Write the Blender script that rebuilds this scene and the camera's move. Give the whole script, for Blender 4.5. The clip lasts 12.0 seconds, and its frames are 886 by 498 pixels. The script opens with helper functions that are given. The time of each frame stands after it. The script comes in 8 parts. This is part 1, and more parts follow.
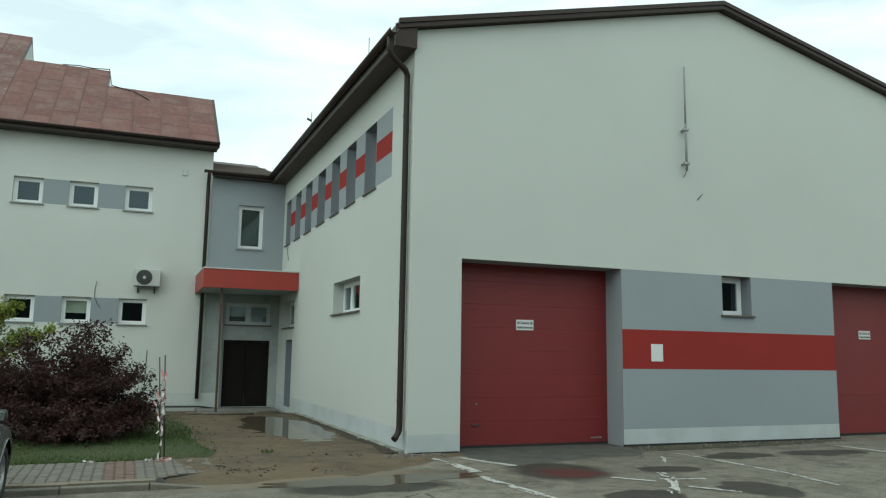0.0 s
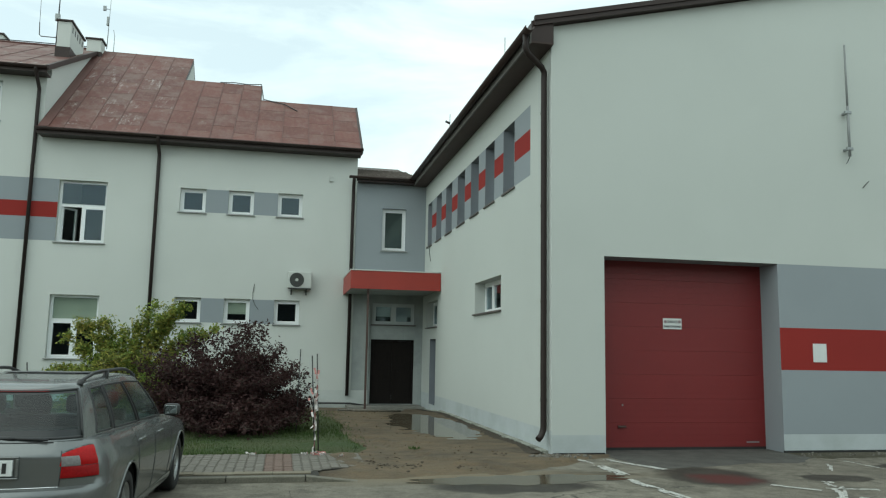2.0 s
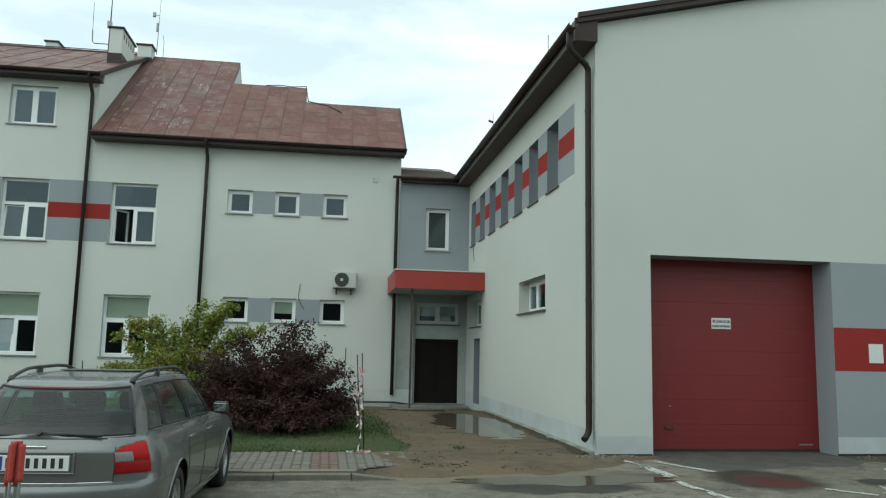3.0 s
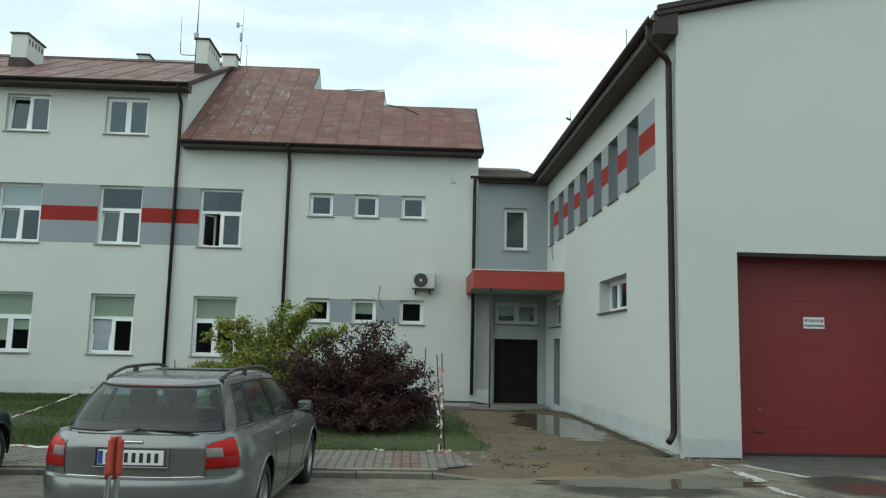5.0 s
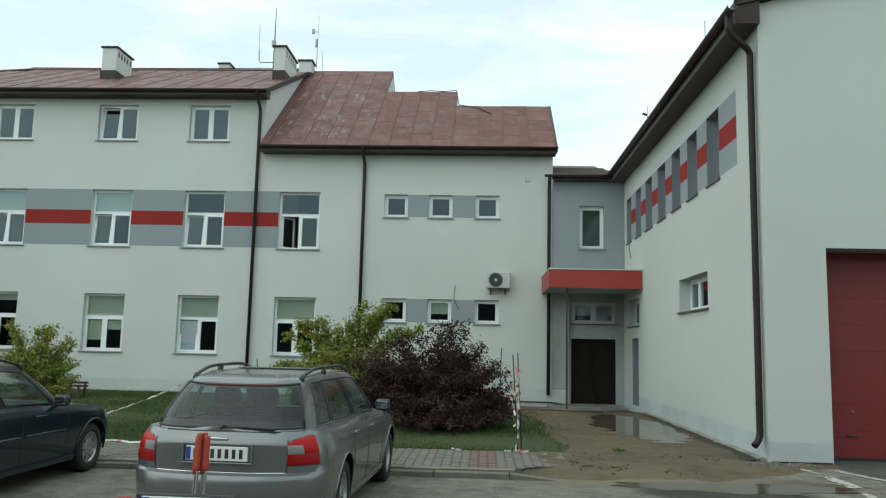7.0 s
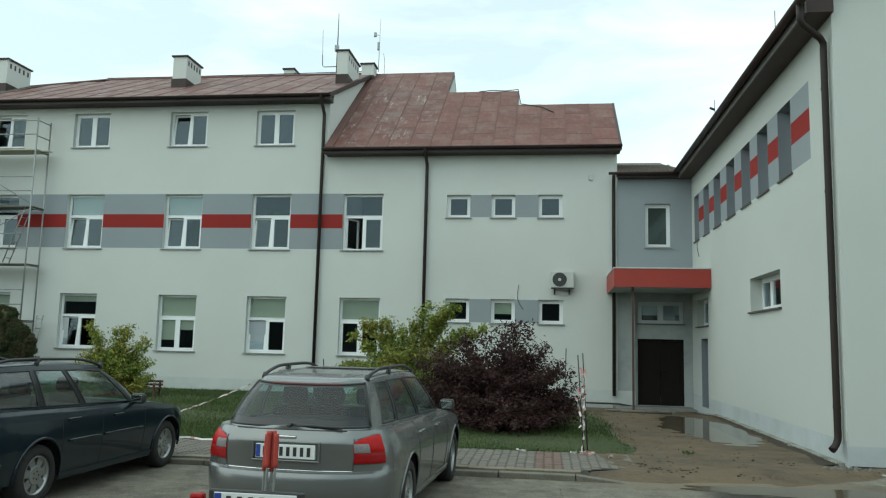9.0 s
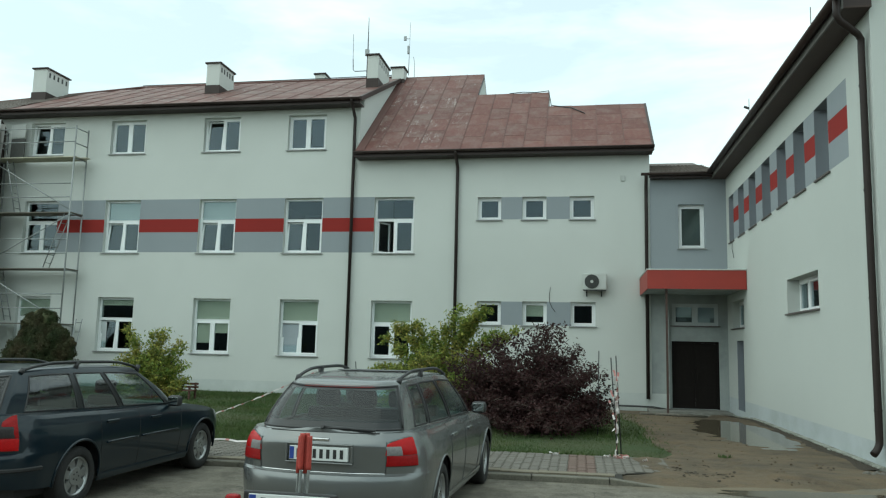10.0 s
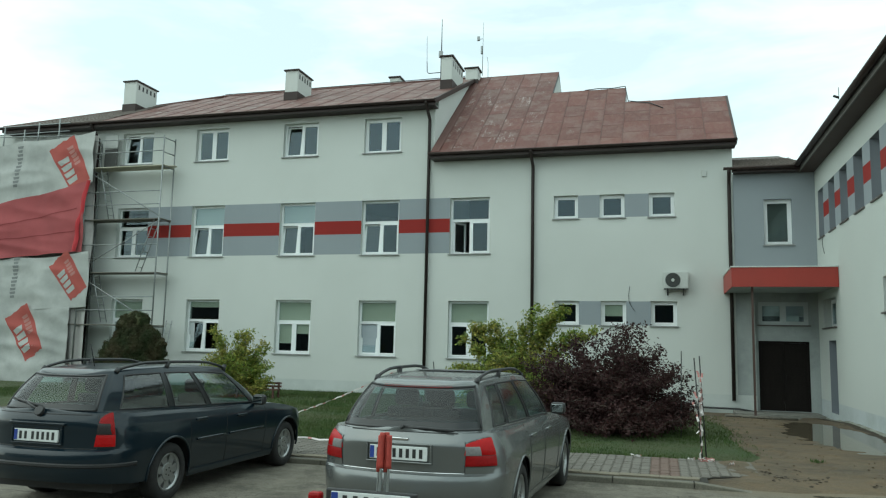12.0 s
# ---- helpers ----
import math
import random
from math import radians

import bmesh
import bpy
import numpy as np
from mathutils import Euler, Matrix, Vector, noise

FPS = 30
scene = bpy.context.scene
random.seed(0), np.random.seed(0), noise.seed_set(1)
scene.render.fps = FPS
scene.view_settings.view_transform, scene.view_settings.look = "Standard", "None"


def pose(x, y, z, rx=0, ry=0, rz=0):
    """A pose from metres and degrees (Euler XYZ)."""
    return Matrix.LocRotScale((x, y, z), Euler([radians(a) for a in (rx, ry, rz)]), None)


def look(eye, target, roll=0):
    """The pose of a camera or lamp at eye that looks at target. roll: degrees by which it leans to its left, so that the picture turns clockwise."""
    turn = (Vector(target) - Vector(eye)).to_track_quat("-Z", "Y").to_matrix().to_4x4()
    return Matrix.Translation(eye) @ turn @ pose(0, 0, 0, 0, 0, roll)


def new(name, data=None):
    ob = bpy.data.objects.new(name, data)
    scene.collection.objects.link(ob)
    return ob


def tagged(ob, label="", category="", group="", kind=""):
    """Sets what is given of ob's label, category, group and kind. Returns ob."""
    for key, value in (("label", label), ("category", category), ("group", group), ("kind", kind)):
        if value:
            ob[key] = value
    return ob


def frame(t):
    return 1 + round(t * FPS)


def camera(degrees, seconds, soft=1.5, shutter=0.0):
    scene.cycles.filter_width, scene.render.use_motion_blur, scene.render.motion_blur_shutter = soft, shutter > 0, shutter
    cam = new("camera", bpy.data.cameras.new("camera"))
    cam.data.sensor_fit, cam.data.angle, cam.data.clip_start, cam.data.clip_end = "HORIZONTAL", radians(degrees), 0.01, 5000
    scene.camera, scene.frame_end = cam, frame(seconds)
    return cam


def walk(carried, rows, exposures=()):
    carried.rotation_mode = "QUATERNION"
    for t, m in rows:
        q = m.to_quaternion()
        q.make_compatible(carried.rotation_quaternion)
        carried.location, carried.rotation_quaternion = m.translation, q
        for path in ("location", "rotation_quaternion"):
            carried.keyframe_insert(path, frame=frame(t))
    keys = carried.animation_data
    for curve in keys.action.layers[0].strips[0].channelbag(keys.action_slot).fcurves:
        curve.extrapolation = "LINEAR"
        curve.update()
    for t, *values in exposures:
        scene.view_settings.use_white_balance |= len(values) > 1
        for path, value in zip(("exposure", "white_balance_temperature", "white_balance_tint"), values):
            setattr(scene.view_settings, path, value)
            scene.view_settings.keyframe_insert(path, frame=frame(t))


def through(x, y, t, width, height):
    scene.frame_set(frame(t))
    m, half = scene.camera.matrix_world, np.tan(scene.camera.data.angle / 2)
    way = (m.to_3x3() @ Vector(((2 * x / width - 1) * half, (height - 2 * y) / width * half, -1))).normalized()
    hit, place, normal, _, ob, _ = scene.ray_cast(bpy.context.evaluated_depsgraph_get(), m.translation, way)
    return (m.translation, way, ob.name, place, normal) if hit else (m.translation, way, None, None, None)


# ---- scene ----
# Camera: a slow pan from one standpoint at eye height.
cam = camera(59.75, 12.0, soft=1.2)
EYE = Vector((0.0, 0.0, 1.7))
# seconds, yaw to the left, pitch up, roll, in degrees
PAN = [
    (0.0, -22.03, 7.80, 0.86), (0.5, -18.97, 7.74, 0.86), (1.0, -15.98, 7.69, 0.93), (1.5, -13.57, 7.63, 0.92),
    (2.0, -11.55, 7.58, 1.04), (2.5, -9.87, 7.51, 1.09), (3.0, -8.28, 7.48, 1.20), (5.0, -2.43, 7.36, 1.28),
    (5.5, -0.99, 7.33, 1.26), (6.0, 0.52, 7.28, 1.30), (6.5, 1.86, 7.25, 1.33), (7.0, 3.15, 7.22, 1.34),
    (9.0, 7.85, 7.12, 1.39), (9.5, 8.97, 7.19, 1.37), (10.0, 10.18, 7.26, 1.32), (10.5, 11.47, 7.24, 1.31),
    (11.0, 12.95, 7.20, 1.29), (11.5, 14.36, 7.19, 1.31), (12.0, 15.87, 7.15, 1.27),
]


def aim(yaw, pitch, roll):
    a, b = radians(yaw), radians(pitch)
    return look(EYE, EYE + Vector((-math.sin(a) * math.cos(b), math.cos(a) * math.cos(b), math.sin(b))), roll)


walk(cam, [(t, aim(yaw, pitch, roll)) for t, yaw, pitch, roll in PAN], exposures=[(0.0, 0.46, 6290, -6), (3.0, 0.47, 6260, -4), (6.0, 0.49, 6220, -3), (12.0, 0.53, 6150, -8)])

# World: an overcast sky with thin bright clouds, and a weak, very soft sun.
SUN_ELEVATION, SUN_AZIMUTH = 48.0, -62.0  # degrees; azimuth from -y towards -x is negative
world = bpy.data.worlds.new("overcast_sky")
scene.world = world
world.use_nodes = True
wt = world.node_tree
wt.nodes.clear()


def wnode(kind, **values):
    n = wt.nodes.new(kind)
    for key, value in values.items():
        n.inputs[key].default_value = value
    return n


sky = wt.nodes.new("ShaderNodeTexSky")
sky.sky_type, sky.sun_disc = "NISHITA", False
sky.sun_elevation, sky.sun_rotation = radians(SUN_ELEVATION), radians(180 - SUN_AZIMUTH)
sky.air_density, sky.dust_density, sky.ozone_density = 1.0, 2.0, 1.5
coords = wt.nodes.new("ShaderNodeTexCoord")
stretch = wt.nodes.new("ShaderNodeMapping")
stretch.inputs["Scale"].default_value = (1.2, 1.2, 4.5)
clouds = wnode("ShaderNodeTexNoise", Scale=2.2, Detail=6.0, Roughness=0.55, Distortion=0.4)
band = wt.nodes.new("ShaderNodeValToRGB")
band.color_ramp.elements[0].position, band.color_ramp.elements[0].color = 0.36, (0.60, 0.60, 0.60, 1)
band.color_ramp.elements[1].position, band.color_ramp.elements[1].color = 0.58, (0.97, 0.97, 0.97, 1)
dim = wt.nodes.new("ShaderNodeVectorMath")
dim.operation = "SCALE"
dim.inputs["Scale"].default_value = 0.13
cover = wt.nodes.new("ShaderNodeMix")
cover.data_type = "RGBA"
cover.inputs["B"].default_value = (0.93, 0.99, 1.0, 1)
out = wt.nodes.new("ShaderNodeOutputWorld")
glow = wnode("ShaderNodeBackground", Strength=0.92)
wt.links.new(coords.outputs["Generated"], stretch.inputs["Vector"])
wt.links.new(stretch.outputs["Vector"], clouds.inputs["Vector"])
wt.links.new(clouds.outputs["Fac"], band.inputs["Fac"])
wt.links.new(sky.outputs["Color"], dim.inputs[0])
wt.links.new(dim.outputs["Vector"], cover.inputs["A"])
wt.links.new(band.outputs["Color"], cover.inputs["Factor"])
wt.links.new(cover.outputs["Result"], glow.inputs["Color"])
wt.links.new(glow.outputs["Background"], out.inputs["Surface"])

sun = new("sun", bpy.data.lights.new("sun", "SUN"))
sun.data.energy, sun.data.angle, sun.data.color = 0.7, radians(100), (1.0, 0.97, 0.92)
sa, se = radians(SUN_AZIMUTH), radians(SUN_ELEVATION)
sun_from = Vector((math.sin(sa) * math.cos(se), -math.cos(sa) * math.cos(se), math.sin(se)))
sun.matrix_world = look(sun_from * 60, (0, 0, 0))

# ---- materials ----


def tree_of(name):
    m = bpy.data.materials.new(name)
    m.use_nodes = True
    nt = m.node_tree
    return m, nt, nt.nodes["Principled BSDF"]


def mix_colour(nt, fac, a, b, mode="MIX"):
    n = nt.nodes.new("ShaderNodeMix")
    n.data_type, n.blend_type = "RGBA", mode
    for slot, value in (("Factor", fac), ("A", a), ("B", b)):
        if isinstance(value, (int, float)):
            n.inputs[slot].default_value = value
        elif isinstance(value, tuple):
            n.inputs[slot].default_value = (*value, 1)
        else:
            nt.links.new(value, n.inputs[slot])
    return n.outputs["Result"]


def noise_fac(nt, scale, lo=0.35, hi=0.65, detail=5.0, stretched=(1, 1, 1), rough=0.6, loose=False):
    tc = nt.nodes.new("ShaderNodeTexCoord")
    mp = nt.nodes.new("ShaderNodeMapping")
    mp.inputs["Scale"].default_value = stretched
    if loose:  # each piece takes its own stretch of the pattern
        info, far = nt.nodes.new("ShaderNodeObjectInfo"), nt.nodes.new("ShaderNodeMath")
        far.operation = "MULTIPLY"
        far.inputs[1].default_value = 83.0
        nt.links.new(info.outputs["Random"], far.inputs[0])
        nt.links.new(far.outputs["Value"], mp.inputs["Location"])
    n = nt.nodes.new("ShaderNodeTexNoise")
    n.inputs["Scale"].default_value, n.inputs["Detail"].default_value, n.inputs["Roughness"].default_value = scale, detail, rough
    r = nt.nodes.new("ShaderNodeMapRange")
    r.inputs["From Min"].default_value, r.inputs["From Max"].default_value = lo, hi
    nt.links.new(tc.outputs["Object"], mp.inputs["Vector"])
    nt.links.new(mp.outputs["Vector"], n.inputs["Vector"])
    nt.links.new(n.outputs["Fac"], r.inputs["Value"])
    return r.outputs["Result"]


def add_bump(nt, bsdf, height, strength=0.3, distance=0.01):
    b = nt.nodes.new("ShaderNodeBump")
    b.inputs["Strength"].default_value, b.inputs["Distance"].default_value = strength, distance
    nt.links.new(height, b.inputs["Height"])
    nt.links.new(b.outputs["Normal"], bsdf.inputs["Normal"])


def surface(name, colour, rough=0.7, second=None, large=1.2, fine=30.0, vary=0.5, grain=0.25, bump=0.2, depth=0.004,
            metal=0.0, stretched=(1, 1, 1), per_piece=0.0, coat=0.0, spec=0.5):
    """A surface with stains at a large scale, grain at a fine one, and a little relief."""
    m, nt, b = tree_of(name)
    other = second or tuple(c * 0.78 for c in colour)
    base = mix_colour(nt, 0.0, colour, other)
    stain = noise_fac(nt, large, 0.4, 0.75, stretched=stretched, loose=per_piece > 0)
    f = nt.nodes.new("ShaderNodeMath")
    f.operation = "MULTIPLY"
    f.inputs[1].default_value = vary
    nt.links.new(stain, f.inputs[0])
    nt.links.new(f.outputs["Value"], base.node.inputs["Factor"])
    g = noise_fac(nt, fine, 0.3, 0.7, loose=per_piece > 0)
    lo = mix_colour(nt, g, tuple([1 - grain] * 3), tuple([1 + grain * 0.3] * 3))
    col = mix_colour(nt, 1.0, base, lo, "MULTIPLY")
    if per_piece:
        info = nt.nodes.new("ShaderNodeObjectInfo")
        tone = mix_colour(nt, info.outputs["Random"], tuple([1 - per_piece] * 3), tuple([1 + per_piece * 0.6] * 3))
        col = mix_colour(nt, 1.0, col, tone, "MULTIPLY")
    nt.links.new(col, b.inputs["Base Color"])
    b.inputs["Roughness"].default_value, b.inputs["Metallic"].default_value = rough, metal
    b.inputs["Coat Weight"].default_value, b.inputs["Specular IOR Level"].default_value = coat, spec
    if coat:
        b.inputs["Coat Roughness"].default_value = 0.06
    if bump:
        add_bump(nt, b, g, bump, depth)
    return m


def glass(name, tint=(0.9, 0.95, 0.95), rough=0.02, ior=1.5, gleam=(1.0, 1.0, 1.0)):
    m, nt, b = tree_of(name)
    clear, shiny = nt.nodes.new("ShaderNodeBsdfTransparent"), nt.nodes.new("ShaderNodeBsdfGlossy")
    clear.inputs["Color"].default_value = (*tint, 1)
    shiny.inputs["Roughness"].default_value = rough
    shiny.inputs["Color"].default_value = (*gleam, 1)
    # gloss that grows towards grazing sight, alike on both faces of the pane
    straight = ((ior - 1) / (ior + 1)) ** 2
    edge, power, scale, mixer = (nt.nodes.new(k) for k in ("ShaderNodeLayerWeight", "ShaderNodeMath", "ShaderNodeMapRange", "ShaderNodeMixShader"))
    edge.inputs["Blend"].default_value = 0.5
    power.operation = "POWER"
    power.inputs[1].default_value = 5.0
    scale.inputs["To Min"].default_value = straight
    nt.links.new(edge.outputs["Facing"], power.inputs[0])
    nt.links.new(power.outputs["Value"], scale.inputs["Value"])
    nt.links.new(scale.outputs["Result"], mixer.inputs["Fac"])
    nt.links.new(clear.outputs["BSDF"], mixer.inputs[1])
    nt.links.new(shiny.outputs["BSDF"], mixer.inputs[2])
    nt.links.new(mixer.outputs["Shader"], nt.nodes["Material Output"].inputs["Surface"])
    return m


def lamp_glass(name, colour):
    m, nt, b = tree_of(name)
    g = noise_fac(nt, 60, 0.3, 0.7)
    nt.links.new(mix_colour(nt, g, colour, tuple(c * 0.7 for c in colour)), b.inputs["Base Color"])
    b.inputs["Roughness"].default_value, b.inputs["Coat Weight"].default_value = 0.24, 0.05
    b.inputs["Specular IOR Level"].default_value = 0.18
    add_bump(nt, b, noise_fac(nt, 90, 0.4, 0.6, stretched=(1, 1, 4)), 0.25, 0.003)
    return m


STUCCO = surface("white_stucco", (0.60, 0.62, 0.59), 0.9, (0.51, 0.53, 0.50), 0.35, 160, 0.45, 0.12, 0.25, 0.003, spec=0.2)
HALL_STUCCO = surface("hall_stucco", (0.540, 0.568, 0.538), 0.9, (0.470, 0.496, 0.468), 0.3, 160, 0.45, 0.12, 0.25, 0.003, spec=0.2)
STUCCO_GREY = surface("grey_stucco", (0.292, 0.321, 0.341), 0.9, (0.258, 0.284, 0.302), 0.5, 160, 0.5, 0.12, 0.25, 0.003, spec=0.2)
STUCCO_RED = surface("red_stucco", (0.27, 0.030, 0.026), 0.88, (0.22, 0.027, 0.024), 0.5, 160, 0.5, 0.12, 0.25, 0.003, spec=0.2)
OFFICE_PLINTH = surface("worn_white_plinth", (0.58, 0.61, 0.59), 0.9, (0.44, 0.47, 0.45), 1.3, 120, 0.7, 0.2, 0.3, 0.004, spec=0.2)
# Porch render: real stains, over a base darkened for the shade under the canopy.
PORCH_RENDER = surface("shaded_stained_render", (0.40, 0.43, 0.42), 0.92, (0.25, 0.275, 0.27), 1.3, 90, 0.9, 0.2, 0.3, 0.004, spec=0.15)
PLINTH = surface("pale_plinth", (0.50, 0.54, 0.55), 0.9, (0.38, 0.41, 0.40), 1.6, 120, 0.7, 0.2, 0.3, 0.004, spec=0.2)
REVEAL_GREY = surface("grey_reveal", (0.22, 0.24, 0.265), 0.9, None, 0.8, 120, 0.4, 0.12, 0.2, 0.003, spec=0.2)
# Dark tone that stands in for the lack of light in the rooms.
INSIDE = surface("dark_interior_tone", (0.09, 0.09, 0.085), 0.95, None, 0.8, 20, 0.5, 0.2, 0.1)
BROWN_METAL = surface("brown_coated_metal", (0.036, 0.023, 0.020), 0.46, (0.050, 0.034, 0.030), 2.0, 40, 0.6, 0.15, 0.08, 0.002, spec=0.3)


def roof_material(name, paint, faded, flaking, bare=(0.32, 0.27, 0.25), patchy=0.0):
    """Painted roof sheet, rusty; the paint has faded in clouds and, by flaking, come off in streaks down the slope."""
    m, nt, b = tree_of(name)
    broad, rust = noise_fac(nt, 0.9, 0.35, 0.7, loose=True), noise_fac(nt, 3.2, 0.45, 0.7, loose=True, stretched=(2.5, 0.8, 1), rough=0.7)
    flakes, grain = noise_fac(nt, 1.9, 0.53, 0.66, loose=True, stretched=(2.6, 0.7, 1), rough=0.8), noise_fac(nt, 28, 0.3, 0.7)
    col = mix_colour(nt, broad, paint, tuple(c * 0.80 for c in paint))
    col = mix_colour(nt, rust, col, faded)
    info = nt.nodes.new("ShaderNodeObjectInfo")
    col = mix_colour(nt, 1.0, col, mix_colour(nt, info.outputs["Random"], (0.84, 0.84, 0.84), (1.08, 1.08, 1.08)), "MULTIPLY")
    some = nt.nodes.new("ShaderNodeMath")
    some.operation = "MULTIPLY"
    nt.links.new(flakes, some.inputs[0])
    nt.links.new(noise_fac(nt, 0.8, 0.60 - flaking, 0.74 - flaking, loose=True), some.inputs[1])
    col = mix_colour(nt, some.outputs["Value"], col, bare)
    if patchy:
        cloud = nt.nodes.new("ShaderNodeMath")
        cloud.operation = "MULTIPLY"
        cloud.inputs[1].default_value = patchy
        nt.links.new(noise_fac(nt, 1.1, 0.46, 0.64, loose=True, rough=0.7), cloud.inputs[0])
        col = mix_colour(nt, cloud.outputs["Value"], col, (0.235, 0.185, 0.165))
    col = mix_colour(nt, 1.0, col, mix_colour(nt, grain, (0.82, 0.82, 0.82), (1.06, 1.06, 1.06)), "MULTIPLY")
    nt.links.new(col, b.inputs["Base Color"])
    b.inputs["Roughness"].default_value, b.inputs["Specular IOR Level"].default_value = 0.62, 0.3
    add_bump(nt, b, rust, 0.2, 0.006)
    return m


PIPE_BROWN = surface("dark_brown_pipe", (0.024, 0.017, 0.015), 0.5, (0.034, 0.024, 0.021), 2.0, 40, 0.6, 0.15, 0.08, 0.002, spec=0.25)
SOFFIT_BROWN = surface("brown_soffit_sheet", (0.060, 0.040, 0.034), 0.6, (0.075, 0.052, 0.044), 2.0, 40, 0.6, 0.15, 0.08, 0.002, spec=0.25)
FASCIA_GREY = surface("grey_fascia_board", (0.135, 0.130, 0.118), 0.6, (0.10, 0.095, 0.088), 2.0, 40, 0.6, 0.15, 0.08, 0.002, spec=0.25)
ROOF_RED = roof_material("rusty_red_roof_sheet", (0.150, 0.056, 0.045), (0.165, 0.080, 0.062), 0.03, (0.30, 0.25, 0.23), 0.30)
ROOF_FLAKED = roof_material("flaking_red_roof_sheet", (0.145, 0.056, 0.046), (0.165, 0.080, 0.064), 0.15, (0.38, 0.33, 0.31), 0.45)
ROOF_DULL = roof_material("dull_brown_roof_sheet", (0.152, 0.064, 0.052), (0.175, 0.085, 0.068), 0.13, (0.33, 0.30, 0.28), 0.62)
ROOF_SEAM = surface("roof_seam", (0.124, 0.055, 0.046), 0.6, None, 2, 20, 0.6, 0.2, 0.2)
ROOF_GREY = surface("grey_brown_roof_tiles", (0.105, 0.085, 0.072), 0.8, (0.17, 0.145, 0.125), 4.0, 30, 0.7, 0.3, 0.3)
# Duller white than the other window frames.
PVC_DULL = surface("dull_pvc", (0.52, 0.55, 0.55), 0.6, (0.42, 0.45, 0.45), 1.5, 40, 0.5, 0.1, 0.03)
PVC = surface("white_pvc", (0.82, 0.84, 0.84), 0.35, (0.76, 0.78, 0.78), 1.5, 40, 0.4, 0.05, 0.03)
SILL = surface("sill_metal", (0.30, 0.31, 0.30), 0.5, (0.20, 0.19, 0.18), 5, 40, 0.6, 0.1, 0.05)
SILL_BROWN = surface("brown_sill", (0.10, 0.085, 0.078), 0.5, None, 5, 40, 0.6, 0.1, 0.05)
PANE = glass("window_glass", (0.80, 0.84, 0.83), 0.0, 1.54, (0.76, 0.90, 1.0))
BLIND_GREEN = surface("green_roller_blind", (0.66, 0.67, 0.55), 0.9, None, 3, 60, 0.3, 0.1, 0.1)
# Sheet behind one lower sash, coloured as the pale sky reflected there.
PANE_REFLECTION = surface("blue_grey_pane_reflection", (0.36, 0.40, 0.43), 0.9, None, 3, 60, 0.4, 0.1, 0.1, stretched=(1, 1, 6))
# Backing sheet added behind the link window's pane to set its dark tone.
PANE_BACKING = surface("dark_pane_backing", (0.135, 0.150, 0.145), 0.9, None, 3, 60, 0.4, 0.1, 0.1, stretched=(1, 1, 6))
BLIND_PALE = surface("pale_blind", (0.52, 0.55, 0.55), 0.9, None, 3, 60, 0.4, 0.1, 0.1, stretched=(1, 1, 6))
DOOR_RED = surface("red_door_steel", (0.178, 0.016, 0.017), 0.5, (0.155, 0.016, 0.017), 1.1, 70, 0.6, 0.12, 0.1, 0.002, per_piece=0.03)
CANOPY_RED = surface("orange_red_fascia", (0.335, 0.037, 0.025), 0.5, (0.29, 0.036, 0.025), 1.4, 50, 0.6, 0.1, 0.06, 0.002)
WHITE_METAL = surface("white_painted_metal", (0.58, 0.60, 0.57), 0.45, (0.46, 0.47, 0.44), 3, 50, 0.6, 0.1, 0.05)
DARK_WOOD = surface("dark_brown_door", (0.011, 0.0085, 0.0075), 0.7, (0.017, 0.013, 0.011), 2, 25, 0.6, 0.3, 0.15, 0.003, stretched=(8, 8, 1), spec=0.15)
GALV = surface("galvanised_steel", (0.34, 0.36, 0.36), 0.45, (0.22, 0.23, 0.22), 3, 40, 0.7, 0.2, 0.1, 0.002, metal=0.6)
POLE_GREY = surface("grey_plastic_rod", (0.24, 0.25, 0.25), 0.6, None, 4, 40, 0.4, 0.1, 0.05)
DARK_STEEL = surface("dark_steel", (0.05, 0.05, 0.05), 0.5, None, 4, 40, 0.5, 0.2, 0.1, 0.002, metal=0.5)
RUST_STEEL = surface("rusty_post", (0.085, 0.048, 0.038), 0.7, (0.060, 0.040, 0.035), 8, 40, 0.8, 0.3, 0.3, 0.003)
RUBBER_GREY = surface("dark_grey_fan", (0.085, 0.09, 0.085), 0.7, None, 6, 40, 0.5, 0.2, 0.1)
PLANK_PALE = surface("pale_fresh_plank", (0.50, 0.47, 0.37), 0.85, (0.38, 0.35, 0.27), 3, 30, 0.8, 0.25, 0.2, 0.003, stretched=(1, 6, 6))
WOOD = surface("weathered_wood", (0.19, 0.175, 0.145), 0.85, (0.12, 0.11, 0.09), 3, 30, 0.8, 0.35, 0.3, 0.004, stretched=(1, 6, 6))
BENCH_WOOD = surface("reddish_bench_wood", (0.105, 0.045, 0.030), 0.7, (0.07, 0.035, 0.025), 3, 30, 0.8, 0.3, 0.3, 0.003)
CONCRETE = surface("pale_concrete", (0.25, 0.245, 0.22), 0.92, (0.16, 0.155, 0.135), 2.5, 60, 0.8, 0.3, 0.4, 0.005, per_piece=0.12)
KERB_CONCRETE = surface("weathered_kerb_concrete", (0.185, 0.172, 0.138), 0.92, (0.105, 0.098, 0.075), 2.5, 60, 0.9, 0.35, 0.4, 0.005, per_piece=0.15)
FOOT_STRIP = surface("dirty_concrete_strip", (0.36, 0.37, 0.32), 0.92, (0.13, 0.125, 0.10), 2.2, 50, 0.9, 0.35, 0.5, 0.006)
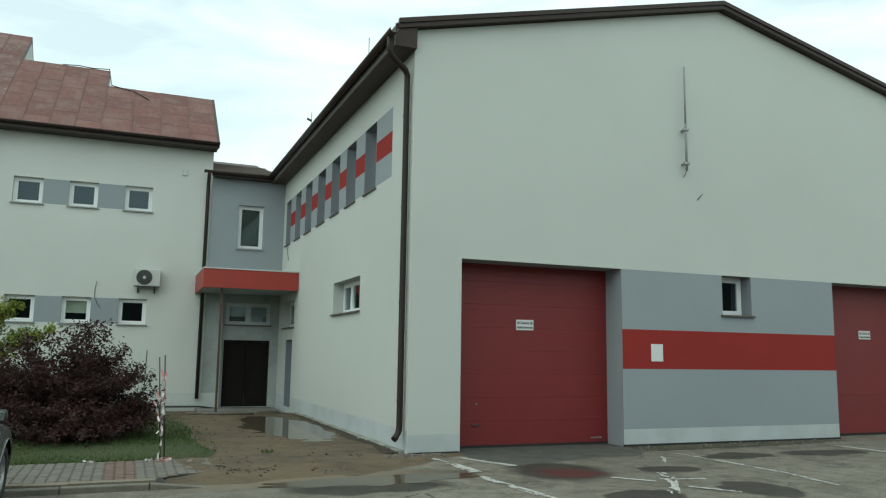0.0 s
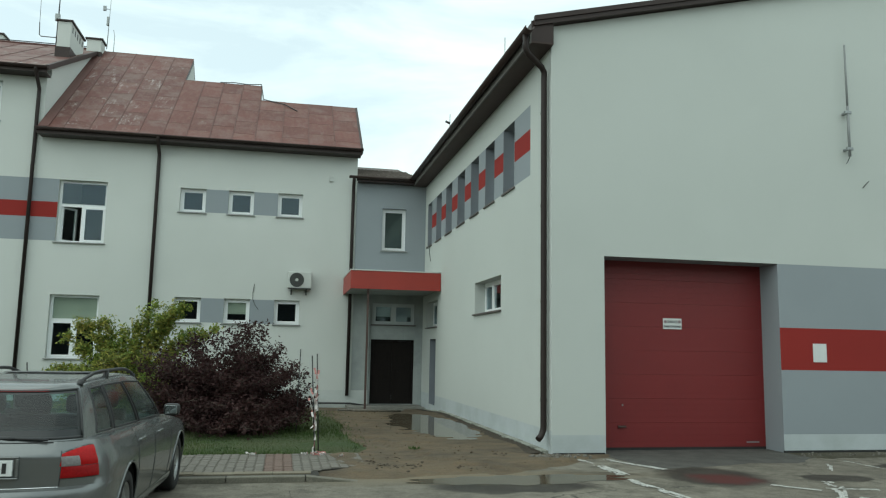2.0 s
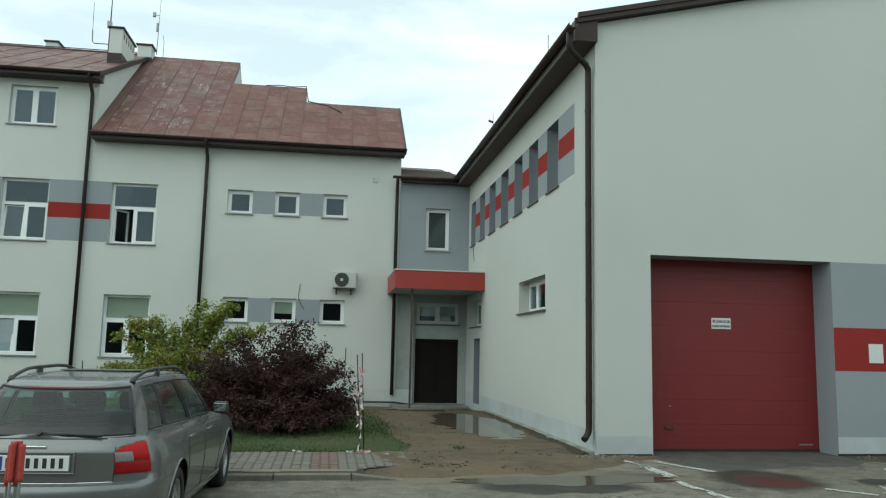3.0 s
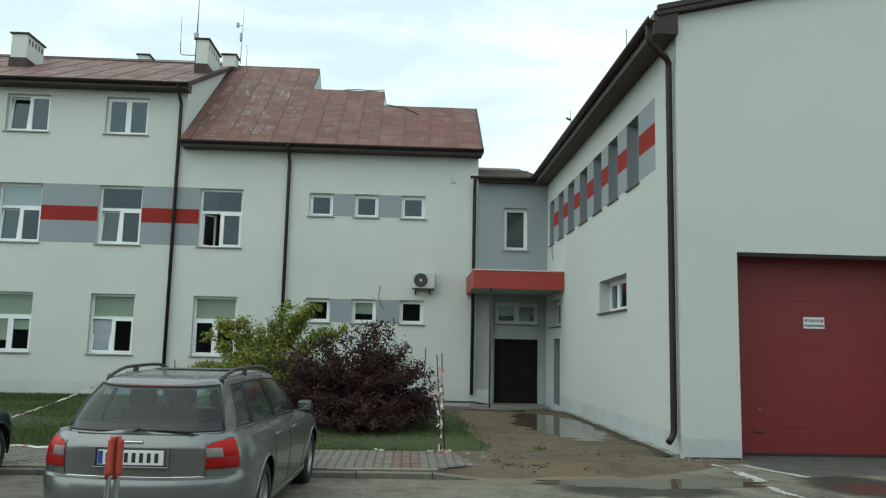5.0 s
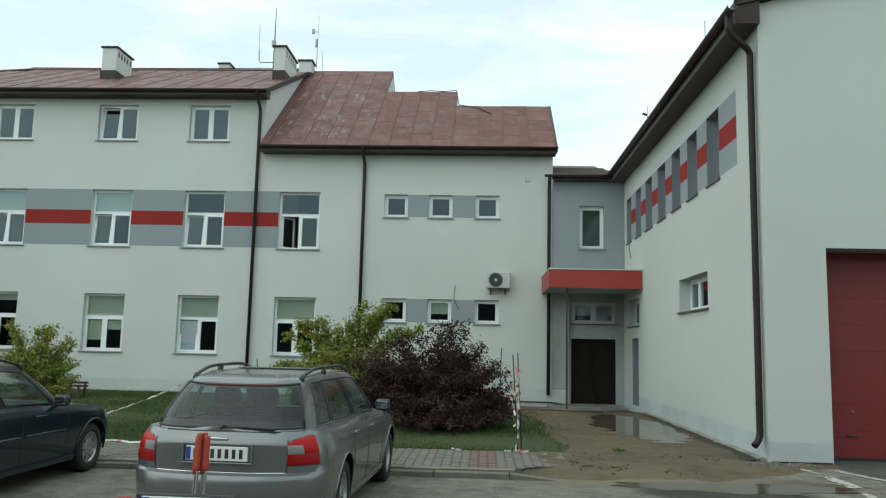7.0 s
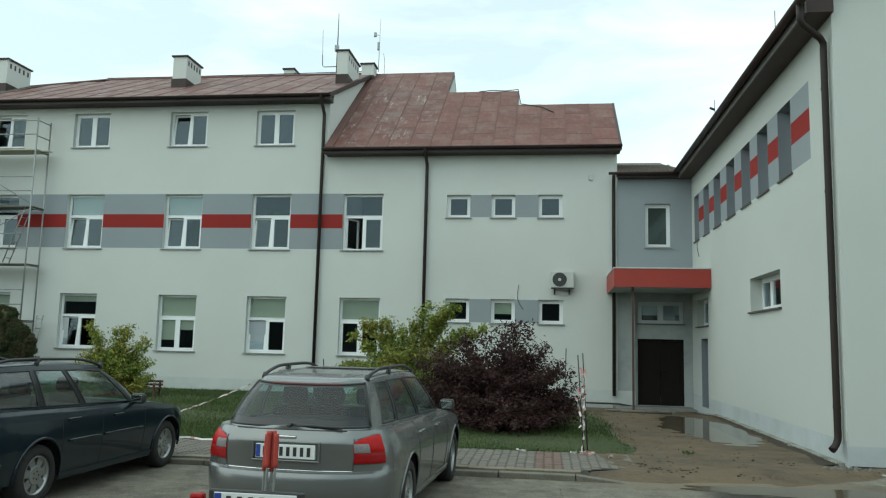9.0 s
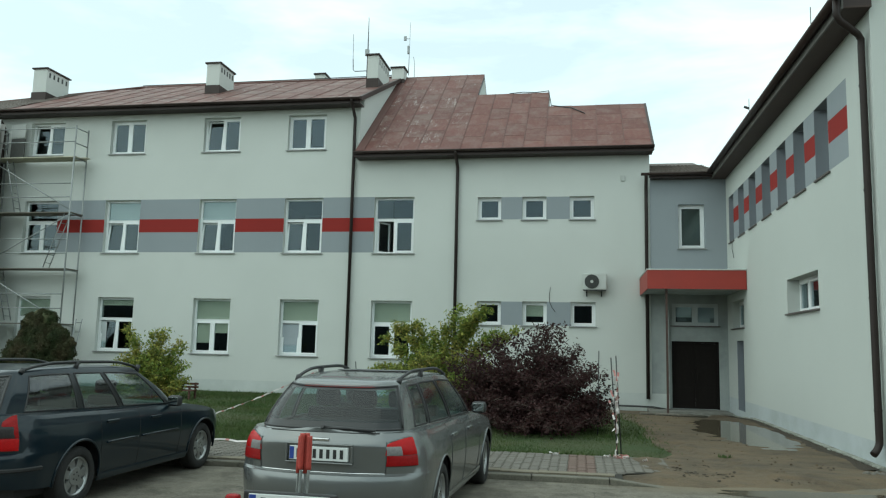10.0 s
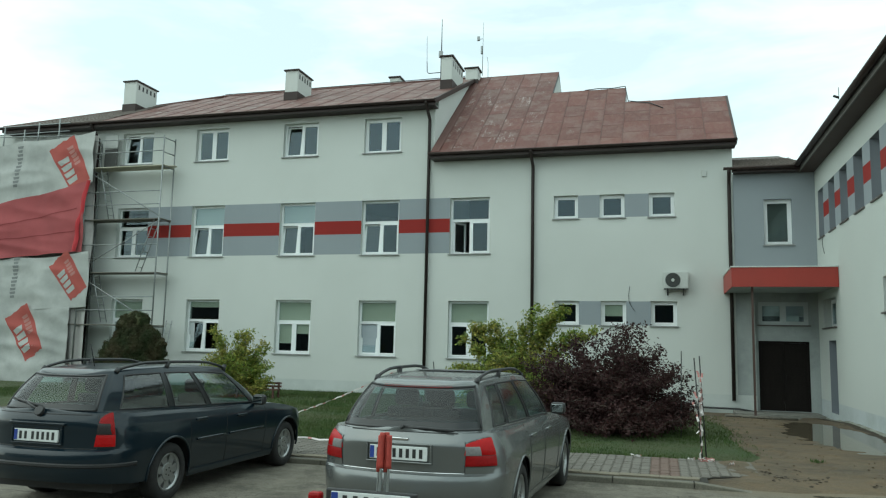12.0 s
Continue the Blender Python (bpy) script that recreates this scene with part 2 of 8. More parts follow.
PAVER_GREY = surface("grey_paver", (0.178, 0.164, 0.140), 0.92, (0.124, 0.114, 0.095), 3.0, 80, 0.8, 0.3, 0.4, 0.004, per_piece=0.11)
PAVER_RED = surface("red_paver", (0.172, 0.116, 0.094), 0.92, (0.138, 0.104, 0.084), 3.0, 80, 0.8, 0.3, 0.4, 0.004, per_piece=0.11)
APRON_ASPHALT = surface("smooth_dark_asphalt", (0.110, 0.107, 0.097), 0.85, (0.060, 0.059, 0.054), 2.6, 40, 1.0, 0.45, 0.5, 0.004, spec=0.3)
MOSSY_ASPHALT = surface("mossy_broken_asphalt", (0.072, 0.066, 0.046), 0.95, (0.135, 0.122, 0.092), 2.6, 45, 0.9, 0.4, 0.6, 0.012, spec=0.2)
MORTAR = surface("sandy_mortar", (0.235, 0.205, 0.150), 0.95, (0.15, 0.13, 0.095), 2.0, 50, 0.8, 0.3, 0.4, 0.005)
JOINT = surface("joint_sand", (0.032, 0.029, 0.023), 0.95, None, 3, 60, 0.6, 0.3, 0.4)
DARK_WALL = surface("dark_reflected_wall", (0.075, 0.080, 0.078), 0.9, None, 0.5, 40, 0.6, 0.2, 0.2)
SOIL = surface("dark_soil", (0.055, 0.042, 0.028), 0.95, None, 3, 60, 0.6, 0.4, 0.5, 0.02)
PAINT_WHITE = surface("worn_road_paint", (0.60, 0.60, 0.56), 0.85, (0.30, 0.29, 0.26), 7, 60, 0.95, 0.35, 0.4, 0.003)
GRASS_GROUND = surface("lawn_ground", (0.058, 0.088, 0.026), 0.95, (0.096, 0.092, 0.040), 0.9, 45, 0.8, 0.45, 0.8, 0.03)
BLADE = surface("grass_blade", (0.060, 0.100, 0.029), 0.8, (0.100, 0.114, 0.046), 0.8, 5, 0.9, 0.3, 0, spec=0.15)


def leaf(name, colour, second, through=0.30, vary=0.35, rough=0.55):
    """A thin leaf: each one has its own tone, and some light passes through it."""
    m, nt, b = tree_of(name)
    own = nt.nodes.new("ShaderNodeNewGeometry").outputs["Random Per Island"]
    tone = mix_colour(nt, own, tuple([1 - vary] * 3), tuple([1 + vary * 0.8] * 3))
    col = mix_colour(nt, 1.0, mix_colour(nt, noise_fac(nt, 1.6, 0.38, 0.66), colour, second), tone, "MULTIPLY")
    nt.links.new(col, b.inputs["Base Color"])
    b.inputs["Roughness"].default_value, b.inputs["Specular IOR Level"].default_value = rough, 0.2
    back, mixer = nt.nodes.new("ShaderNodeBsdfTranslucent"), nt.nodes.new("ShaderNodeMixShader")
    nt.links.new(col, back.inputs["Color"])
    mixer.inputs["Fac"].default_value = through
    nt.links.new(b.outputs["BSDF"], mixer.inputs[1])
    nt.links.new(back.outputs["BSDF"], mixer.inputs[2])
    nt.links.new(mixer.outputs["Shader"], nt.nodes["Material Output"].inputs["Surface"])
    return m


LEAF_PURPLE = leaf("purple_leaves", (0.042, 0.020, 0.0205), (0.060, 0.029, 0.027))
LEAF_GREEN = leaf("yellow_green_leaves", (0.30, 0.355, 0.070), (0.36, 0.30, 0.075))
LEAF_DEEP = leaf("mid_green_leaves", (0.145, 0.225, 0.048), (0.21, 0.23, 0.062))
LEAF_CONIFER = leaf("dark_conifer_green", (0.044, 0.064, 0.026), (0.095, 0.076, 0.042), 0.15)
BARK = surface("bush_bark", (0.075, 0.055, 0.042), 0.9, None, 6, 40, 0.7, 0.3, 0.4)
TAPE_RED = surface("barrier_tape_red", (0.46, 0.20, 0.18), 0.45, None, 5, 30, 0.3, 0.1, 0)
TAPE_WHITE = surface("barrier_tape_white", (0.62, 0.58, 0.56), 0.45, None, 5, 30, 0.4, 0.1, 0)
CLOTH_WHITE = surface("white_mesh_sheeting", (0.47, 0.48, 0.46), 0.85, (0.28, 0.29, 0.28), 0.9, 90, 0.8, 0.15, 0.2)
CLOTH_RED = surface("red_mesh_sheeting", (0.36, 0.075, 0.080), 0.8, (0.27, 0.055, 0.06), 0.8, 90, 0.7, 0.2, 0.2)
CLOTH_PRINT = surface("printed_red_patch", (0.40, 0.085, 0.070), 0.8, (0.33, 0.07, 0.06), 0.9, 90, 0.6, 0.2, 0.2)
PRINT_PINK = surface("faded_pink_print", (0.44, 0.20, 0.18), 0.85, None, 2, 60, 0.5, 0.2, 0.1)
CLOTH_BRIGHT = surface("bright_red_cloth", (0.46, 0.025, 0.035), 0.75, None, 2, 60, 0.4, 0.2, 0.1)
CLOTH_DARK = surface("dark_red_cloth", (0.24, 0.03, 0.035), 0.8, None, 2, 60, 0.4, 0.2, 0.1)
CLOTH_GREY = surface("grey_pink_cloth", (0.46, 0.45, 0.43), 0.85, (0.36, 0.33, 0.32), 1.5, 60, 0.7, 0.2, 0.1)
PRINT_GREY = surface("grey_print", (0.22, 0.23, 0.23), 0.85, None, 2, 60, 0.5, 0.2, 0.1)
SIGN_WHITE = surface("sign_white", (0.66, 0.68, 0.67), 0.4, (0.6, 0.62, 0.6), 5, 50, 0.4, 0.05, 0)
INK = surface("black_ink", (0.02, 0.02, 0.02), 0.5, None, 5, 50, 0.4, 0.1, 0)
INK_DULL = surface("faded_sign_ink", (0.24, 0.11, 0.12), 0.5, None, 5, 50, 0.4, 0.1, 0)
INK_BLUE = surface("blue_ink", (0.02, 0.05, 0.28), 0.5, None, 5, 50, 0.4, 0.1, 0)
AC_WHITE = surface("air_conditioner_casing", (0.52, 0.54, 0.51), 0.5, (0.44, 0.45, 0.43), 4, 50, 0.5, 0.1, 0.05)
RUBBER = surface("tyre_rubber", (0.018, 0.018, 0.018), 0.85, (0.035, 0.033, 0.03), 6, 60, 0.7, 0.3, 0.2)
ALLOY = surface("alloy_wheel", (0.42, 0.43, 0.43), 0.35, (0.30, 0.30, 0.29), 6, 50, 0.6, 0.15, 0.05, metal=0.75)
CHROME = surface("chrome", (0.62, 0.63, 0.63), 0.15, None, 8, 50, 0.2, 0.05, 0, metal=1.0)
PLASTIC = surface("black_plastic", (0.022, 0.022, 0.023), 0.5, (0.035, 0.035, 0.035), 8, 80, 0.5, 0.2, 0.15, 0.002)
SILVER_PAINT = surface("grey_silver_car_paint", (0.178, 0.186, 0.184), 0.27, (0.160, 0.170, 0.170), 2.0, 220, 0.5, 0.10, 0.02, 0.001, metal=0.6, coat=0.45)
NAVY_PAINT = surface("dark_blue_green_car_paint", (0.0045, 0.0125, 0.0195), 0.28, (0.006, 0.014, 0.021), 2.0, 220, 0.5, 0.10, 0.02, 0.001, metal=0.0, coat=0.6, spec=0.20)
CAR_GLASS = glass("car_glass", (0.50, 0.68, 0.66), 0.22, 1.50)
SIDE_GLASS = glass("side_car_glass", (0.50, 0.66, 0.63), 0.16, 1.52)
CLEAR_CAR_GLASS = glass("clear_car_glass", (0.78, 0.88, 0.84), 0.10, 2.0)
GLASS_BORDER = surface("black_glass_border", (0.012, 0.014, 0.015), 0.28, None, 6, 60, 0.3, 0.1, 0)
CAR_INSIDE = surface("car_upholstery", (0.028, 0.029, 0.030), 0.9, None, 4, 60, 0.5, 0.2, 0.1)
GLOSS_BLACK = surface("dark_roof_glass", (0.012, 0.014, 0.015), 0.06, None, 4, 50, 0.2, 0.1, 0, coat=0.5)
LAMP_RED = lamp_glass("red_lamp_glass", (0.30, 0.006, 0.008))
LAMP_CLEAR = lamp_glass("clear_lamp_glass", (0.27, 0.26, 0.26))
LAMP_BRIGHT = lamp_glass("bright_red_lamp_glass", (0.44, 0.006, 0.008))
LAMP_SMOKED = lamp_glass("smoked_lamp_glass", (0.045, 0.040, 0.040))
MIRROR = surface("mirror_glass", (0.52, 0.56, 0.55), 0.04, None, 8, 50, 0.1, 0.02, 0, metal=1.0)
PADDING_RED = surface("red_padding", (0.38, 0.045, 0.032), 0.75, (0.30, 0.05, 0.04), 8, 60, 0.6, 0.2, 0.2)


def road_material():
    """Asphalt: gritty, cracked and patched, with damp stains in front of the gates and a reddish one."""
    m, nt, b = tree_of("worn_asphalt")
    stones, specks = noise_fac(nt, 45, 0.3, 0.7, rough=0.75), noise_fac(nt, 14, 0.55, 0.72, rough=0.8)
    broad, patch, mid = noise_fac(nt, 0.35, 0.4, 0.65), noise_fac(nt, 1.3, 0.48, 0.60, rough=0.75), noise_fac(nt, 4.5, 0.35, 0.7, rough=0.7)
    col = mix_colour(nt, broad, (0.186, 0.169, 0.135), (0.230, 0.210, 0.168))
    col = mix_colour(nt, patch, col, (0.142, 0.128, 0.102))
    col = mix_colour(nt, 1.0, col, mix_colour(nt, mid, (0.72, 0.72, 0.72), (1.18, 1.18, 1.18)), "MULTIPLY")
    col = mix_colour(nt, 1.0, col, mix_colour(nt, stones, (0.48, 0.48, 0.48), (1.34, 1.34, 1.34)), "MULTIPLY")
    col = mix_colour(nt, specks, col, (0.20, 0.19, 0.165))
    tc = nt.nodes.new("ShaderNodeTexCoord")
    warp = nt.nodes.new("ShaderNodeTexNoise")
    warp.inputs["Scale"].default_value, warp.inputs["Detail"].default_value, warp.inputs["Roughness"].default_value = 1.7, 8.0, 0.62
    nt.links.new(tc.outputs["Object"], warp.inputs["Vector"])
    bend = nt.nodes.new("ShaderNodeVectorMath")
    bend.operation = "MULTIPLY_ADD"
    bend.inputs[1].default_value = (0.7, 0.7, 0)
    nt.links.new(warp.outputs["Color"], bend.inputs[0])
    nt.links.new(tc.outputs["Object"], bend.inputs[2])
    # cracks: the seams of a warped cell pattern, broken up by noise
    cells = nt.nodes.new("ShaderNodeTexVoronoi")
    cells.feature = "DISTANCE_TO_EDGE"
    cells.inputs["Scale"].default_value = 0.55
    nt.links.new(bend.outputs["Vector"], cells.inputs["Vector"])
    thin = nt.nodes.new("ShaderNodeMapRange")
    thin.inputs["From Min"].default_value, thin.inputs["From Max"].default_value = 0.009, 0.002
    nt.links.new(cells.outputs["Distance"], thin.inputs["Value"])
    some = nt.nodes.new("ShaderNodeMath")
    some.operation = "MULTIPLY"
    nt.links.new(thin.outputs["Result"], some.inputs[0])
    nt.links.new(noise_fac(nt, 0.8, 0.45, 0.6), some.inputs[1])
    col = mix_colour(nt, some.outputs["Value"], col, (0.055, 0.051, 0.043))

    def blot(x, y, rx, ry, edge=0.07):
        off = nt.nodes.new("ShaderNodeVectorMath")
        off.operation = "SUBTRACT"
        off.inputs[1].default_value = (x + 0.35, y + 0.35, 0)
        size = nt.nodes.new("ShaderNodeVectorMath")
        size.operation = "DIVIDE"
        size.inputs[1].default_value = (rx, ry, 1e6)
        far = nt.nodes.new("ShaderNodeVectorMath")
        far.operation = "LENGTH"
        cut = nt.nodes.new("ShaderNodeMapRange")
        cut.inputs["From Min"].default_value, cut.inputs["From Max"].default_value = 1 + edge, 1 - edge
        nt.links.new(bend.outputs["Vector"], off.inputs[0])
        nt.links.new(off.outputs["Vector"], size.inputs[0])
        nt.links.new(size.outputs["Vector"], far.inputs[0])
        nt.links.new(far.outputs["Value"], cut.inputs["Value"])
        return cut.outputs["Result"]

    wet = None
    for spot in ((7.9, 10.05, 0.58, 0.34), (7.9, 8.15, 0.48, 0.62), (6.15, 8.2, 0.58, 0.42), (10.15, 11.05, 0.80, 0.36), (12.2, 10.95, 1.0, 0.36), (4.4, 10.75, 0.7, 0.2), (3.0, 9.80, 1.1, 0.42, 0.15), (6.1, 10.35, 0.75, 0.85, 0.2)):
        s = blot(*spot)
        if wet is None:
            wet = s
        else:
            top = nt.nodes.new("ShaderNodeMath")
            top.operation = "MAXIMUM"
            nt.links.new(wet, top.inputs[0])
            nt.links.new(s, top.inputs[1])
            wet = top.outputs["Value"]
    damp = mix_colour(nt, 1.0, col, (0.27, 0.26, 0.26), "MULTIPLY")
    col = mix_colour(nt, wet, col, damp)
    red = blot(6.2, 10.15, 0.44, 0.46, 0.30)
    col = mix_colour(nt, red, col, (0.075, 0.020, 0.017))
    sandy = blot(2.6, 10.6, 2.1, 0.42, 0.5)
    col = mix_colour(nt, sandy, col, (0.17, 0.14, 0.095))
    nt.links.new(col, b.inputs["Base Color"])
    gloss = nt.nodes.new("ShaderNodeMapRange")
    gloss.inputs["To Min"].default_value, gloss.inputs["To Max"].default_value = 0.92, 0.70
    nt.links.new(wet, gloss.inputs["Value"])
    nt.links.new(gloss.outputs["Result"], b.inputs["Roughness"])
    b.inputs["Specular IOR Level"].default_value = 0.35
    add_bump(nt, b, stones, 0.6, 0.008)
    return m


def sand_material():
    m, nt, b = tree_of("wet_sand")
    broad, mid, fine = noise_fac(nt, 0.7, 0.42, 0.62, rough=0.7), noise_fac(nt, 3.0, 0.4, 0.7), noise_fac(nt, 50, 0.3, 0.7)
    col = mix_colour(nt, broad, (0.132, 0.092, 0.051), (0.056, 0.041, 0.025))
    col = mix_colour(nt, mid, col, (0.106, 0.081, 0.049))
    col = mix_colour(nt, 1.0, col, mix_colour(nt, fine, (0.72, 0.72, 0.72), (1.1, 1.1, 1.1)), "MULTIPLY")
    nt.links.new(col, b.inputs["Base Color"])
    b.inputs["Roughness"].default_value = 0.85
    add_bump(nt, b, mid, 0.9, 0.03)
    return m


def puddle_material(name="puddle_water", bed=(0.10, 0.082, 0.056), rough=0.03, spec=0.6):
    m, nt, b = tree_of(name)
    nt.links.new(mix_colour(nt, noise_fac(nt, 2.0, 0.35, 0.65), bed, tuple(c * 0.75 for c in bed)), b.inputs["Base Color"])
    b.inputs["Roughness"].default_value, b.inputs["IOR"].default_value = rough, 1.33
    b.inputs["Specular IOR Level"].default_value = spec
    add_bump(nt, b, noise_fac(nt, 3.0, 0.3, 0.7), 0.03, 0.004)
    return m


ASPHALT, SAND, WATER = road_material(), sand_material(), puddle_material()
WATER_FILM = puddle_material("thin_water_film", (0.088, 0.071, 0.048), 0.09, 0.13)

# ---- building helpers ----


def box(bm, x0, x1, y0, y1, z0, z1, mat=0, rim=0.0):
    """A box; rim rounds its edges."""
    made = bmesh.ops.create_cube(bm, size=1.0, matrix=Matrix.Translation(((x0 + x1) / 2, (y0 + y1) / 2, (z0 + z1) / 2)) @ Matrix.Diagonal((x1 - x0, y1 - y0, z1 - z0, 1)))
    vs = made["verts"]
    faces = {f for v in vs for f in v.link_faces}
    for f in faces:
        f.material_index = mat
    if rim:
        edges = list({e for v in vs for e in v.link_edges})
        res = bmesh.ops.bevel(bm, geom=edges, offset=rim, segments=2, affect="EDGES", profile=0.5)
        for f in res["faces"]:
            f.material_index = mat
    return vs


def tube(bm, points, radius, sides=8, mat=0, taper=1.0, caps=True):
    """A round bar along points, its radius running to radius * taper."""
    pts = [Vector(p) for p in points]
    rings, side = [], None
    for n, p in enumerate(pts):
        d = (pts[min(n + 1, len(pts) - 1)] - pts[max(n - 1, 0)]).normalized()
        side = d.cross(Vector((0, 0, 1)) if abs(d.z) < 0.95 else Vector((1, 0, 0))) if side is None else side - d * d.dot(side)
        side.normalize()
        up = side.cross(d)
        r = radius * (1 + (taper - 1) * n / max(len(pts) - 1, 1))
        rings.append([bm.verts.new(p + r * (math.cos(a) * side + math.sin(a) * up)) for a in (2 * math.pi * k / sides for k in range(sides))])
    for a, b in zip(rings, rings[1:]):
        for k in range(sides):
            f = bm.faces.new((a[k], a[(k + 1) % sides], b[(k + 1) % sides], b[k]))
            f.material_index, f.smooth = mat, True
    if caps:
        for ring, flip in ((rings[0], True), (rings[-1], False)):
            f = bm.faces.new(ring[::-1] if not flip else ring)
            f.material_index = mat


def disc(bm, centre, normal, radius, thick, sides=24, mat=0, rim=0.0):
    """A round plate whose axis is normal."""
    n = Vector(normal).normalized()
    m = Matrix.Translation(Vector(centre)) @ n.to_track_quat("Z", "Y").to_matrix().to_4x4()
    made = bmesh.ops.create_cone(bm, cap_ends=True, segments=sides, radius1=radius, radius2=radius, depth=thick, matrix=m)
    for f in {f for v in made["verts"] for f in v.link_faces}:
        f.material_index = mat
    if rim:
        edges = list({e for v in made["verts"] for e in v.link_edges if e.calc_length() < radius})
        bmesh.ops.bevel(bm, geom=edges, offset=rim, segments=2, affect="EDGES", profile=0.5)


def finish(name, bm, mats, smooth=False):
    me = bpy.data.meshes.new(name)
    bmesh.ops.recalc_face_normals(bm, faces=bm.faces[:])
    bm.to_mesh(me)
    bm.free()
    for m in mats if isinstance(mats, (list, tuple)) else [mats]:
        me.materials.append(m)
    if smooth:
        me.shade_smooth()
    return me


def part(name, bm, material, parent, label="", smooth=False):
    ob = new(name, finish(name, bm, material, smooth))
    ob.parent = parent
    return tagged(ob, label)


def thing(name, at, turn=0.0, label="", category="", group="", kind=""):
    ob = new(name)
    ob.empty_display_size = 0.2
    ob.matrix_world = pose(*at, 0, 0, turn)
    return tagged(ob, label, category, group, kind)


def solid(name, bm, material, label="", category="", group="", kind="", smooth=False):
    return tagged(new(name, finish(name, bm, material, smooth)), label, category, group, kind)


def slab(name, mats, width, height, at, openings=(), paints=(), top=None, label="", kind="structure", category="wall"):
    """A wall with thickness. width = (u0, u1), height = (z0, z1); at = (axis, front, back): the wall lies across that axis between
    front and back. openings: (u0, u1, z0, z1[, reveal material]); paints: (u0, u1, z0, z1, material) on its front; top(u): its
    height where it is not level."""
    axis, front, back = at
    us = sorted({round(v, 4) for v in (*width, *(v for o in openings for v in o[:2]), *(v for p in paints for v in p[:2]))})
    us = [u for u in us if width[0] - 1e-6 <= u <= width[1] + 1e-6]
    zs = sorted({round(v, 4) for v in (*height, *(v for o in openings for v in o[2:4]), *(v for p in paints for v in p[2:4]))})
    zs = [z for z in zs if height[0] - 1e-6 <= z <= height[1] + 1e-6]
    bm = bmesh.new()
    made = {}

    def vert(u, z, d):
        if top and abs(z - zs[-1]) < 1e-6:
            z = top(u)
        key = (round(u, 4), round(z, 4), round(d, 4))
        if key not in made:
            made[key] = bm.verts.new((u, d, z) if axis == "y" else (d, u, z))
        return made[key]

    def hole(i, j):
        if i < 0 or j < 0 or i >= len(us) - 1 or j >= len(zs) - 1:
            return ("edge",)
        u, z = (us[i] + us[i + 1]) / 2, (zs[j] + zs[j + 1]) / 2
        for o in openings:
            if o[0] < u < o[1] and o[2] < z < o[3]:
                return o
        return None

    def paint(i, j):
        u, z = (us[i] + us[i + 1]) / 2, (zs[j] + zs[j + 1]) / 2
        found = 0
        for p in paints:
            if p[0] < u < p[1] and p[2] < z < p[3]:
                found = p[4]
        return found

    for i in range(len(us) - 1):
        for j in range(len(zs) - 1):
            if hole(i, j):
                continue
            c = (us[i], zs[j]), (us[i + 1], zs[j]), (us[i + 1], zs[j + 1]), (us[i], zs[j + 1])
            f = bm.faces.new([vert(*p, front) for p in c])
            f.material_index = paint(i, j)
            bm.faces.new([vert(*p, back) for p in c[::-1]]).material_index = len(mats) - 1
            for (a, b), (di, dj) in zip(((c[0], c[1]), (c[1], c[2]), (c[2], c[3]), (c[3], c[0])), ((0, -1), (1, 0), (0, 1), (-1, 0))):
                o = hole(i + di, j + dj)
                if o:
                    f = bm.faces.new([vert(*a, front), vert(*b, front), vert(*b, back), vert(*a, back)])
                    f.material_index = o[4] if len(o) > 4 else 0
    return solid(name, bm, mats, label, category, "", kind)


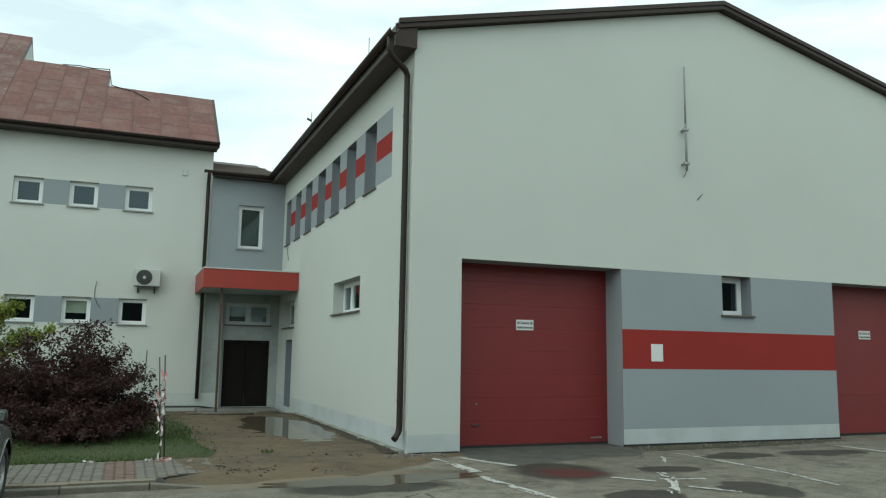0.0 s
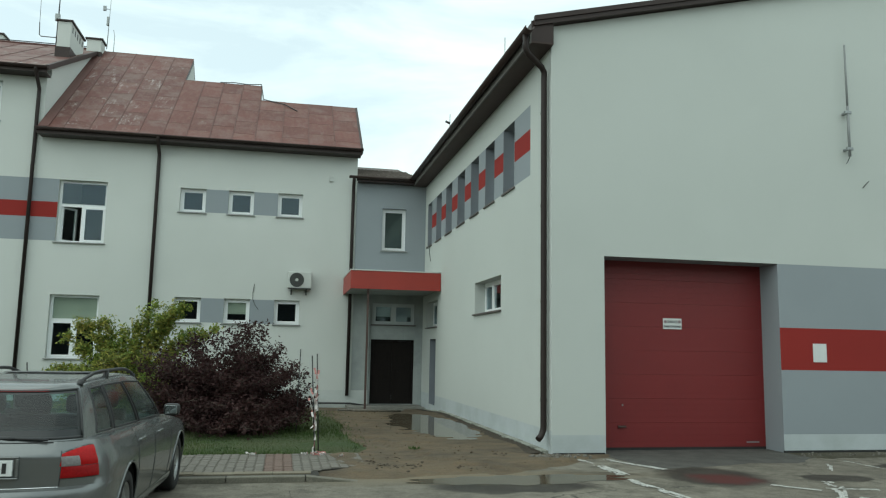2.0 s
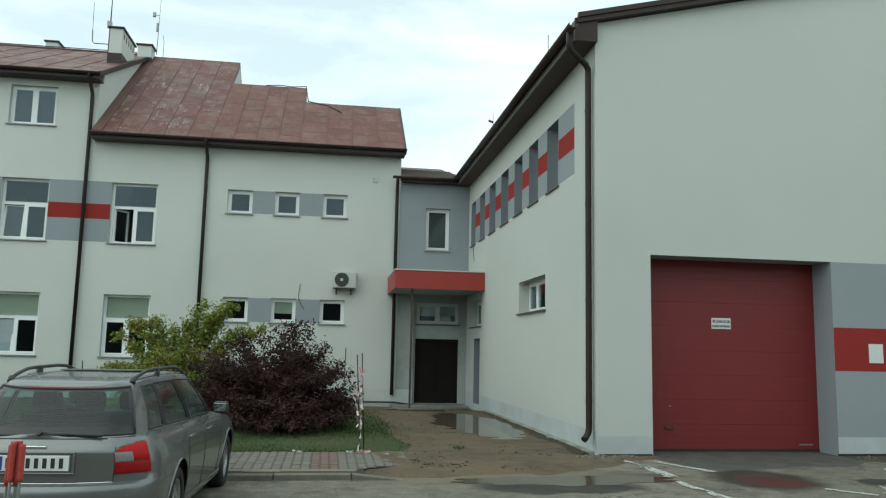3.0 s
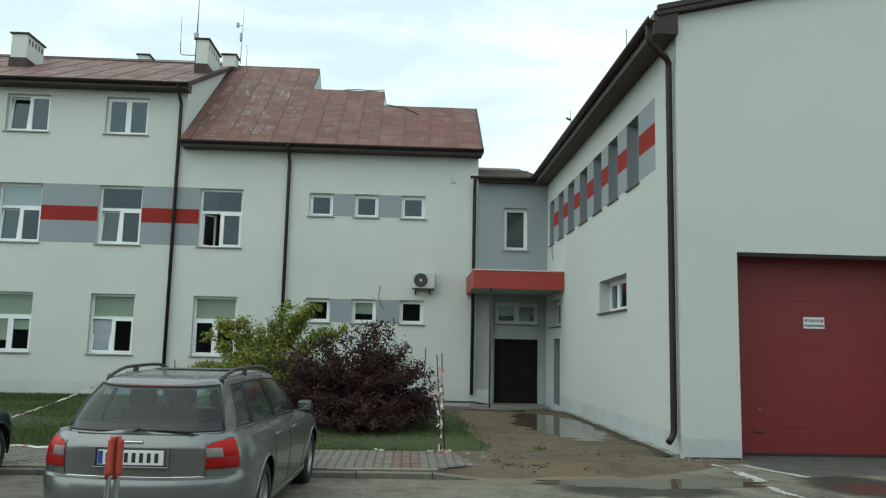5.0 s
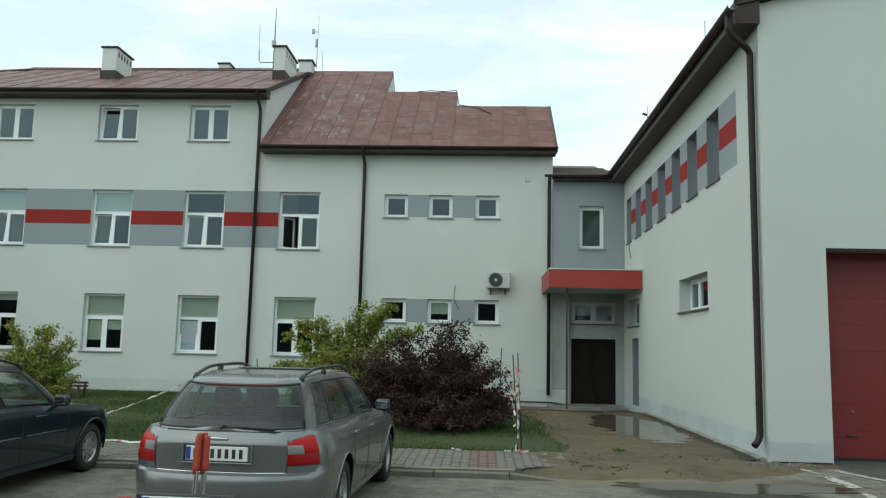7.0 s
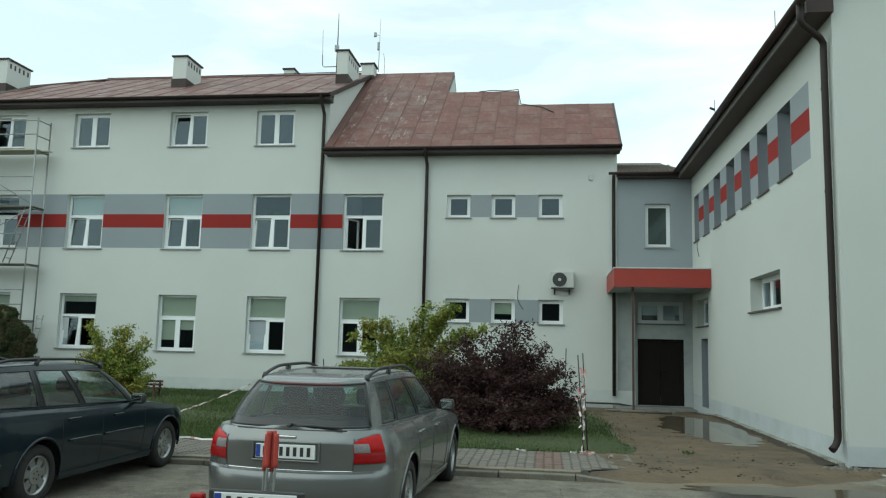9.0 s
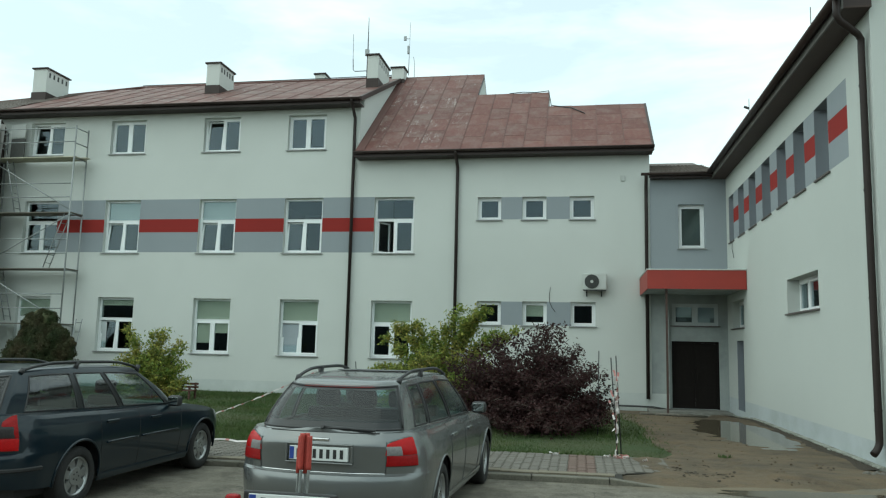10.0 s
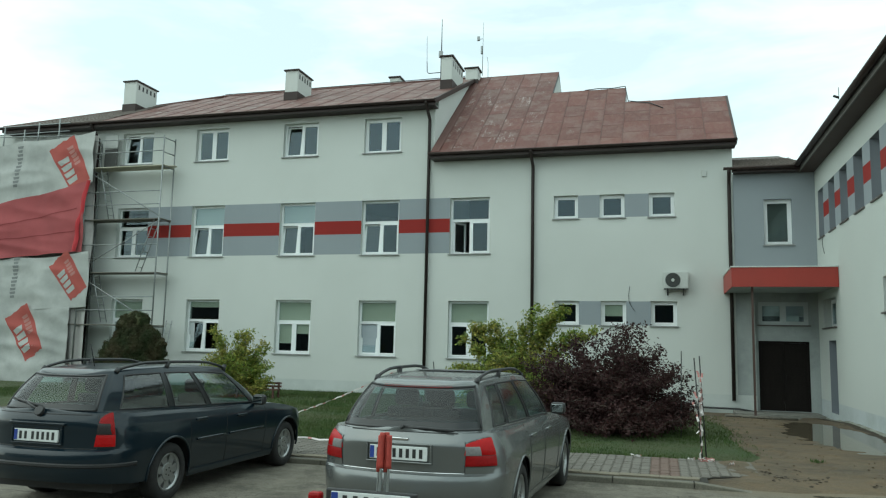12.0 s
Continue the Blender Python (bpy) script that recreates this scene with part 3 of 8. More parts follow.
def window(name, centre, turn, w, h, style="two", depth=0.16, sill=SILL, blind=None, label="", sill_out=0.06, frame=PVC, lower_blind=None, ajar=False, tilted=()):
    """A PVC window in an opening; its foot's middle is at centre, its outside looks along -y before the turn. Styles: one (a single
    sash), two (two sashes), three, tall (a fixed light over two sashes). tilted: numbers of the sashes that lean in at the top."""
    win = thing(name, centre, turn, label or "white plastic window set back in the wall", "window", "", "structure")
    t, e = 0.065, depth  # frame width, setback
    lights = {"one": [(-w / 2, w / 2, 0, h)], "two": [(-w / 2, 0, 0, h), (0, w / 2, 0, h)], "three": [(w * (k / 3 - 0.5), w * ((k + 1) / 3 - 0.5), 0, h) for k in range(3)],
              "tall": [(-w / 2, 0, 0, h * 0.60), (0, w / 2, 0, h * 0.60), (-w / 2, w / 2, h * 0.60, h)]}[style]
    bm = bmesh.new()
    box(bm, -w / 2, -w / 2 + t, e, e + 0.07, 0, h)
    box(bm, w / 2 - t, w / 2, e, e + 0.07, 0, h)
    box(bm, -w / 2 + t, w / 2 - t, e, e + 0.07, 0, t)
    box(bm, -w / 2 + t, w / 2 - t, e, e + 0.07, h - t, h)
    if style == "tall":
        box(bm, -w / 2 + t, w / 2 - t, e, e + 0.07, h * 0.60 - 0.04, h * 0.60 + 0.04)
    if style == "three":
        for x in (-w / 6, w / 6):
            box(bm, x - 0.035, x + 0.035, e, e + 0.07, t, h - t)
    elif style != "one":
        box(bm, -0.035, 0.035, e, e + 0.07, t, (h * 0.60 - 0.04) if style == "tall" else h - t)
    part("window_frame", bm, frame, win)
    for n, (x0, x1, z0, z1) in enumerate(lights):
        fixed = style == "tall" and n == 2
        a, b = x0 + (t if x0 < -w / 2 + 0.01 else 0.035), x1 - (t if x1 > w / 2 - 0.01 else 0.035)
        lo, hi = z0 + (t if z0 == 0 else 0.04), z1 - (t if abs(z1 - h) < 1e-6 else 0.04)
        r = 0.012 if fixed else 0.05
        swing = Matrix.Identity(4)
        if ajar and n == 0 and not fixed:
            swing = Matrix.Translation((a, e + 0.05, 0)) @ Matrix.Rotation(radians(float(ajar)), 4, "Z") @ Matrix.Translation((-a, -e - 0.05, 0))
        if n in tilted:
            swing = Matrix.Translation((0, e + 0.02, lo)) @ Matrix.Rotation(radians(-6.5), 4, "X") @ Matrix.Translation((0, -e - 0.02, -lo))
        bm = bmesh.new()
        for q in ((a, a + r, lo, hi), (b - r, b, lo, hi), (a + r, b - r, lo, lo + r), (a + r, b - r, hi - r, hi)):
            box(bm, q[0], q[1], e - 0.012, e + 0.05, q[2], q[3])
        bm.transform(swing)
        s = part("sash", bm, frame, win)
        bm = bmesh.new()
        box(bm, a + r, b - r, e + 0.015, e + 0.021, lo + r, hi - r)
        bm.transform(swing)
        p = part("pane", bm, PANE, s)
        p.visible_shadow = False
    # Blinds, and sheets whose colour stands in for what the glass reflects.
    for shade, x0, x1, z0, z1 in ((blind, -w / 2 + t, w / 2 - t, (h * 0.60 if style == "tall" else h * 0.4), h - t), *((m, w * u0, w * u1, h * v0, h * v1) for m, u0, u1, v0, v1 in (lower_blind or ()))):
        if shade:
            bm = bmesh.new()
            box(bm, x0, x1, e + 0.052, e + 0.060, z0, z1)
            tube(bm, ((x0, e + 0.062, z0), (x1, e + 0.062, z0)), 0.009, 6)
            part("roller_blind", bm, shade, win, "roller blind drawn down behind the glass")
    if sill:
        bm = bmesh.new()
        box(bm, -w / 2 - 0.05, w / 2 + 0.05, -sill_out, e - 0.002, -0.03, 0.008, rim=0.006)
        part("window_sill", bm, sill, win)
    return win

# ---- ground ----
FY = 25.2  # front of the office building
HX, HY = 4.53, 12.7  # side wall and front wall of the vehicle hall


def sheet(name, x0, x1, y0, y1, step, height, mat, label, category, inside=None):
    """A gently uneven sheet of ground, its height given by height(x, y)."""
    nx, ny = max(2, int((x1 - x0) / step)), max(2, int((y1 - y0) / step))
    grid = {}
    bm = bmesh.new()
    for i in range(nx + 1):
        for j in range(ny + 1):
            x, y = x0 + (x1 - x0) * i / nx, y0 + (y1 - y0) * j / ny
            grid[i, j] = bm.verts.new((x, y, height(x, y)))
    for i in range(nx):
        for j in range(ny):
            c = [grid[i, j], grid[i + 1, j], grid[i + 1, j + 1], grid[i, j + 1]]
            mid = sum((v.co for v in c), Vector()) / 4
            if inside is None or inside(mid.x, mid.y):
                bm.faces.new(c).smooth = True
    for v in [v for v in bm.verts if not v.link_faces]:
        bm.verts.remove(v)
    return solid(name, bm, mat, label, category, "", "structure")


def fall(x, y):
    """How far the ground sinks towards the entrance at the end of the passage."""
    t = max(0.0, min(1.0, (y - 20.7) / 3.3))
    return -0.155 * t * t * (3 - 2 * t) * max(0.35, min(1.0, (x + 4.0) / 4.0))


def wavy(x, y, scale, seed=0.0):
    return noise.noise((x * scale, y * scale, seed))


bm = bmesh.new()
bmesh.ops.create_grid(bm, x_segments=60, y_segments=60, size=30.0)
for v in bm.verts:
    v.co.z = 0.0025 * wavy(v.co.x, v.co.y, 0.3) - (0.4 if v.co.y > 18.5 else 0.0)
outer = [e for e in bm.edges if e.is_boundary]
ext = bmesh.ops.extrude_edge_only(bm, edges=outer)
for v in [g for g in ext["geom"] if isinstance(g, bmesh.types.BMVert)]:
    v.co.x, v.co.y, v.co.z = v.co.x * 80, v.co.y * 80, 0.0
solid("ground", bm, ASPHALT, "worn grey asphalt yard with damp stains", "ground", "", "structure")


def lawn_edge(y):
    """How far the lawn reaches towards the sandy passage."""
    return 1.05 + 0.35 * math.sin((y - 13.2) * 0.45) + 0.30 * math.exp(-((y - 13.6) / 0.9) ** 2) + 0.12 * wavy(1.7, y, 1.1)


def lawn_front(x):
    """Where the lawn meets the block paving."""
    return 12.62 + 0.05 * min(0.0, x)


def lawn_height(x, y):
    return fall(x, y) + 0.082 + 0.03 * wavy(x, y, 0.4) - 0.06 * max(0.0, min(2.0, 1 - (y - lawn_front(x)) / 0.25)) - 0.11 * max(0.0, min(1.0, (x - lawn_edge(y) + 0.25) / 0.5))


sheet("lawn", -34, 2.2, 11.80, FY + 0.02, 0.25, lawn_height, GRASS_GROUND, "mown green lawn before the office building", "lawn", lambda x, y: x < lawn_edge(y) + 0.4 and y > lawn_front(x) - 0.3)


POOL, WATER_Z = (3.40, 18.1, 0.86, 2.95), 0.022  # middle and half sizes of the puddle, its level


def pool_edge(x, y):
    """How far a place is from the puddle's middle, 1 at its ragged shore."""
    u = (x - POOL[0]) / POOL[2]
    return math.hypot(u, (y - POOL[1] + 0.35 * u) / POOL[3]) + 0.30 * wavy(x * 0.8, y * 1.2, 0.9, 6) + 0.20 * wavy(x * 0.6, y * 1.6, 2.4, 9) * (1.4 if x < POOL[0] else 0.7) + 0.08 * wavy(x, y * 1.5, 5.0, 3)


def sand_height(x, y):
    """Uneven sand that thins out towards the yard and is hollow beneath the puddle."""
    z = 0.030 + 0.022 * wavy(x, y, 0.7) + 0.012 * wavy(x, y, 2.1, 4)
    rho = pool_edge(x, y)
    if rho < 1:
        z = WATER_Z - 0.035 * (1 - rho)
    elif rho < 2.4:
        z = max(z, WATER_Z + 0.0015 + 0.03 * (rho - 1))
    front = 10.25 + 0.16 * max(0.0, min(1.0, (x - 1.6) / 0.6)) + 0.30 * wavy(x, 3.0, 0.9) + 0.10 * wavy(x, 5.0, 3.1) + 0.55 * max(0.0, x - 3.0)
    fade = max(0.0, min(1.0, (y - front) / 0.7))
    over = max(0.0, min(1.0, (1.8 - x) / 0.7)) * max(0.0, min(1.0, (y - 10.55) / 0.25, (13.0 - y) / 0.25))
    spread = 0.080 + 0.035 * wavy(x, y, 1.6, 8) + 0.02 * wavy(x, y, 5.0, 2) - 0.09 * max(0.0, 1.06 - x)
    z += (spread - z) * over  # trodden over the end of the paving
    z -= 0.05 * (1 - over) * max(0.0, min(1.0, (0.75 - x) / 0.4))
    z *= 1 - 0.85 * math.exp(-((x - 4.5) / 0.7) ** 2 - ((y - 12.75) / 0.9) ** 2)  # washed out at the hall's corner
    return z * fade - 0.035 * (1 - fade) + fall(x, y)


sheet("sandy_passage", -0.5, HX + 0.01, 9.8, 28.2, 0.06, sand_height, SAND, "bare wet sand between lawn and hall", "sand")
sheet("sandy_corner", HX + 0.01, HX + 1.10, 10.6, HY, 0.05, lambda x, y: sand_height(x, y) - 0.012 * (x - HX) - 0.09 * max(0.0, min(1.0, (x - HX - 0.84 - 0.35 * (y - 12.2) + 0.05 * wavy(x, y, 6.0)) / 0.12)), SAND, "trodden sand at the corner of the hall", "sand")

# rain water lying in the hollow of the sand
bm = bmesh.new()
mid = bm.verts.new((POOL[0], POOL[1], WATER_Z))
outline = [bm.verts.new((POOL[0] + 1.55 * POOL[2] * math.cos(a), POOL[1] + 1.5 * POOL[3] * math.sin(a) - 0.35 * math.cos(a), WATER_Z)) for a in (2 * math.pi * k / 60 for k in range(60))]
for v in outline:
    v.co.x, v.co.y = min(v.co.x, HX - 0.12), min(v.co.y, 21.0)
for k in range(60):
    bm.faces.new((mid, outline[k], outline[(k + 1) % 60]))
solid("puddle", bm, WATER, "shallow rain puddle lying on the sand", "puddle", "", "structure")

bm = bmesh.new()
outline = []
for k in range(120):
    a = 2 * math.pi * k / 120
    r = 1 + 0.3 * noise.noise((math.cos(a) * 1.5, math.sin(a) * 1.5, 12.3)) + 0.25 * noise.noise((math.cos(a) * 5, math.sin(a) * 5, 17.7))
    outline.append(bm.verts.new((3.28 + 1.42 * math.cos(a) * r, 10.30 + 0.40 * math.sin(a) * r + 0.06 * math.cos(a), 0.0045)))
mid = bm.verts.new(sum((v.co for v in outline), Vector()) / len(outline))
for k in range(len(outline)):
    bm.faces.new((mid, outline[k], outline[(k + 1) % len(outline)]))
solid("puddle", bm, WATER_FILM, "thin film of rain water on the asphalt", "puddle", "", "structure")

# strip of concrete along the foot of the hall's side wall
bm = bmesh.new()
for k in range(13):
    y = HY + 0.15 + k
    box(bm, HX - 0.13 - 0.015 * wavy(3, y, 1.7), HX - 0.005, y, y + 0.985, -0.25, 0.066 + 0.012 * wavy(0, y, 2.0) + fall(HX, y + 0.5), rim=0.008)
solid("edge_strip", bm, FOOT_STRIP, "pale concrete strip along the hall wall", "edging", "", "structure")
bm = bmesh.new()
rows = []
for k in range(121):
    y = HY + 0.1 + 12.4 * k / 120
    w = 0.20 + 0.10 * wavy(1, y, 1.3) + 0.06 * wavy(1, y, 5.0)
    rows.append((bm.verts.new((HX - 0.12 - max(0.04, w), y, sand_height(HX - 0.12 - max(0.04, w), y) + 0.002)), bm.verts.new((HX - 0.17, y, max(sand_height(HX - 0.17, y), WATER_Z + fall(HX, y)) + 0.012)), bm.verts.new((HX - 0.11, y, 0.045 + fall(HX, y)))))
for a, b in zip(rows, rows[1:]):
    for q in (0, 1):
        bm.faces.new((a[q], a[q + 1], b[q + 1], b[q])).smooth = True
solid("wet_earth_strip", bm, SOIL, "dark wet earth along the hall's foot", "earth", "", "structure")
bm = bmesh.new()
box(bm, 2.05, HX - 0.11, 24.15, 25.42, -0.4, -0.03, rim=0.012)
box(bm, 2.4, HX - 0.35, 23.45, 24.15, -0.4, -0.10, rim=0.012)
solid("entrance_step", bm, CONCRETE, "low concrete landing before the entrance", "step", "", "structure")

# plain dark wall added out of view behind the camera, to darken reflections
bm = bmesh.new()
box(bm, -60, 60, -24.5, -24.0, 0, 8.5)
solid("wall_across_yard", bm, DARK_WALL, "plain dark wall that closes the yard", "wall", "", "structure")

# ---- the office building ----
COLS = (-6.94, -10.19, -13.40, -17.10, -20.42)  # left sides of the tall windows
WIDE = 1.40
LOW, MID, UP = (1.29, 3.21), (4.81, 6.75), (8.47, 9.74)
SMALL = ((-3.38, 0.79), (-1.89, 0.79), (-0.34, 0.79))
STEP_X = -7.55  # the three-storey part ends here
END_X = 2.2
LEFT_X = -34.0
EAVE3, EAVE2 = 10.05, 8.17

openings = []
for x in COLS:
    openings += [(x, x + WIDE, *LOW), (x, x + WIDE, *MID)]
    if x < STEP_X:
        openings.append((x, x + WIDE, *UP))
for x, w in SMALL:
    openings += [(x, x + w, 5.93, 6.71), (x + 0.03, x + w + 0.03, 2.46, 3.24)]
BAND_X = COLS[4] + 0.7  # the bands begin at this window
paints = [(BAND_X, COLS[0], 4.84, 6.76, 1), (BAND_X, COLS[0], 5.56, 6.04, 2), (LEFT_X, END_X, -0.4, 0.42, 3)]
paints += [(SMALL[0][0] + 0.79, SMALL[2][0], 5.95, 6.70, 1), (SMALL[0][0] + 0.82, SMALL[2][0] + 0.03, 2.47, 3.23, 1)]
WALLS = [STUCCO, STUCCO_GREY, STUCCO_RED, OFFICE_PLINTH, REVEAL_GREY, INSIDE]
slab("wall_office_front", WALLS, (STEP_X, END_X), (-0.4, EAVE2), ("y", FY, FY + 0.4), [o for o in openings if o[0] > STEP_X], [(max(p[0], STEP_X), *p[1:]) for p in paints if p[1] > STEP_X],
     label="white rendered office wall with grey and red bands")
slab("wall_office_tall", WALLS, (LEFT_X, STEP_X), (-0.4, EAVE3), ("y", FY, FY + 0.4), [o for o in openings if o[0] < STEP_X], [(p[0], min(p[1], STEP_X), *p[2:]) for p in paints if p[0] < STEP_X],
     label="white three-storey office wall with a grey and red band")
slab("wall_office_gable", WALLS, (FY + 0.4, 36.4), (0, EAVE3), ("x", STEP_X, STEP_X - 0.3), [(30.8, 30.8, 1, 2)], (), top=lambda y: max(0.1, 12.95 - abs(y - 30.8) * 0.47),
     label="white gable wall above the lower roof")
slab("wall_office_end", WALLS, (FY + 0.4, 33.5), (0, EAVE2), ("x", END_X, END_X - 0.3), (), (), label="white rendered end wall")
slab("wall_office_back", WALLS, (LEFT_X, END_X), (0, EAVE2), ("y", 36.4, 36.0), (), (), label="plain rendered back wall")
slab("wall_office_left", WALLS, (FY + 0.4, 36.0), (0, EAVE2), ("x", LEFT_X, LEFT_X + 0.3), (), (), label="plain rendered end wall")
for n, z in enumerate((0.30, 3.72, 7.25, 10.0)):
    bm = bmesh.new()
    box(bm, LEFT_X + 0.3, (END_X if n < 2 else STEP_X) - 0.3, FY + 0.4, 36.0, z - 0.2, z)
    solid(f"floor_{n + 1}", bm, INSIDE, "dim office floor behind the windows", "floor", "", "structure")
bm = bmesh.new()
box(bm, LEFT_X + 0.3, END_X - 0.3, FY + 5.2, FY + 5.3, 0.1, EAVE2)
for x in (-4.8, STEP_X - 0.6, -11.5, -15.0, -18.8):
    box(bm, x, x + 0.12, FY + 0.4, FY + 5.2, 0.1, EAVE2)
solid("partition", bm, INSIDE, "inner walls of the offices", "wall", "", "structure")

# windows of the office building
for n, x in enumerate(COLS):
    cx = x + WIDE / 2
    window(f"window_{n + 1}", (cx, FY, LOW[0]), 0, WIDE, LOW[1] - LOW[0], "tall", blind=BLIND_GREEN if n in (0, 1, 2, 4) else None, lower_blind={1: ((PANE_REFLECTION, -0.45, -0.03, 0.05, 0.56),), 2: ((BLIND_GREEN, -0.45, -0.03, 0.20, 0.57), (BLIND_GREEN, 0.03, 0.45, 0.38, 0.57)), 3: ((BLIND_GREEN, -0.45, 0.45, 0.86, 0.96), (BLIND_PALE, -0.45, -0.30, 0.05, 0.56))}.get(n), tilted=(0,) if n in (1, 3) else (),
           label="tall white plastic window with green blind drawn" if n in (0, 1, 2, 4) else "tall white plastic window without a blind")
    window(f"window_{n + 11}", (cx, FY, MID[0]), 0, WIDE, MID[1] - MID[0], "tall", blind=BLIND_PALE if n in (2, 3) else None, ajar=62 if n == 0 else 0, tilted=(0,) if n in (1, 2, 3) else (),
           label="tall white plastic window with one sash open" if n == 0 else "tall white plastic window with pale blind" if n in (2, 3) else "tall white plastic window in the grey band")
    if x < STEP_X:
        window(f"window_{n + 21}", (cx, FY, UP[0]), 0, WIDE, UP[1] - UP[0], "two", tilted=(0,) if n in (2, 4) else (), label="white two-sash window with one sash tilted" if n in (2, 4) else "white two-sash window under the eaves")
for n, (x, w) in enumerate(SMALL):
    window(f"window_{n + 31}", (x + w / 2, FY, 5.93), 0, w, 0.78, "one", label="small square white plastic window")
    window(f"window_{n + 41}", (x + w / 2 + 0.03, FY, 2.46), 0, w, 0.78, "one", blind=BLIND_GREEN if n == 1 else None, label="small square window with green blind" if n == 1 else "small square white plastic window")


# ---- roofs of the office building ----
def sheet_mesh(w, h, skin):
    """One roof sheet with its standing seam and its lap, lying in the plane z = 0."""
    bm = bmesh.new()
    box(bm, 0.0, w - 0.002, 0.0, h + 0.02, 0.0, 0.012)
    box(bm, -0.008, 0.009, 0.0, h + 0.01, 0.012, 0.028, mat=1)
    box(bm, 0.010, w - 0.010, h - 0.008, h + 0.002, 0.012, 0.016, mat=1)
    return finish("roof_sheet", bm, [skin, ROOF_SEAM])


def sheeted_slope(roof, x0, x1, eave_y, eave_z, rise, run, cols, row_h, cut=None, skin=None):
    """Sheets over a slope that climbs from the eave towards +y; cut(x, v) leaves out those past a hip."""
    w, length = (x1 - x0) / cols, math.hypot(rise, run)
    rows = max(1, round(length / row_h))
    h = length / rows
    me = sheet_mesh(w, h, skin or ROOF_RED)
    tilt = Matrix.Rotation(math.atan2(rise, run), 4, "X")
    for i in range(cols):
        lag = 0.5 * (i % 2)  # every other column starts with half a sheet
        for j in range(rows + (i % 2)):
            v0, v1 = max(0.0, j - lag) * h, min(rows, j + 1 - lag) * h
            if cut and cut(x0 + (i + 0.5) * w, (v0 + v1) / 2):
                continue
            ob = new("roof_sheet", me)
            ob.parent = roof
            ob.matrix_local = Matrix.Translation((x0 + i * w, eave_y, eave_z)) @ tilt @ Matrix.Translation((0, v0, 0.003 * (j % 2) + 0.004 * random.random())) @ Matrix.Diagonal((1, (v1 - v0) / h, 1, 1))


def deck(bm, x0, x1, y0, z0, y1, z1, thick=0.16):
    vs = [bm.verts.new(p) for p in ((x0, y0, z0), (x1, y0, z0), (x1, y1, z1), (x0, y1, z1))]
    lo = [bm.verts.new(v.co - Vector((0, 0, thick))) for v in vs]
    bm.faces.new(vs), bm.faces.new(lo[::-1])
    for k in range(4):
        bm.faces.new((vs[k], lo[k], lo[(k + 1) % 4], vs[(k + 1) % 4]))


def gutter(bm, a, b, r=0.075):
    """A half-round gutter from a to b."""
    a, b = Vector(a), Vector(b)
    d = (b - a).normalized()
    side = d.cross(Vector((0, 0, 1)))
    rows = []
    for p in (a, b):
        row = [p + rr * (math.cos(t) * side + math.sin(t) * Vector((0, 0, 1))) for rr in (r, r - 0.008) for t in ([math.pi + math.pi * k / 10 for k in range(11)] if rr == r else [2 * math.pi - math.pi * k / 10 for k in range(11)])]
        rows.append([bm.verts.new(q) for q in row])
    n = len(rows[0])
    for k in range(n):
        bm.faces.new((rows[0][k], rows[0][(k + 1) % n], rows[1][(k + 1) % n], rows[1][k])).smooth = True
    bm.faces.new(rows[0][::-1]), bm.faces.new(rows[1])


def downpipe(name, points, r=0.05, label="dark brown round downpipe fixed to the wall", brackets=()):
    pipe = thing(name, (0, 0, 0), 0, label, "downpipe")
    bm = bmesh.new()
    tube(bm, points, r, 10)
    part("pipe", bm, PIPE_BROWN, pipe)
    for x, y, z in brackets:
        bm = bmesh.new()
        disc(bm, (x, y, z), (0, 0, 1), r + 0.004, 0.03, 14)
        part("bracket", bm, PIPE_BROWN, pipe)
    return pipe


K2 = 0.776  # slope of the lower roof
E2Y, E2Z = 24.72, 8.25
low_roof = thing("roof_lower", (0, 0, 0), 0, "rusty red sheet-metal roof with stepped ridge", "roof", "", "structure")
BAYS = ((STEP_X + 0.0, -3.95, 30.92, 5), (-3.95, -1.16, 28.90, 4), (-1.16, END_X + 0.06, 27.68, 4))
for x0, x1, ridge, cols in BAYS:
    rz = E2Z + K2 * (ridge - E2Y)
    bm = bmesh.new()
    deck(bm, x0, x1, E2Y, E2Z - 0.02, ridge, rz - 0.02)
    deck(bm, x0, x1, ridge, rz - 0.02, ridge + (rz - 7.6) / K2, 7.6)
    part("roof_deck", bm, BROWN_METAL, low_roof)
    sheeted_slope(low_roof, x0, x1, E2Y, E2Z, rz - E2Z, ridge - E2Y, cols, 1.05, skin=ROOF_FLAKED if x0 < -5 else ROOF_RED)
for (x0, x1, ridge, _), (_, _, nxt, _) in zip(BAYS, BAYS[1:]):
    rz, nz = E2Z + K2 * (ridge - E2Y), E2Z + K2 * (nxt - E2Y)
    bm = bmesh.new()
    vs = [bm.verts.new((x1 - dx, y, z)) for dx in (0.0, 0.14) for y, z in ((nxt + 0.05, nz - 0.1), (ridge, rz - 0.12), (2 * ridge - nxt, nz - 0.1))]
    bm.faces.new(vs[:3]), bm.faces.new(vs[:2:-1])
    for k in range(3):
        bm.faces.new((vs[k], vs[(k + 1) % 3], vs[3 + (k + 1) % 3], vs[3 + k]))
    part("stepped_gable", bm, STUCCO, low_roof, "white triangle of wall at the roof's step")
bm = bmesh.new()
box(bm, STEP_X - 0.02, END_X + 0.10, E2Y - 0.02, E2Y + 0.03, E2Z - 0.20, E2Z - 0.01)
box(bm, STEP_X, END_X + 0.08, E2Y + 0.03, FY + 0.02, E2Z - 0.20, E2Z - 0.16)
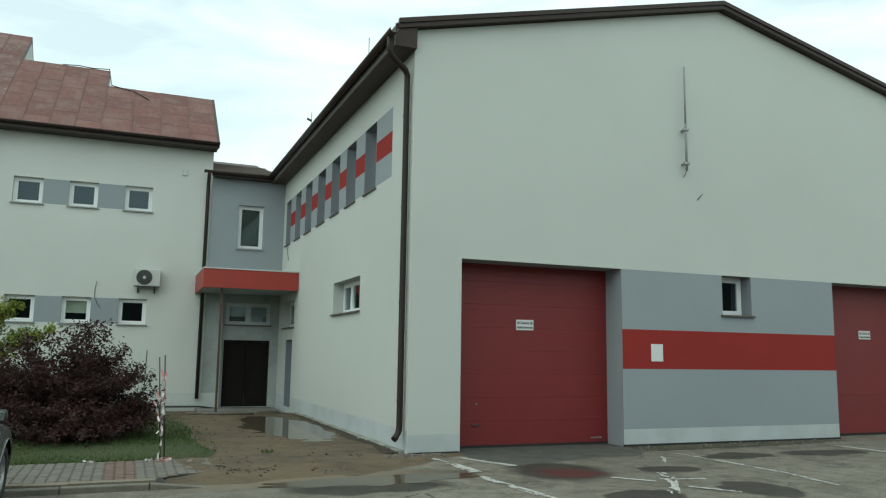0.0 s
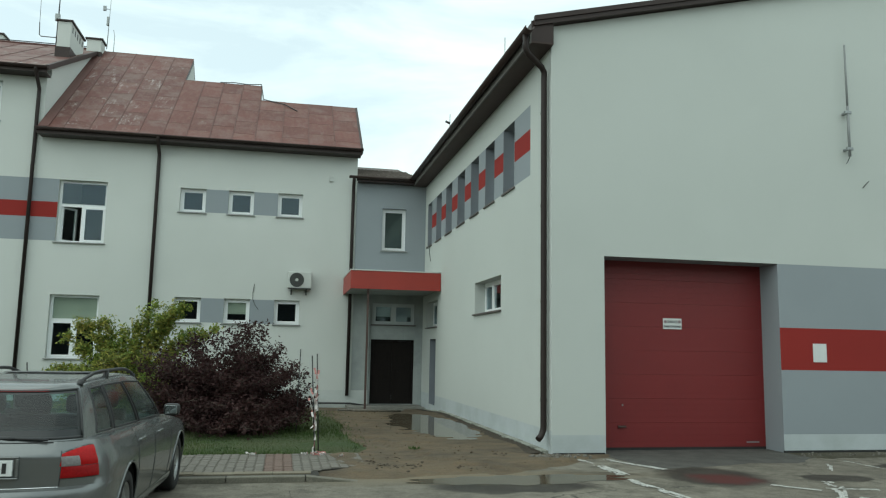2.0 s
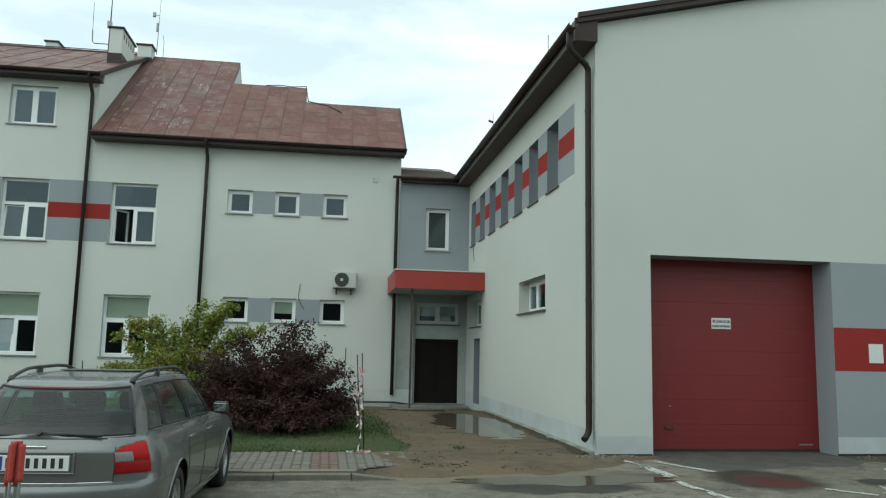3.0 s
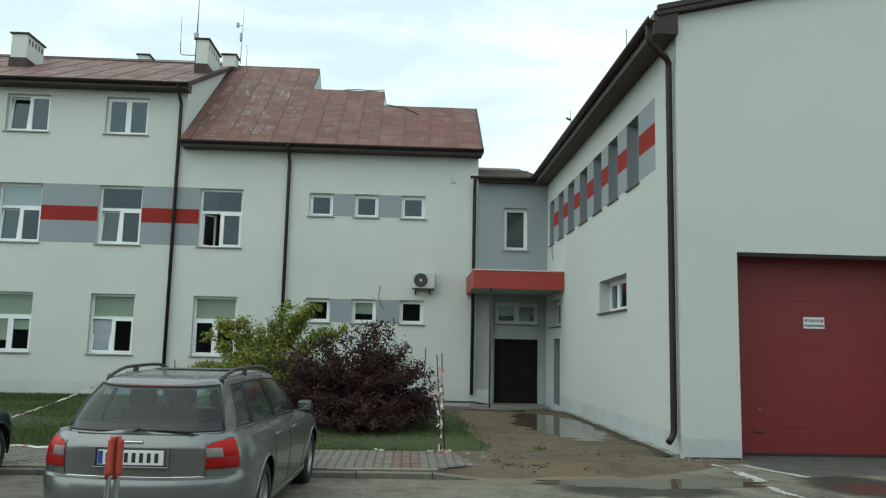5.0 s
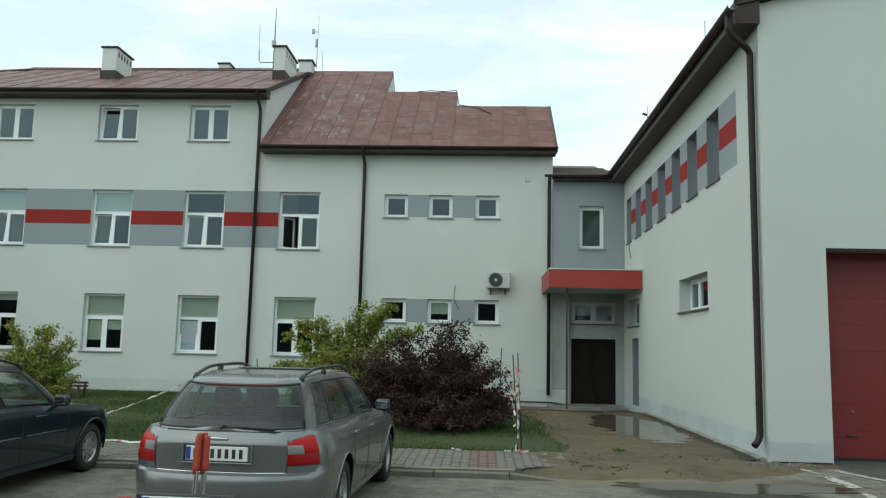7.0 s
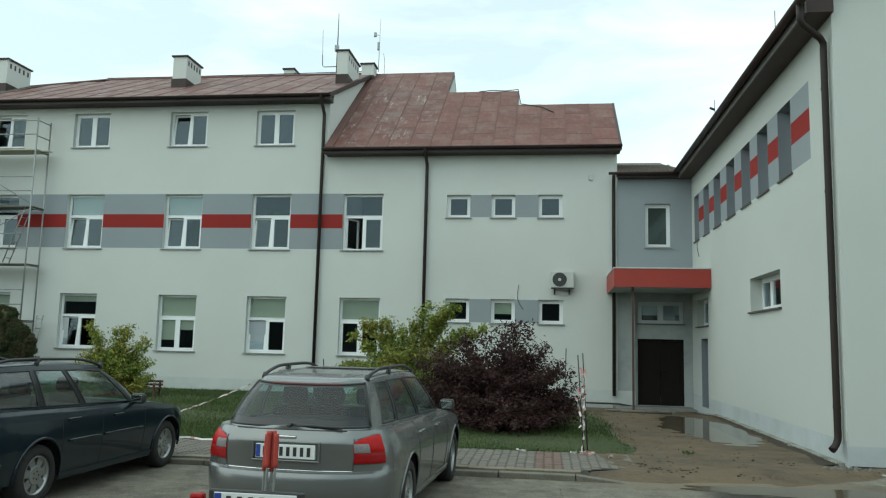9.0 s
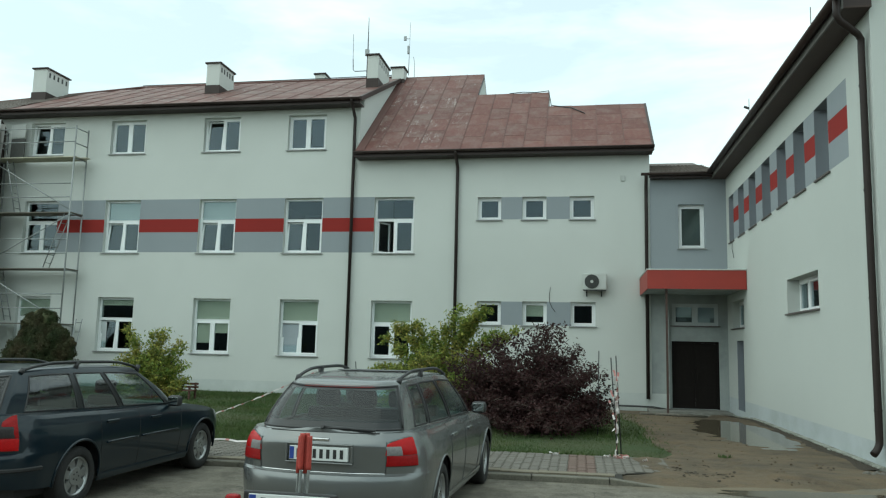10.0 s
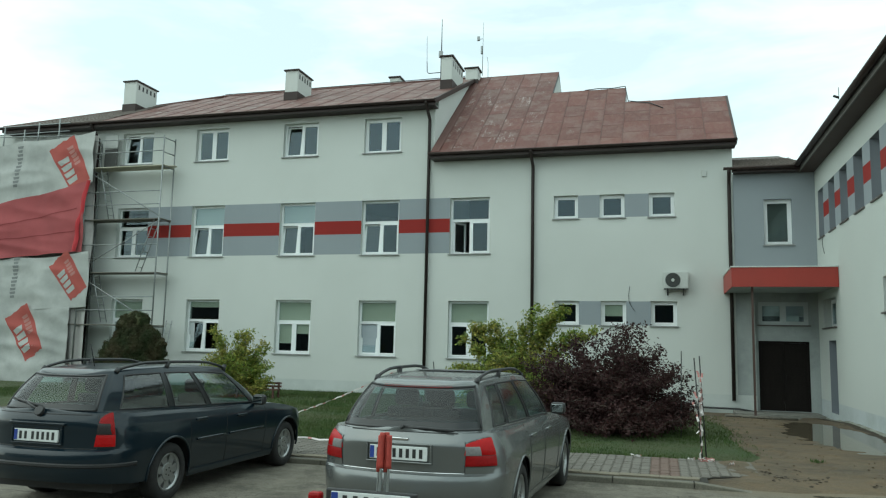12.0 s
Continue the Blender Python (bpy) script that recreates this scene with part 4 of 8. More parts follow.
part("fascia", bm, BROWN_METAL, low_roof)
bm = bmesh.new()
deck(bm, STEP_X + 0.005, STEP_X + 0.30, E2Y - 0.02, E2Z + 0.045, 30.92, E2Z + 0.045 + K2 * (30.92 - E2Y), 0.03)
part("gable_flashing", bm, ROOF_SEAM, low_roof, "brown metal flashing along the white gable")
bm = bmesh.new()
gutter(bm, (STEP_X - 0.05, E2Y - 0.10, E2Z - 0.03), (END_X + 0.12, E2Y - 0.10, E2Z - 0.03))
part("gutter", bm, BROWN_METAL, low_roof)
bm = bmesh.new()
for dz, ee in ((0.0, 0.05),):
    deck(bm, END_X + 0.04, END_X + 0.12, E2Y, E2Z + 0.03, 27.68, E2Z + 0.03 + K2 * (27.68 - E2Y), 0.2)
part("verge", bm, BROWN_METAL, low_roof)

K3 = 0.47
E3Y, E3Z = 24.70, 10.16
RIDGE3 = 30.8
RZ3 = E3Z + K3 * (RIDGE3 - E3Y)
HIP_X, HIP_TOP = -25.9, -19.6
JOINT_X = -21.1  # red sheets to this side, grey tiles over the hipped end
top_roof = thing("roof_upper", (0, 0, 0), 0, "brown-red sheet-metal roof of the three-storey part", "roof", "", "structure")
bm = bmesh.new()
pts = [(HIP_X, E3Y, E3Z), (STEP_X + 0.12, E3Y, E3Z), (STEP_X + 0.12, RIDGE3, RZ3), (HIP_TOP, RIDGE3, RZ3), (STEP_X + 0.12, 36.9, E3Z), (HIP_X, 36.9, E3Z)]
up = [bm.verts.new((x, y, z - 0.02)) for x, y, z in pts]
dn = [bm.verts.new((x, y, z - 0.16)) for x, y, z in pts]
for f in ((0, 1, 2, 3), (3, 2, 4, 5), (0, 3, 5)):
    bm.faces.new([up[k] for k in f]), bm.faces.new([dn[k] for k in f[::-1]])
for a, b in ((0, 1), (1, 2), (2, 4), (4, 5), (5, 0)):
    bm.faces.new((up[a], dn[a], dn[b], up[b]))
part("roof_deck", bm, ROOF_GREY, top_roof)
for j in range(13):  # courses of tiles over the hipped end, each lapping the one below
    bm = bmesh.new()
    t0, t1 = j / 18, (j + 1.15) / 18
    q = [(E3Y + (RIDGE3 - E3Y) * t, E3Z + (RZ3 - E3Z) * t) for t in (t0, t1)]
    first, n = HIP_X + 0.1 + (HIP_TOP - HIP_X) * t0, 60
    xs = [first + (JOINT_X - first) * k / n for k in range(n + 1)]
    wave = [0.03 * abs(math.sin(k * 1.1 + j * 0.5)) for k in range(n + 1)]
    edge = [[bm.verts.new((x, y, z + w * d)) for x, w in zip(xs, wave)] for y, z, d in ((q[0][0], q[0][1] + 0.035, 1), (q[1][0], q[1][1] + 0.008, 1), (q[0][0], q[0][1] - 0.02, 0))]
    for k in range(n):
        bm.faces.new((edge[0][k], edge[0][k + 1], edge[1][k + 1], edge[1][k]))
        bm.faces.new((edge[2][k], edge[2][k + 1], edge[0][k + 1], edge[0][k]))
    part("tile_course", bm, ROOF_GREY, top_roof)
slope_len = math.hypot(RZ3 - E3Z, RIDGE3 - E3Y)
sheeted_slope(top_roof, JOINT_X, STEP_X + 0.12, E3Y, E3Z, RZ3 - E3Z, RIDGE3 - E3Y, 15, 1.3, cut=lambda x, v: x < HIP_X + 0.55 + (HIP_TOP - HIP_X) * v / slope_len, skin=ROOF_DULL)
bm = bmesh.new()
tube(bm, ((HIP_X, E3Y, E3Z + 0.02), (HIP_TOP, RIDGE3, RZ3 + 0.02)), 0.06, 8)
tube(bm, ((HIP_TOP, RIDGE3, RZ3 + 0.03), (STEP_X + 0.12, RIDGE3, RZ3 + 0.03)), 0.06, 8)
part("ridge_cap", bm, ROOF_SEAM, top_roof)
bm = bmesh.new()
box(bm, HIP_X - 0.02, STEP_X + 0.12, E3Y - 0.02, E3Y + 0.03, E3Z - 0.21, E3Z - 0.02)
box(bm, HIP_X, STEP_X + 0.1, E3Y + 0.03, FY + 0.02, E3Z - 0.21, E3Z - 0.17)
part("fascia", bm, BROWN_METAL, top_roof)
bm = bmesh.new()
gutter(bm, (HIP_X - 0.05, E3Y - 0.10, E3Z - 0.04), (STEP_X + 0.16, E3Y - 0.10, E3Z - 0.04))
part("gutter", bm, BROWN_METAL, top_roof)
bm = bmesh.new()
deck(bm, STEP_X + 0.08, STEP_X + 0.17, E3Y - 0.02, E3Z + 0.03, RIDGE3, RZ3 + 0.03, 0.15)
part("verge", bm, BROWN_METAL, top_roof)
# further roof to the left, partly behind the sheeting
left_roof = thing("roof_left_wing", (0, 0, 0), 0, "grey-brown roof of the wing behind the scaffold", "roof", "", "structure")
bm = bmesh.new()
deck(bm, -46, -25.2, 25.6, 9.98, 31.5, 11.4, 0.22)
deck(bm, -46, -25.2, 31.5, 11.4, 37.0, 9.6, 0.22)
part("roof_deck", bm, ROOF_GREY, left_roof)
bm = bmesh.new()
gutter(bm, (-46, 25.5, 9.94), (-25.2, 25.5, 9.94))
part("gutter", bm, BROWN_METAL, left_roof)
bm = bmesh.new()
for k in range(9):
    x = -22.9 - 1.25 * k + 0.25 * math.sin(k * 2.1)
    tube(bm, ((x, 24.5, 9.0), (x + 0.06 * math.sin(k), 24.5, 10.22 + 0.1 * math.cos(k * 1.7))), 0.028, 6)
for z in (9.80, 10.12):
    tube(bm, ((-22.4, 24.5, z), (-34, 24.5, z)), 0.022, 6)
part("roof_rail", bm, GALV, left_roof, "thin metal rail along the eaves")
slab("wall_left_wing", WALLS, (-46, LEFT_X), (0, 10.0), ("y", 26.2, 26.6), (), (), label="plain rendered wall of the left wing")

# ---- grey link block with the entrance under a canopy ----
slab("wall_link_upper", [STUCCO_GREY, STUCCO_GREY, INSIDE], (END_X, HX), (3.9, 7.22), ("y", FY - 0.05, FY + 0.35), [(3.07, 3.87, 4.97, 6.39)], (), label="grey rendered wall of the link block")
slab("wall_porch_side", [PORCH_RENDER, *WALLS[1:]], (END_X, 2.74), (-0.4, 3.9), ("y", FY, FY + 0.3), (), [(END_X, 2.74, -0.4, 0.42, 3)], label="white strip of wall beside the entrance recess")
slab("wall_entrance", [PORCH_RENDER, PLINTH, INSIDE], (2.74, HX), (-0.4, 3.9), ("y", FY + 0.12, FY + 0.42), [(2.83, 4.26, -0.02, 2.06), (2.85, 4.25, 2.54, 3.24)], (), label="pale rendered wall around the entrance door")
bm = bmesh.new()
box(bm, END_X, HX, FY + 0.35, 31.0, 3.9, 4.1)
solid("ceiling_porch", bm, STUCCO, "plain soffit over the entrance", "ceiling", "", "structure")
bm = bmesh.new()
box(bm, END_X, HX, 31.0, 31.3, 0, 7.2)
solid("wall_link_back", bm, INSIDE, "back wall of the link block", "wall", "", "structure")
link_roof = thing("roof_link", (0, 0, 0), 0, "small grey-brown tiled roof over the link block", "roof", "", "structure")
bm = bmesh.new()
deck(bm, END_X, HX - 0.3, FY - 0.30, 7.36, 30.0, 8.9, 0.14)
part("roof_deck", bm, ROOF_GREY, link_roof)
for j in range(9):
    bm = bmesh.new()
    n, y0, y1 = 90, FY - 0.34 + j * 0.36, FY - 0.34 + j * 0.36 + 0.40
    z0 = 7.37 + j * 0.36 * 0.295
    lows, highs = [], []
    for k in range(n + 1):
        x = END_X + (HX - 0.3 - END_X) * k / n
        w = 0.055 * abs(math.sin(k / n * math.pi * 15 + j * 0.6))
        lows.append(bm.verts.new((x, y0, z0 + 0.02 + w)))
        highs.append(bm.verts.new((x, y1, z0 + 0.36 * 0.295 + w)))
    skirt = [bm.verts.new((v.co.x, v.co.y + 0.002, z0 - 0.03)) for v in lows]
    for k in range(n):
        bm.faces.new((lows[k], lows[k + 1], highs[k + 1], highs[k])).smooth = True
        bm.faces.new((skirt[k], skirt[k + 1], lows[k + 1], lows[k]))
    part("tile_course", bm, ROOF_GREY, link_roof)
bm = bmesh.new()
box(bm, END_X - 0.05, HX - 0.2, FY - 0.36, FY - 0.31, 7.20, 7.36)
box(bm, END_X, HX - 0.2, FY - 0.31, FY - 0.05, 7.20, 7.24)
part("fascia", bm, BROWN_METAL, link_roof)
bm = bmesh.new()
gutter(bm, (END_X - 0.30, FY - 0.44, 7.34), (HX - 0.35, FY - 0.44, 7.34), 0.08)
part("gutter", bm, BROWN_METAL, link_roof)
window("window_51", (3.47, FY - 0.05, 4.97), 0, 0.80, 1.42, "one", lower_blind=((PANE_BACKING, -0.42, 0.42, 0.05, 0.95),), label="single white window in the grey wall", sill=SILL)
# The transom's pale sheets are added to stand in for the reflection in its glass.
window("window_52", (3.55, FY + 0.12, 2.54), 0, 1.40, 0.70, "two", depth=0.06, blind=BLIND_PALE, lower_blind=((BLIND_PALE, 0.03, 0.33, 0.1, 0.9),), label="dull pale transom window above the entrance door", sill=SILL_BROWN, frame=PVC_DULL)

door = thing("door_entrance", (3.545, FY + 0.20, -0.02), 0, "dark brown closed double entrance door", "door", "", "structure")
bm = bmesh.new()
for q in ((-0.715, -0.66, 0, 2.08), (0.66, 0.715, 0, 2.08), (-0.66, 0.66, 2.025, 2.08)):
    box(bm, q[0], q[1], 0.0, 0.12, q[2], q[3], rim=0.004)
part("door_frame", bm, DARK_WOOD, door)
for s in (-1, 1):
    bm = bmesh.new()
    a, b = sorted((s * 0.004, s * 0.658))
    box(bm, a, b, 0.03, 0.08, 0.005, 2.021, rim=0.004)
    for z0, z1 in ((0.14, 0.66), (0.77, 1.28), (1.39, 1.90)):
        box(bm, a + 0.10, b - 0.10, 0.024, 0.032, z0, z1, rim=0.004)
    leaf = part("door_leaf", bm, DARK_WOOD, door)
    bm = bmesh.new()
    box(bm, s * 0.075 - 0.018, s * 0.075 + 0.018, 0.015, 0.03, 0.92, 1.12)
    tube(bm, ((s * 0.075, 0.02, 1.05), (s * 0.075, -0.04, 1.05), (s * 0.19, -0.04, 1.05)), 0.01, 6)
    part("handle", bm, DARK_WOOD, leaf)

canopy = thing("canopy", (0, 0, 0), 0, "flat porch canopy with orange-red metal fascia", "canopy")
CX0, CX1, CY0, CY1, CZ0, CZ1 = 1.86, HX - 0.01, 22.35, FY - 0.06, 3.47, 4.00
bm = bmesh.new()
box(bm, CX0, CX1, CY0, CY0 + 0.03, CZ0, CZ1, rim=0.004)
box(bm, CX0, CX0 + 0.03, CY0 + 0.03, CY1 if CX0 > END_X else FY - 0.01, CZ0, CZ1, rim=0.004)
part("fascia", bm, CANOPY_RED, canopy)
bm = bmesh.new()
box(bm, CX0 - 0.02, CX1, CY0 - 0.02, CY1, CZ1, CZ1 + 0.035, rim=0.004)
part("cap_flashing", bm, WHITE_METAL, canopy, "pale metal capping along the canopy's edge")
bm = bmesh.new()
box(bm, CX0 + 0.03, CX1, CY0 + 0.03, CY1, CZ0 + 0.03, CZ0 + 0.28)
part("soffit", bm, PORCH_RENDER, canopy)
bm = bmesh.new()
box(bm, 2.37, 2.43, 22.55, 22.61, -0.2, CZ0 + 0.04, rim=0.006)
box(bm, 2.32, 2.48, 22.50, 22.66, -0.2, -0.07, rim=0.004)
part("post", bm, RUST_STEEL, canopy, "slim rusty brown steel post")

# ---- vehicle hall ----
HW = 14.14  # its width
APEX_X = HX + HW / 2
KH = 0.239
WALL_TOP = 7.24
GABLE = 7.585
GATE_L, GATE_W, GATE_H, GATE_Y = 5.51, 3.43, 3.43, 13.25
GATES = (GATE_L, 14.56)


def gable_height(x):
    return GABLE + KH * (HW / 2 - abs(x - APEX_X))


# Black strips, proud of the wall, stand in for the shadow gap at its foot.
bm = bmesh.new()
box(bm, GATE_L + GATE_W - 0.02, GATES[1] + 0.02, HY - 0.012, HY - 0.003, 0.0, 0.045)
box(bm, HX + 0.03, GATE_L - 0.02, HY - 0.014, HY - 0.004, 0.0, 0.035)
solid("wall_foot_gap", bm, INK, "dark open joint under the hall's front wall", "joint", "", "structure")
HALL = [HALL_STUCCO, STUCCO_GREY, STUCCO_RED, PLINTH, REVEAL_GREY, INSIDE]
front_paint = [(HX, HX + HW, 0, 0.33, 3)]
for a, b in ((GATES[0] + GATE_W, GATES[1]),):
    front_paint += [(a, b, 0.33, GATE_H, 1), (a, b, 1.48, 2.25, 2)]
slab("wall_hall_front", HALL, (HX, HX + HW), (0, GABLE), ("y", HY, HY + 0.6), [(g, g + GATE_W, 0, GATE_H, 1) for g in GATES] + [(11.44, 12.22, 2.60, GATE_H, 4), (APEX_X, APEX_X, 3.5, 3.6)], front_paint,
     top=gable_height, label="white gable wall of the hall with grey and red bands")
SLOTS = [(14.95, 15.78), (16.51, 17.31), (17.95, 18.75), (19.43, 20.29), (21.01, 21.84), (22.49, 23.27), (24.00, 24.72)]
side_open = [(a, b, 5.08, 6.50, 4) for a, b in SLOTS] + [(15.9, 18.2, 2.60, 3.36), (23.02, 23.95, 0.10, 2.08, 4), (22.88, 24.52, 2.44, 3.25)]
side_paint = [(13.9, 24.0, 5.10, 6.50, 1), (13.9, 24.0, 5.60, 6.02, 2), (HY, 34.0, -0.4, 0.40, 3)]
slab("wall_hall_side", HALL, (HY + 0.6, 34.0), (-0.4, WALL_TOP), ("x", HX, HX + 0.4), side_open, side_paint, label="white side wall of the hall with a strip of slot windows")
slab("wall_hall_corner", HALL, (HY + 0.001, HY + 0.6), (0, WALL_TOP), ("x", HX - 0.002, HX + 0.002), (), [(HY, 34.0, 0, 0.40, 3)], label="rendered corner of the hall")
slab("wall_hall_right", HALL, (HY + 0.6, 34.0), (0, WALL_TOP), ("x", HX + HW, HX + HW - 0.4), (), (), label="white far side wall of the hall")
slab("wall_hall_back", HALL, (HX, HX + HW), (0, GABLE), ("y", 34.4, 34.0), [(APEX_X, APEX_X, 3.5, 3.6)], (), top=gable_height, label="white back wall of the hall")
hall_roof = thing("roof_hall", (0, 0, 0), 0, "low dark brown metal roof of the hall", "roof", "", "structure")
RY0, RY1, OVER = 12.55, 34.8, 0.42
for s in (-1, 1):
    bm = bmesh.new()
    xe, ze = APEX_X + s * (HW / 2 + OVER - 0.065), GABLE - KH * (OVER - 0.065) + 0.16
    apex = (APEX_X, GABLE + KH * HW / 2 + 0.16)
    vs = [bm.verts.new((x, y, z)) for y in (RY0, RY1) for x, z in ((xe, ze), apex, (apex[0], apex[1] - 0.145), (xe, ze - 0.145))]
    for f in ((0, 1, 2, 3), (7, 6, 5, 4), (0, 4, 5, 1), (3, 2, 6, 7), (0, 3, 7, 4)):
        bm.faces.new([vs[k] for k in f])
    part("roof_slope", bm, BROWN_METAL, hall_roof)
    # projecting verge moulding along the gable
    bm = bmesh.new()
    d = Vector((APEX_X - xe, 0, apex[1] - ze))
    for off, drop, out_y in ((0.02, 0.09, -0.05), (-0.07, 0.085, -0.02)):
        q = [bm.verts.new((x, y, z + o)) for y in (RY0 + out_y, RY0 + 0.02) for x, z, o in ((xe - s * -0.02, ze, off), (apex[0], apex[1], off), (apex[0], apex[1], off - drop), (xe - s * -0.02, ze, off - drop))]
        for f in ((0, 1, 2, 3), (7, 6, 5, 4), (0, 4, 5, 1), (3, 2, 6, 7), (0, 3, 7, 4), (1, 5, 6, 2)):
            bm.faces.new([q[k] for k in f])
    part("verge", bm, BROWN_METAL, hall_roof)
bm = bmesh.new()
box(bm, HX - OVER, HX - 0.004, RY0 + 0.02, 34.6, 7.19, 7.22)
part("soffit", bm, SOFFIT_BROWN, hall_roof)
bm = bmesh.new()
box(bm, HX - OVER - 0.03, HX - OVER, RY0 + 0.02, 34.6, 7.18, 7.46)
part("fascia", bm, FASCIA_GREY, hall_roof, "grey board behind the gutter")
bm = bmesh.new()
box(bm, HX - OVER, HX - 0.004, RY0 + 0.02, RY0 + 0.05, 7.22, 7.60)
part("eaves_end", bm, BROWN_METAL, hall_roof)
bm = bmesh.new()
gutter(bm, (HX - OVER - 0.11, RY0 - 0.25, 7.38), (HX - OVER - 0.11, 25.0, 7.38), 0.085)
part("gutter", bm, BROWN_METAL, hall_roof)
bm = bmesh.new()
for y in (14.2, 19.4):
    tube(bm, ((HX - OVER - 0.02, y, 7.4), (HX - OVER - 0.02, y, 7.95)), 0.008, 5)
tube(bm, ((HX - OVER - 0.02, 19.4, 7.7), (HX - OVER - 0.14, 19.4, 7.75)), 0.03, 6)
part("lightning_rod", bm, DARK_STEEL, hall_roof)
bm = bmesh.new()
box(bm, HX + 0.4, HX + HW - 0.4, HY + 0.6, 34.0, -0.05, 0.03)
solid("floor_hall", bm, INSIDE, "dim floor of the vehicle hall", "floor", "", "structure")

for n, (a, b) in enumerate(SLOTS):
    window(f"window_{n + 61}", (HX, (a + b) / 2, 5.08), -90, b - a, 1.42, "one", depth=0.25, sill=SILL_BROWN, label="narrow slot window set deep in grey reveals", sill_out=0.04)
window("window_71", (HX, 17.05, 2.60), -90, 2.30, 0.76, "three", depth=0.26, sill=SILL_BROWN, label="wide low white window deep in the hall wall")
window("window_72", (HX, 23.70, 2.44), -90, 1.64, 0.81, "one", depth=0.2, label="small window beside the entrance", sill=SILL_BROWN)
window("window_73", (11.83, HY, 2.60), 0, 0.78, 0.83, "one", depth=0.30, sill=SILL_BROWN, label="small white window deep in the grey band")
sd = thing("door_side", (HX + 0.18, 23.485, 0.10), -90, "narrow grey metal side door", "door", "", "structure")
bm = bmesh.new()
box(bm, -0.46, 0.46, 0.0, 0.05, 0.0, 1.97, rim=0.005)
part("door_leaf", bm, REVEAL_GREY, sd)
bm = bmesh.new()
tube(bm, ((0.36, 0.0, 1.0), (0.36, -0.05, 1.0), (0.25, -0.05, 1.0)), 0.01, 6)
part("handle", bm, DARK_STEEL, sd)


def gate(name, x, label):
    """A red sectional gate: eight ribbed panels, a rubber foot, a lock and a handle."""
    g = thing(name, (x, GATE_Y, 0.022), 0, label, "garage door", "red hall gates")
    rows, gap = 8, 0.001
    h = (GATE_H + 0.045) / rows
    bm = bmesh.new()
    box(bm, 0.0, GATE_W, 0.0, 0.04, 0.0, h - gap)
    for k in range(4):
        z = (k + 0.5) * h / 4
        box(bm, 0.0, GATE_W, -0.0040, 0.002, z - h / 8 + 0.0030, z + h / 8 - 0.0030)
    me = finish("panel", bm, DOOR_RED)
    for k in range(rows):
        ob = new("panel", me)
        ob.parent, ob.location = g, (0, 0.0006 * (k % 2), 0.03 + k * h)
    bm = bmesh.new()
    box(bm, 0.0, GATE_W, -0.01, 0.05, -0.02, 0.03)
    part("rubber_seal", bm, RUBBER, g, "black rubber seal under the gate")
    bm = bmesh.new()
    disc(bm, (0.56, -0.012, 0.78), (0, -1, 0), 0.016, 0.02, 14)
    part("lock", bm, GALV, g, "small bare metal lock")
    bm = bmesh.new()
    box(bm, 0.46, 0.62, -0.042, -0.02, 0.38, 0.415, rim=0.008)
    box(bm, 0.47, 0.50, -0.025, 0.0, 0.38, 0.42)
    box(bm, 0.58, 0.61, -0.025, 0.0, 0.38, 0.42)
    part("lift_handle", bm, RUST_STEEL, g, "rusty brown lifting handle")
    bm = bmesh.new()
    box(bm, GATE_W - 0.40, GATE_W - 0.14, -0.012, -0.006, 0.10, 0.125)
    part("maker_label", bm, GALV, g, "small pale maker's label")
    return g


gate("garage_door", GATES[0], "closed red ribbed sectional gate of the hall")
gate("garage_door", GATES[1], "closed red ribbed gate beside the grey panel")


# ---- parked cars ----
def curve_at(keys, y):
    """Smooth interpolation through (position, value) keys."""
    if y <= keys[0][0]:
        return keys[0][1]
    for (a, va), (b, vb) in zip(keys, keys[1:]):
        if y <= b:
            t = (y - a) / (b - a)
            t = t * t * (3 - 2 * t) * 0.35 + t * 0.65
            return va + (vb - va) * t
    return keys[-1][1]


def lathe(bm, profile, centre, axis_x, sides=36, mat=0):
    """A ring turned about the x axis: profile of (radius, offset along x)."""
    rows = []
    for r, o in profile:
        rows.append([bm.verts.new((centre[0] + axis_x * o, centre[1] + r * math.cos(2 * math.pi * k / sides), centre[2] + r * math.sin(2 * math.pi * k / sides))) for k in range(sides)])
    for a, b in zip(rows, rows[1:]):
        for k in range(sides):
            f = bm.faces.new((a[k], a[(k + 1) % sides], b[(k + 1) % sides], b[k]))
            f.smooth, f.material_index = True, mat
    return rows


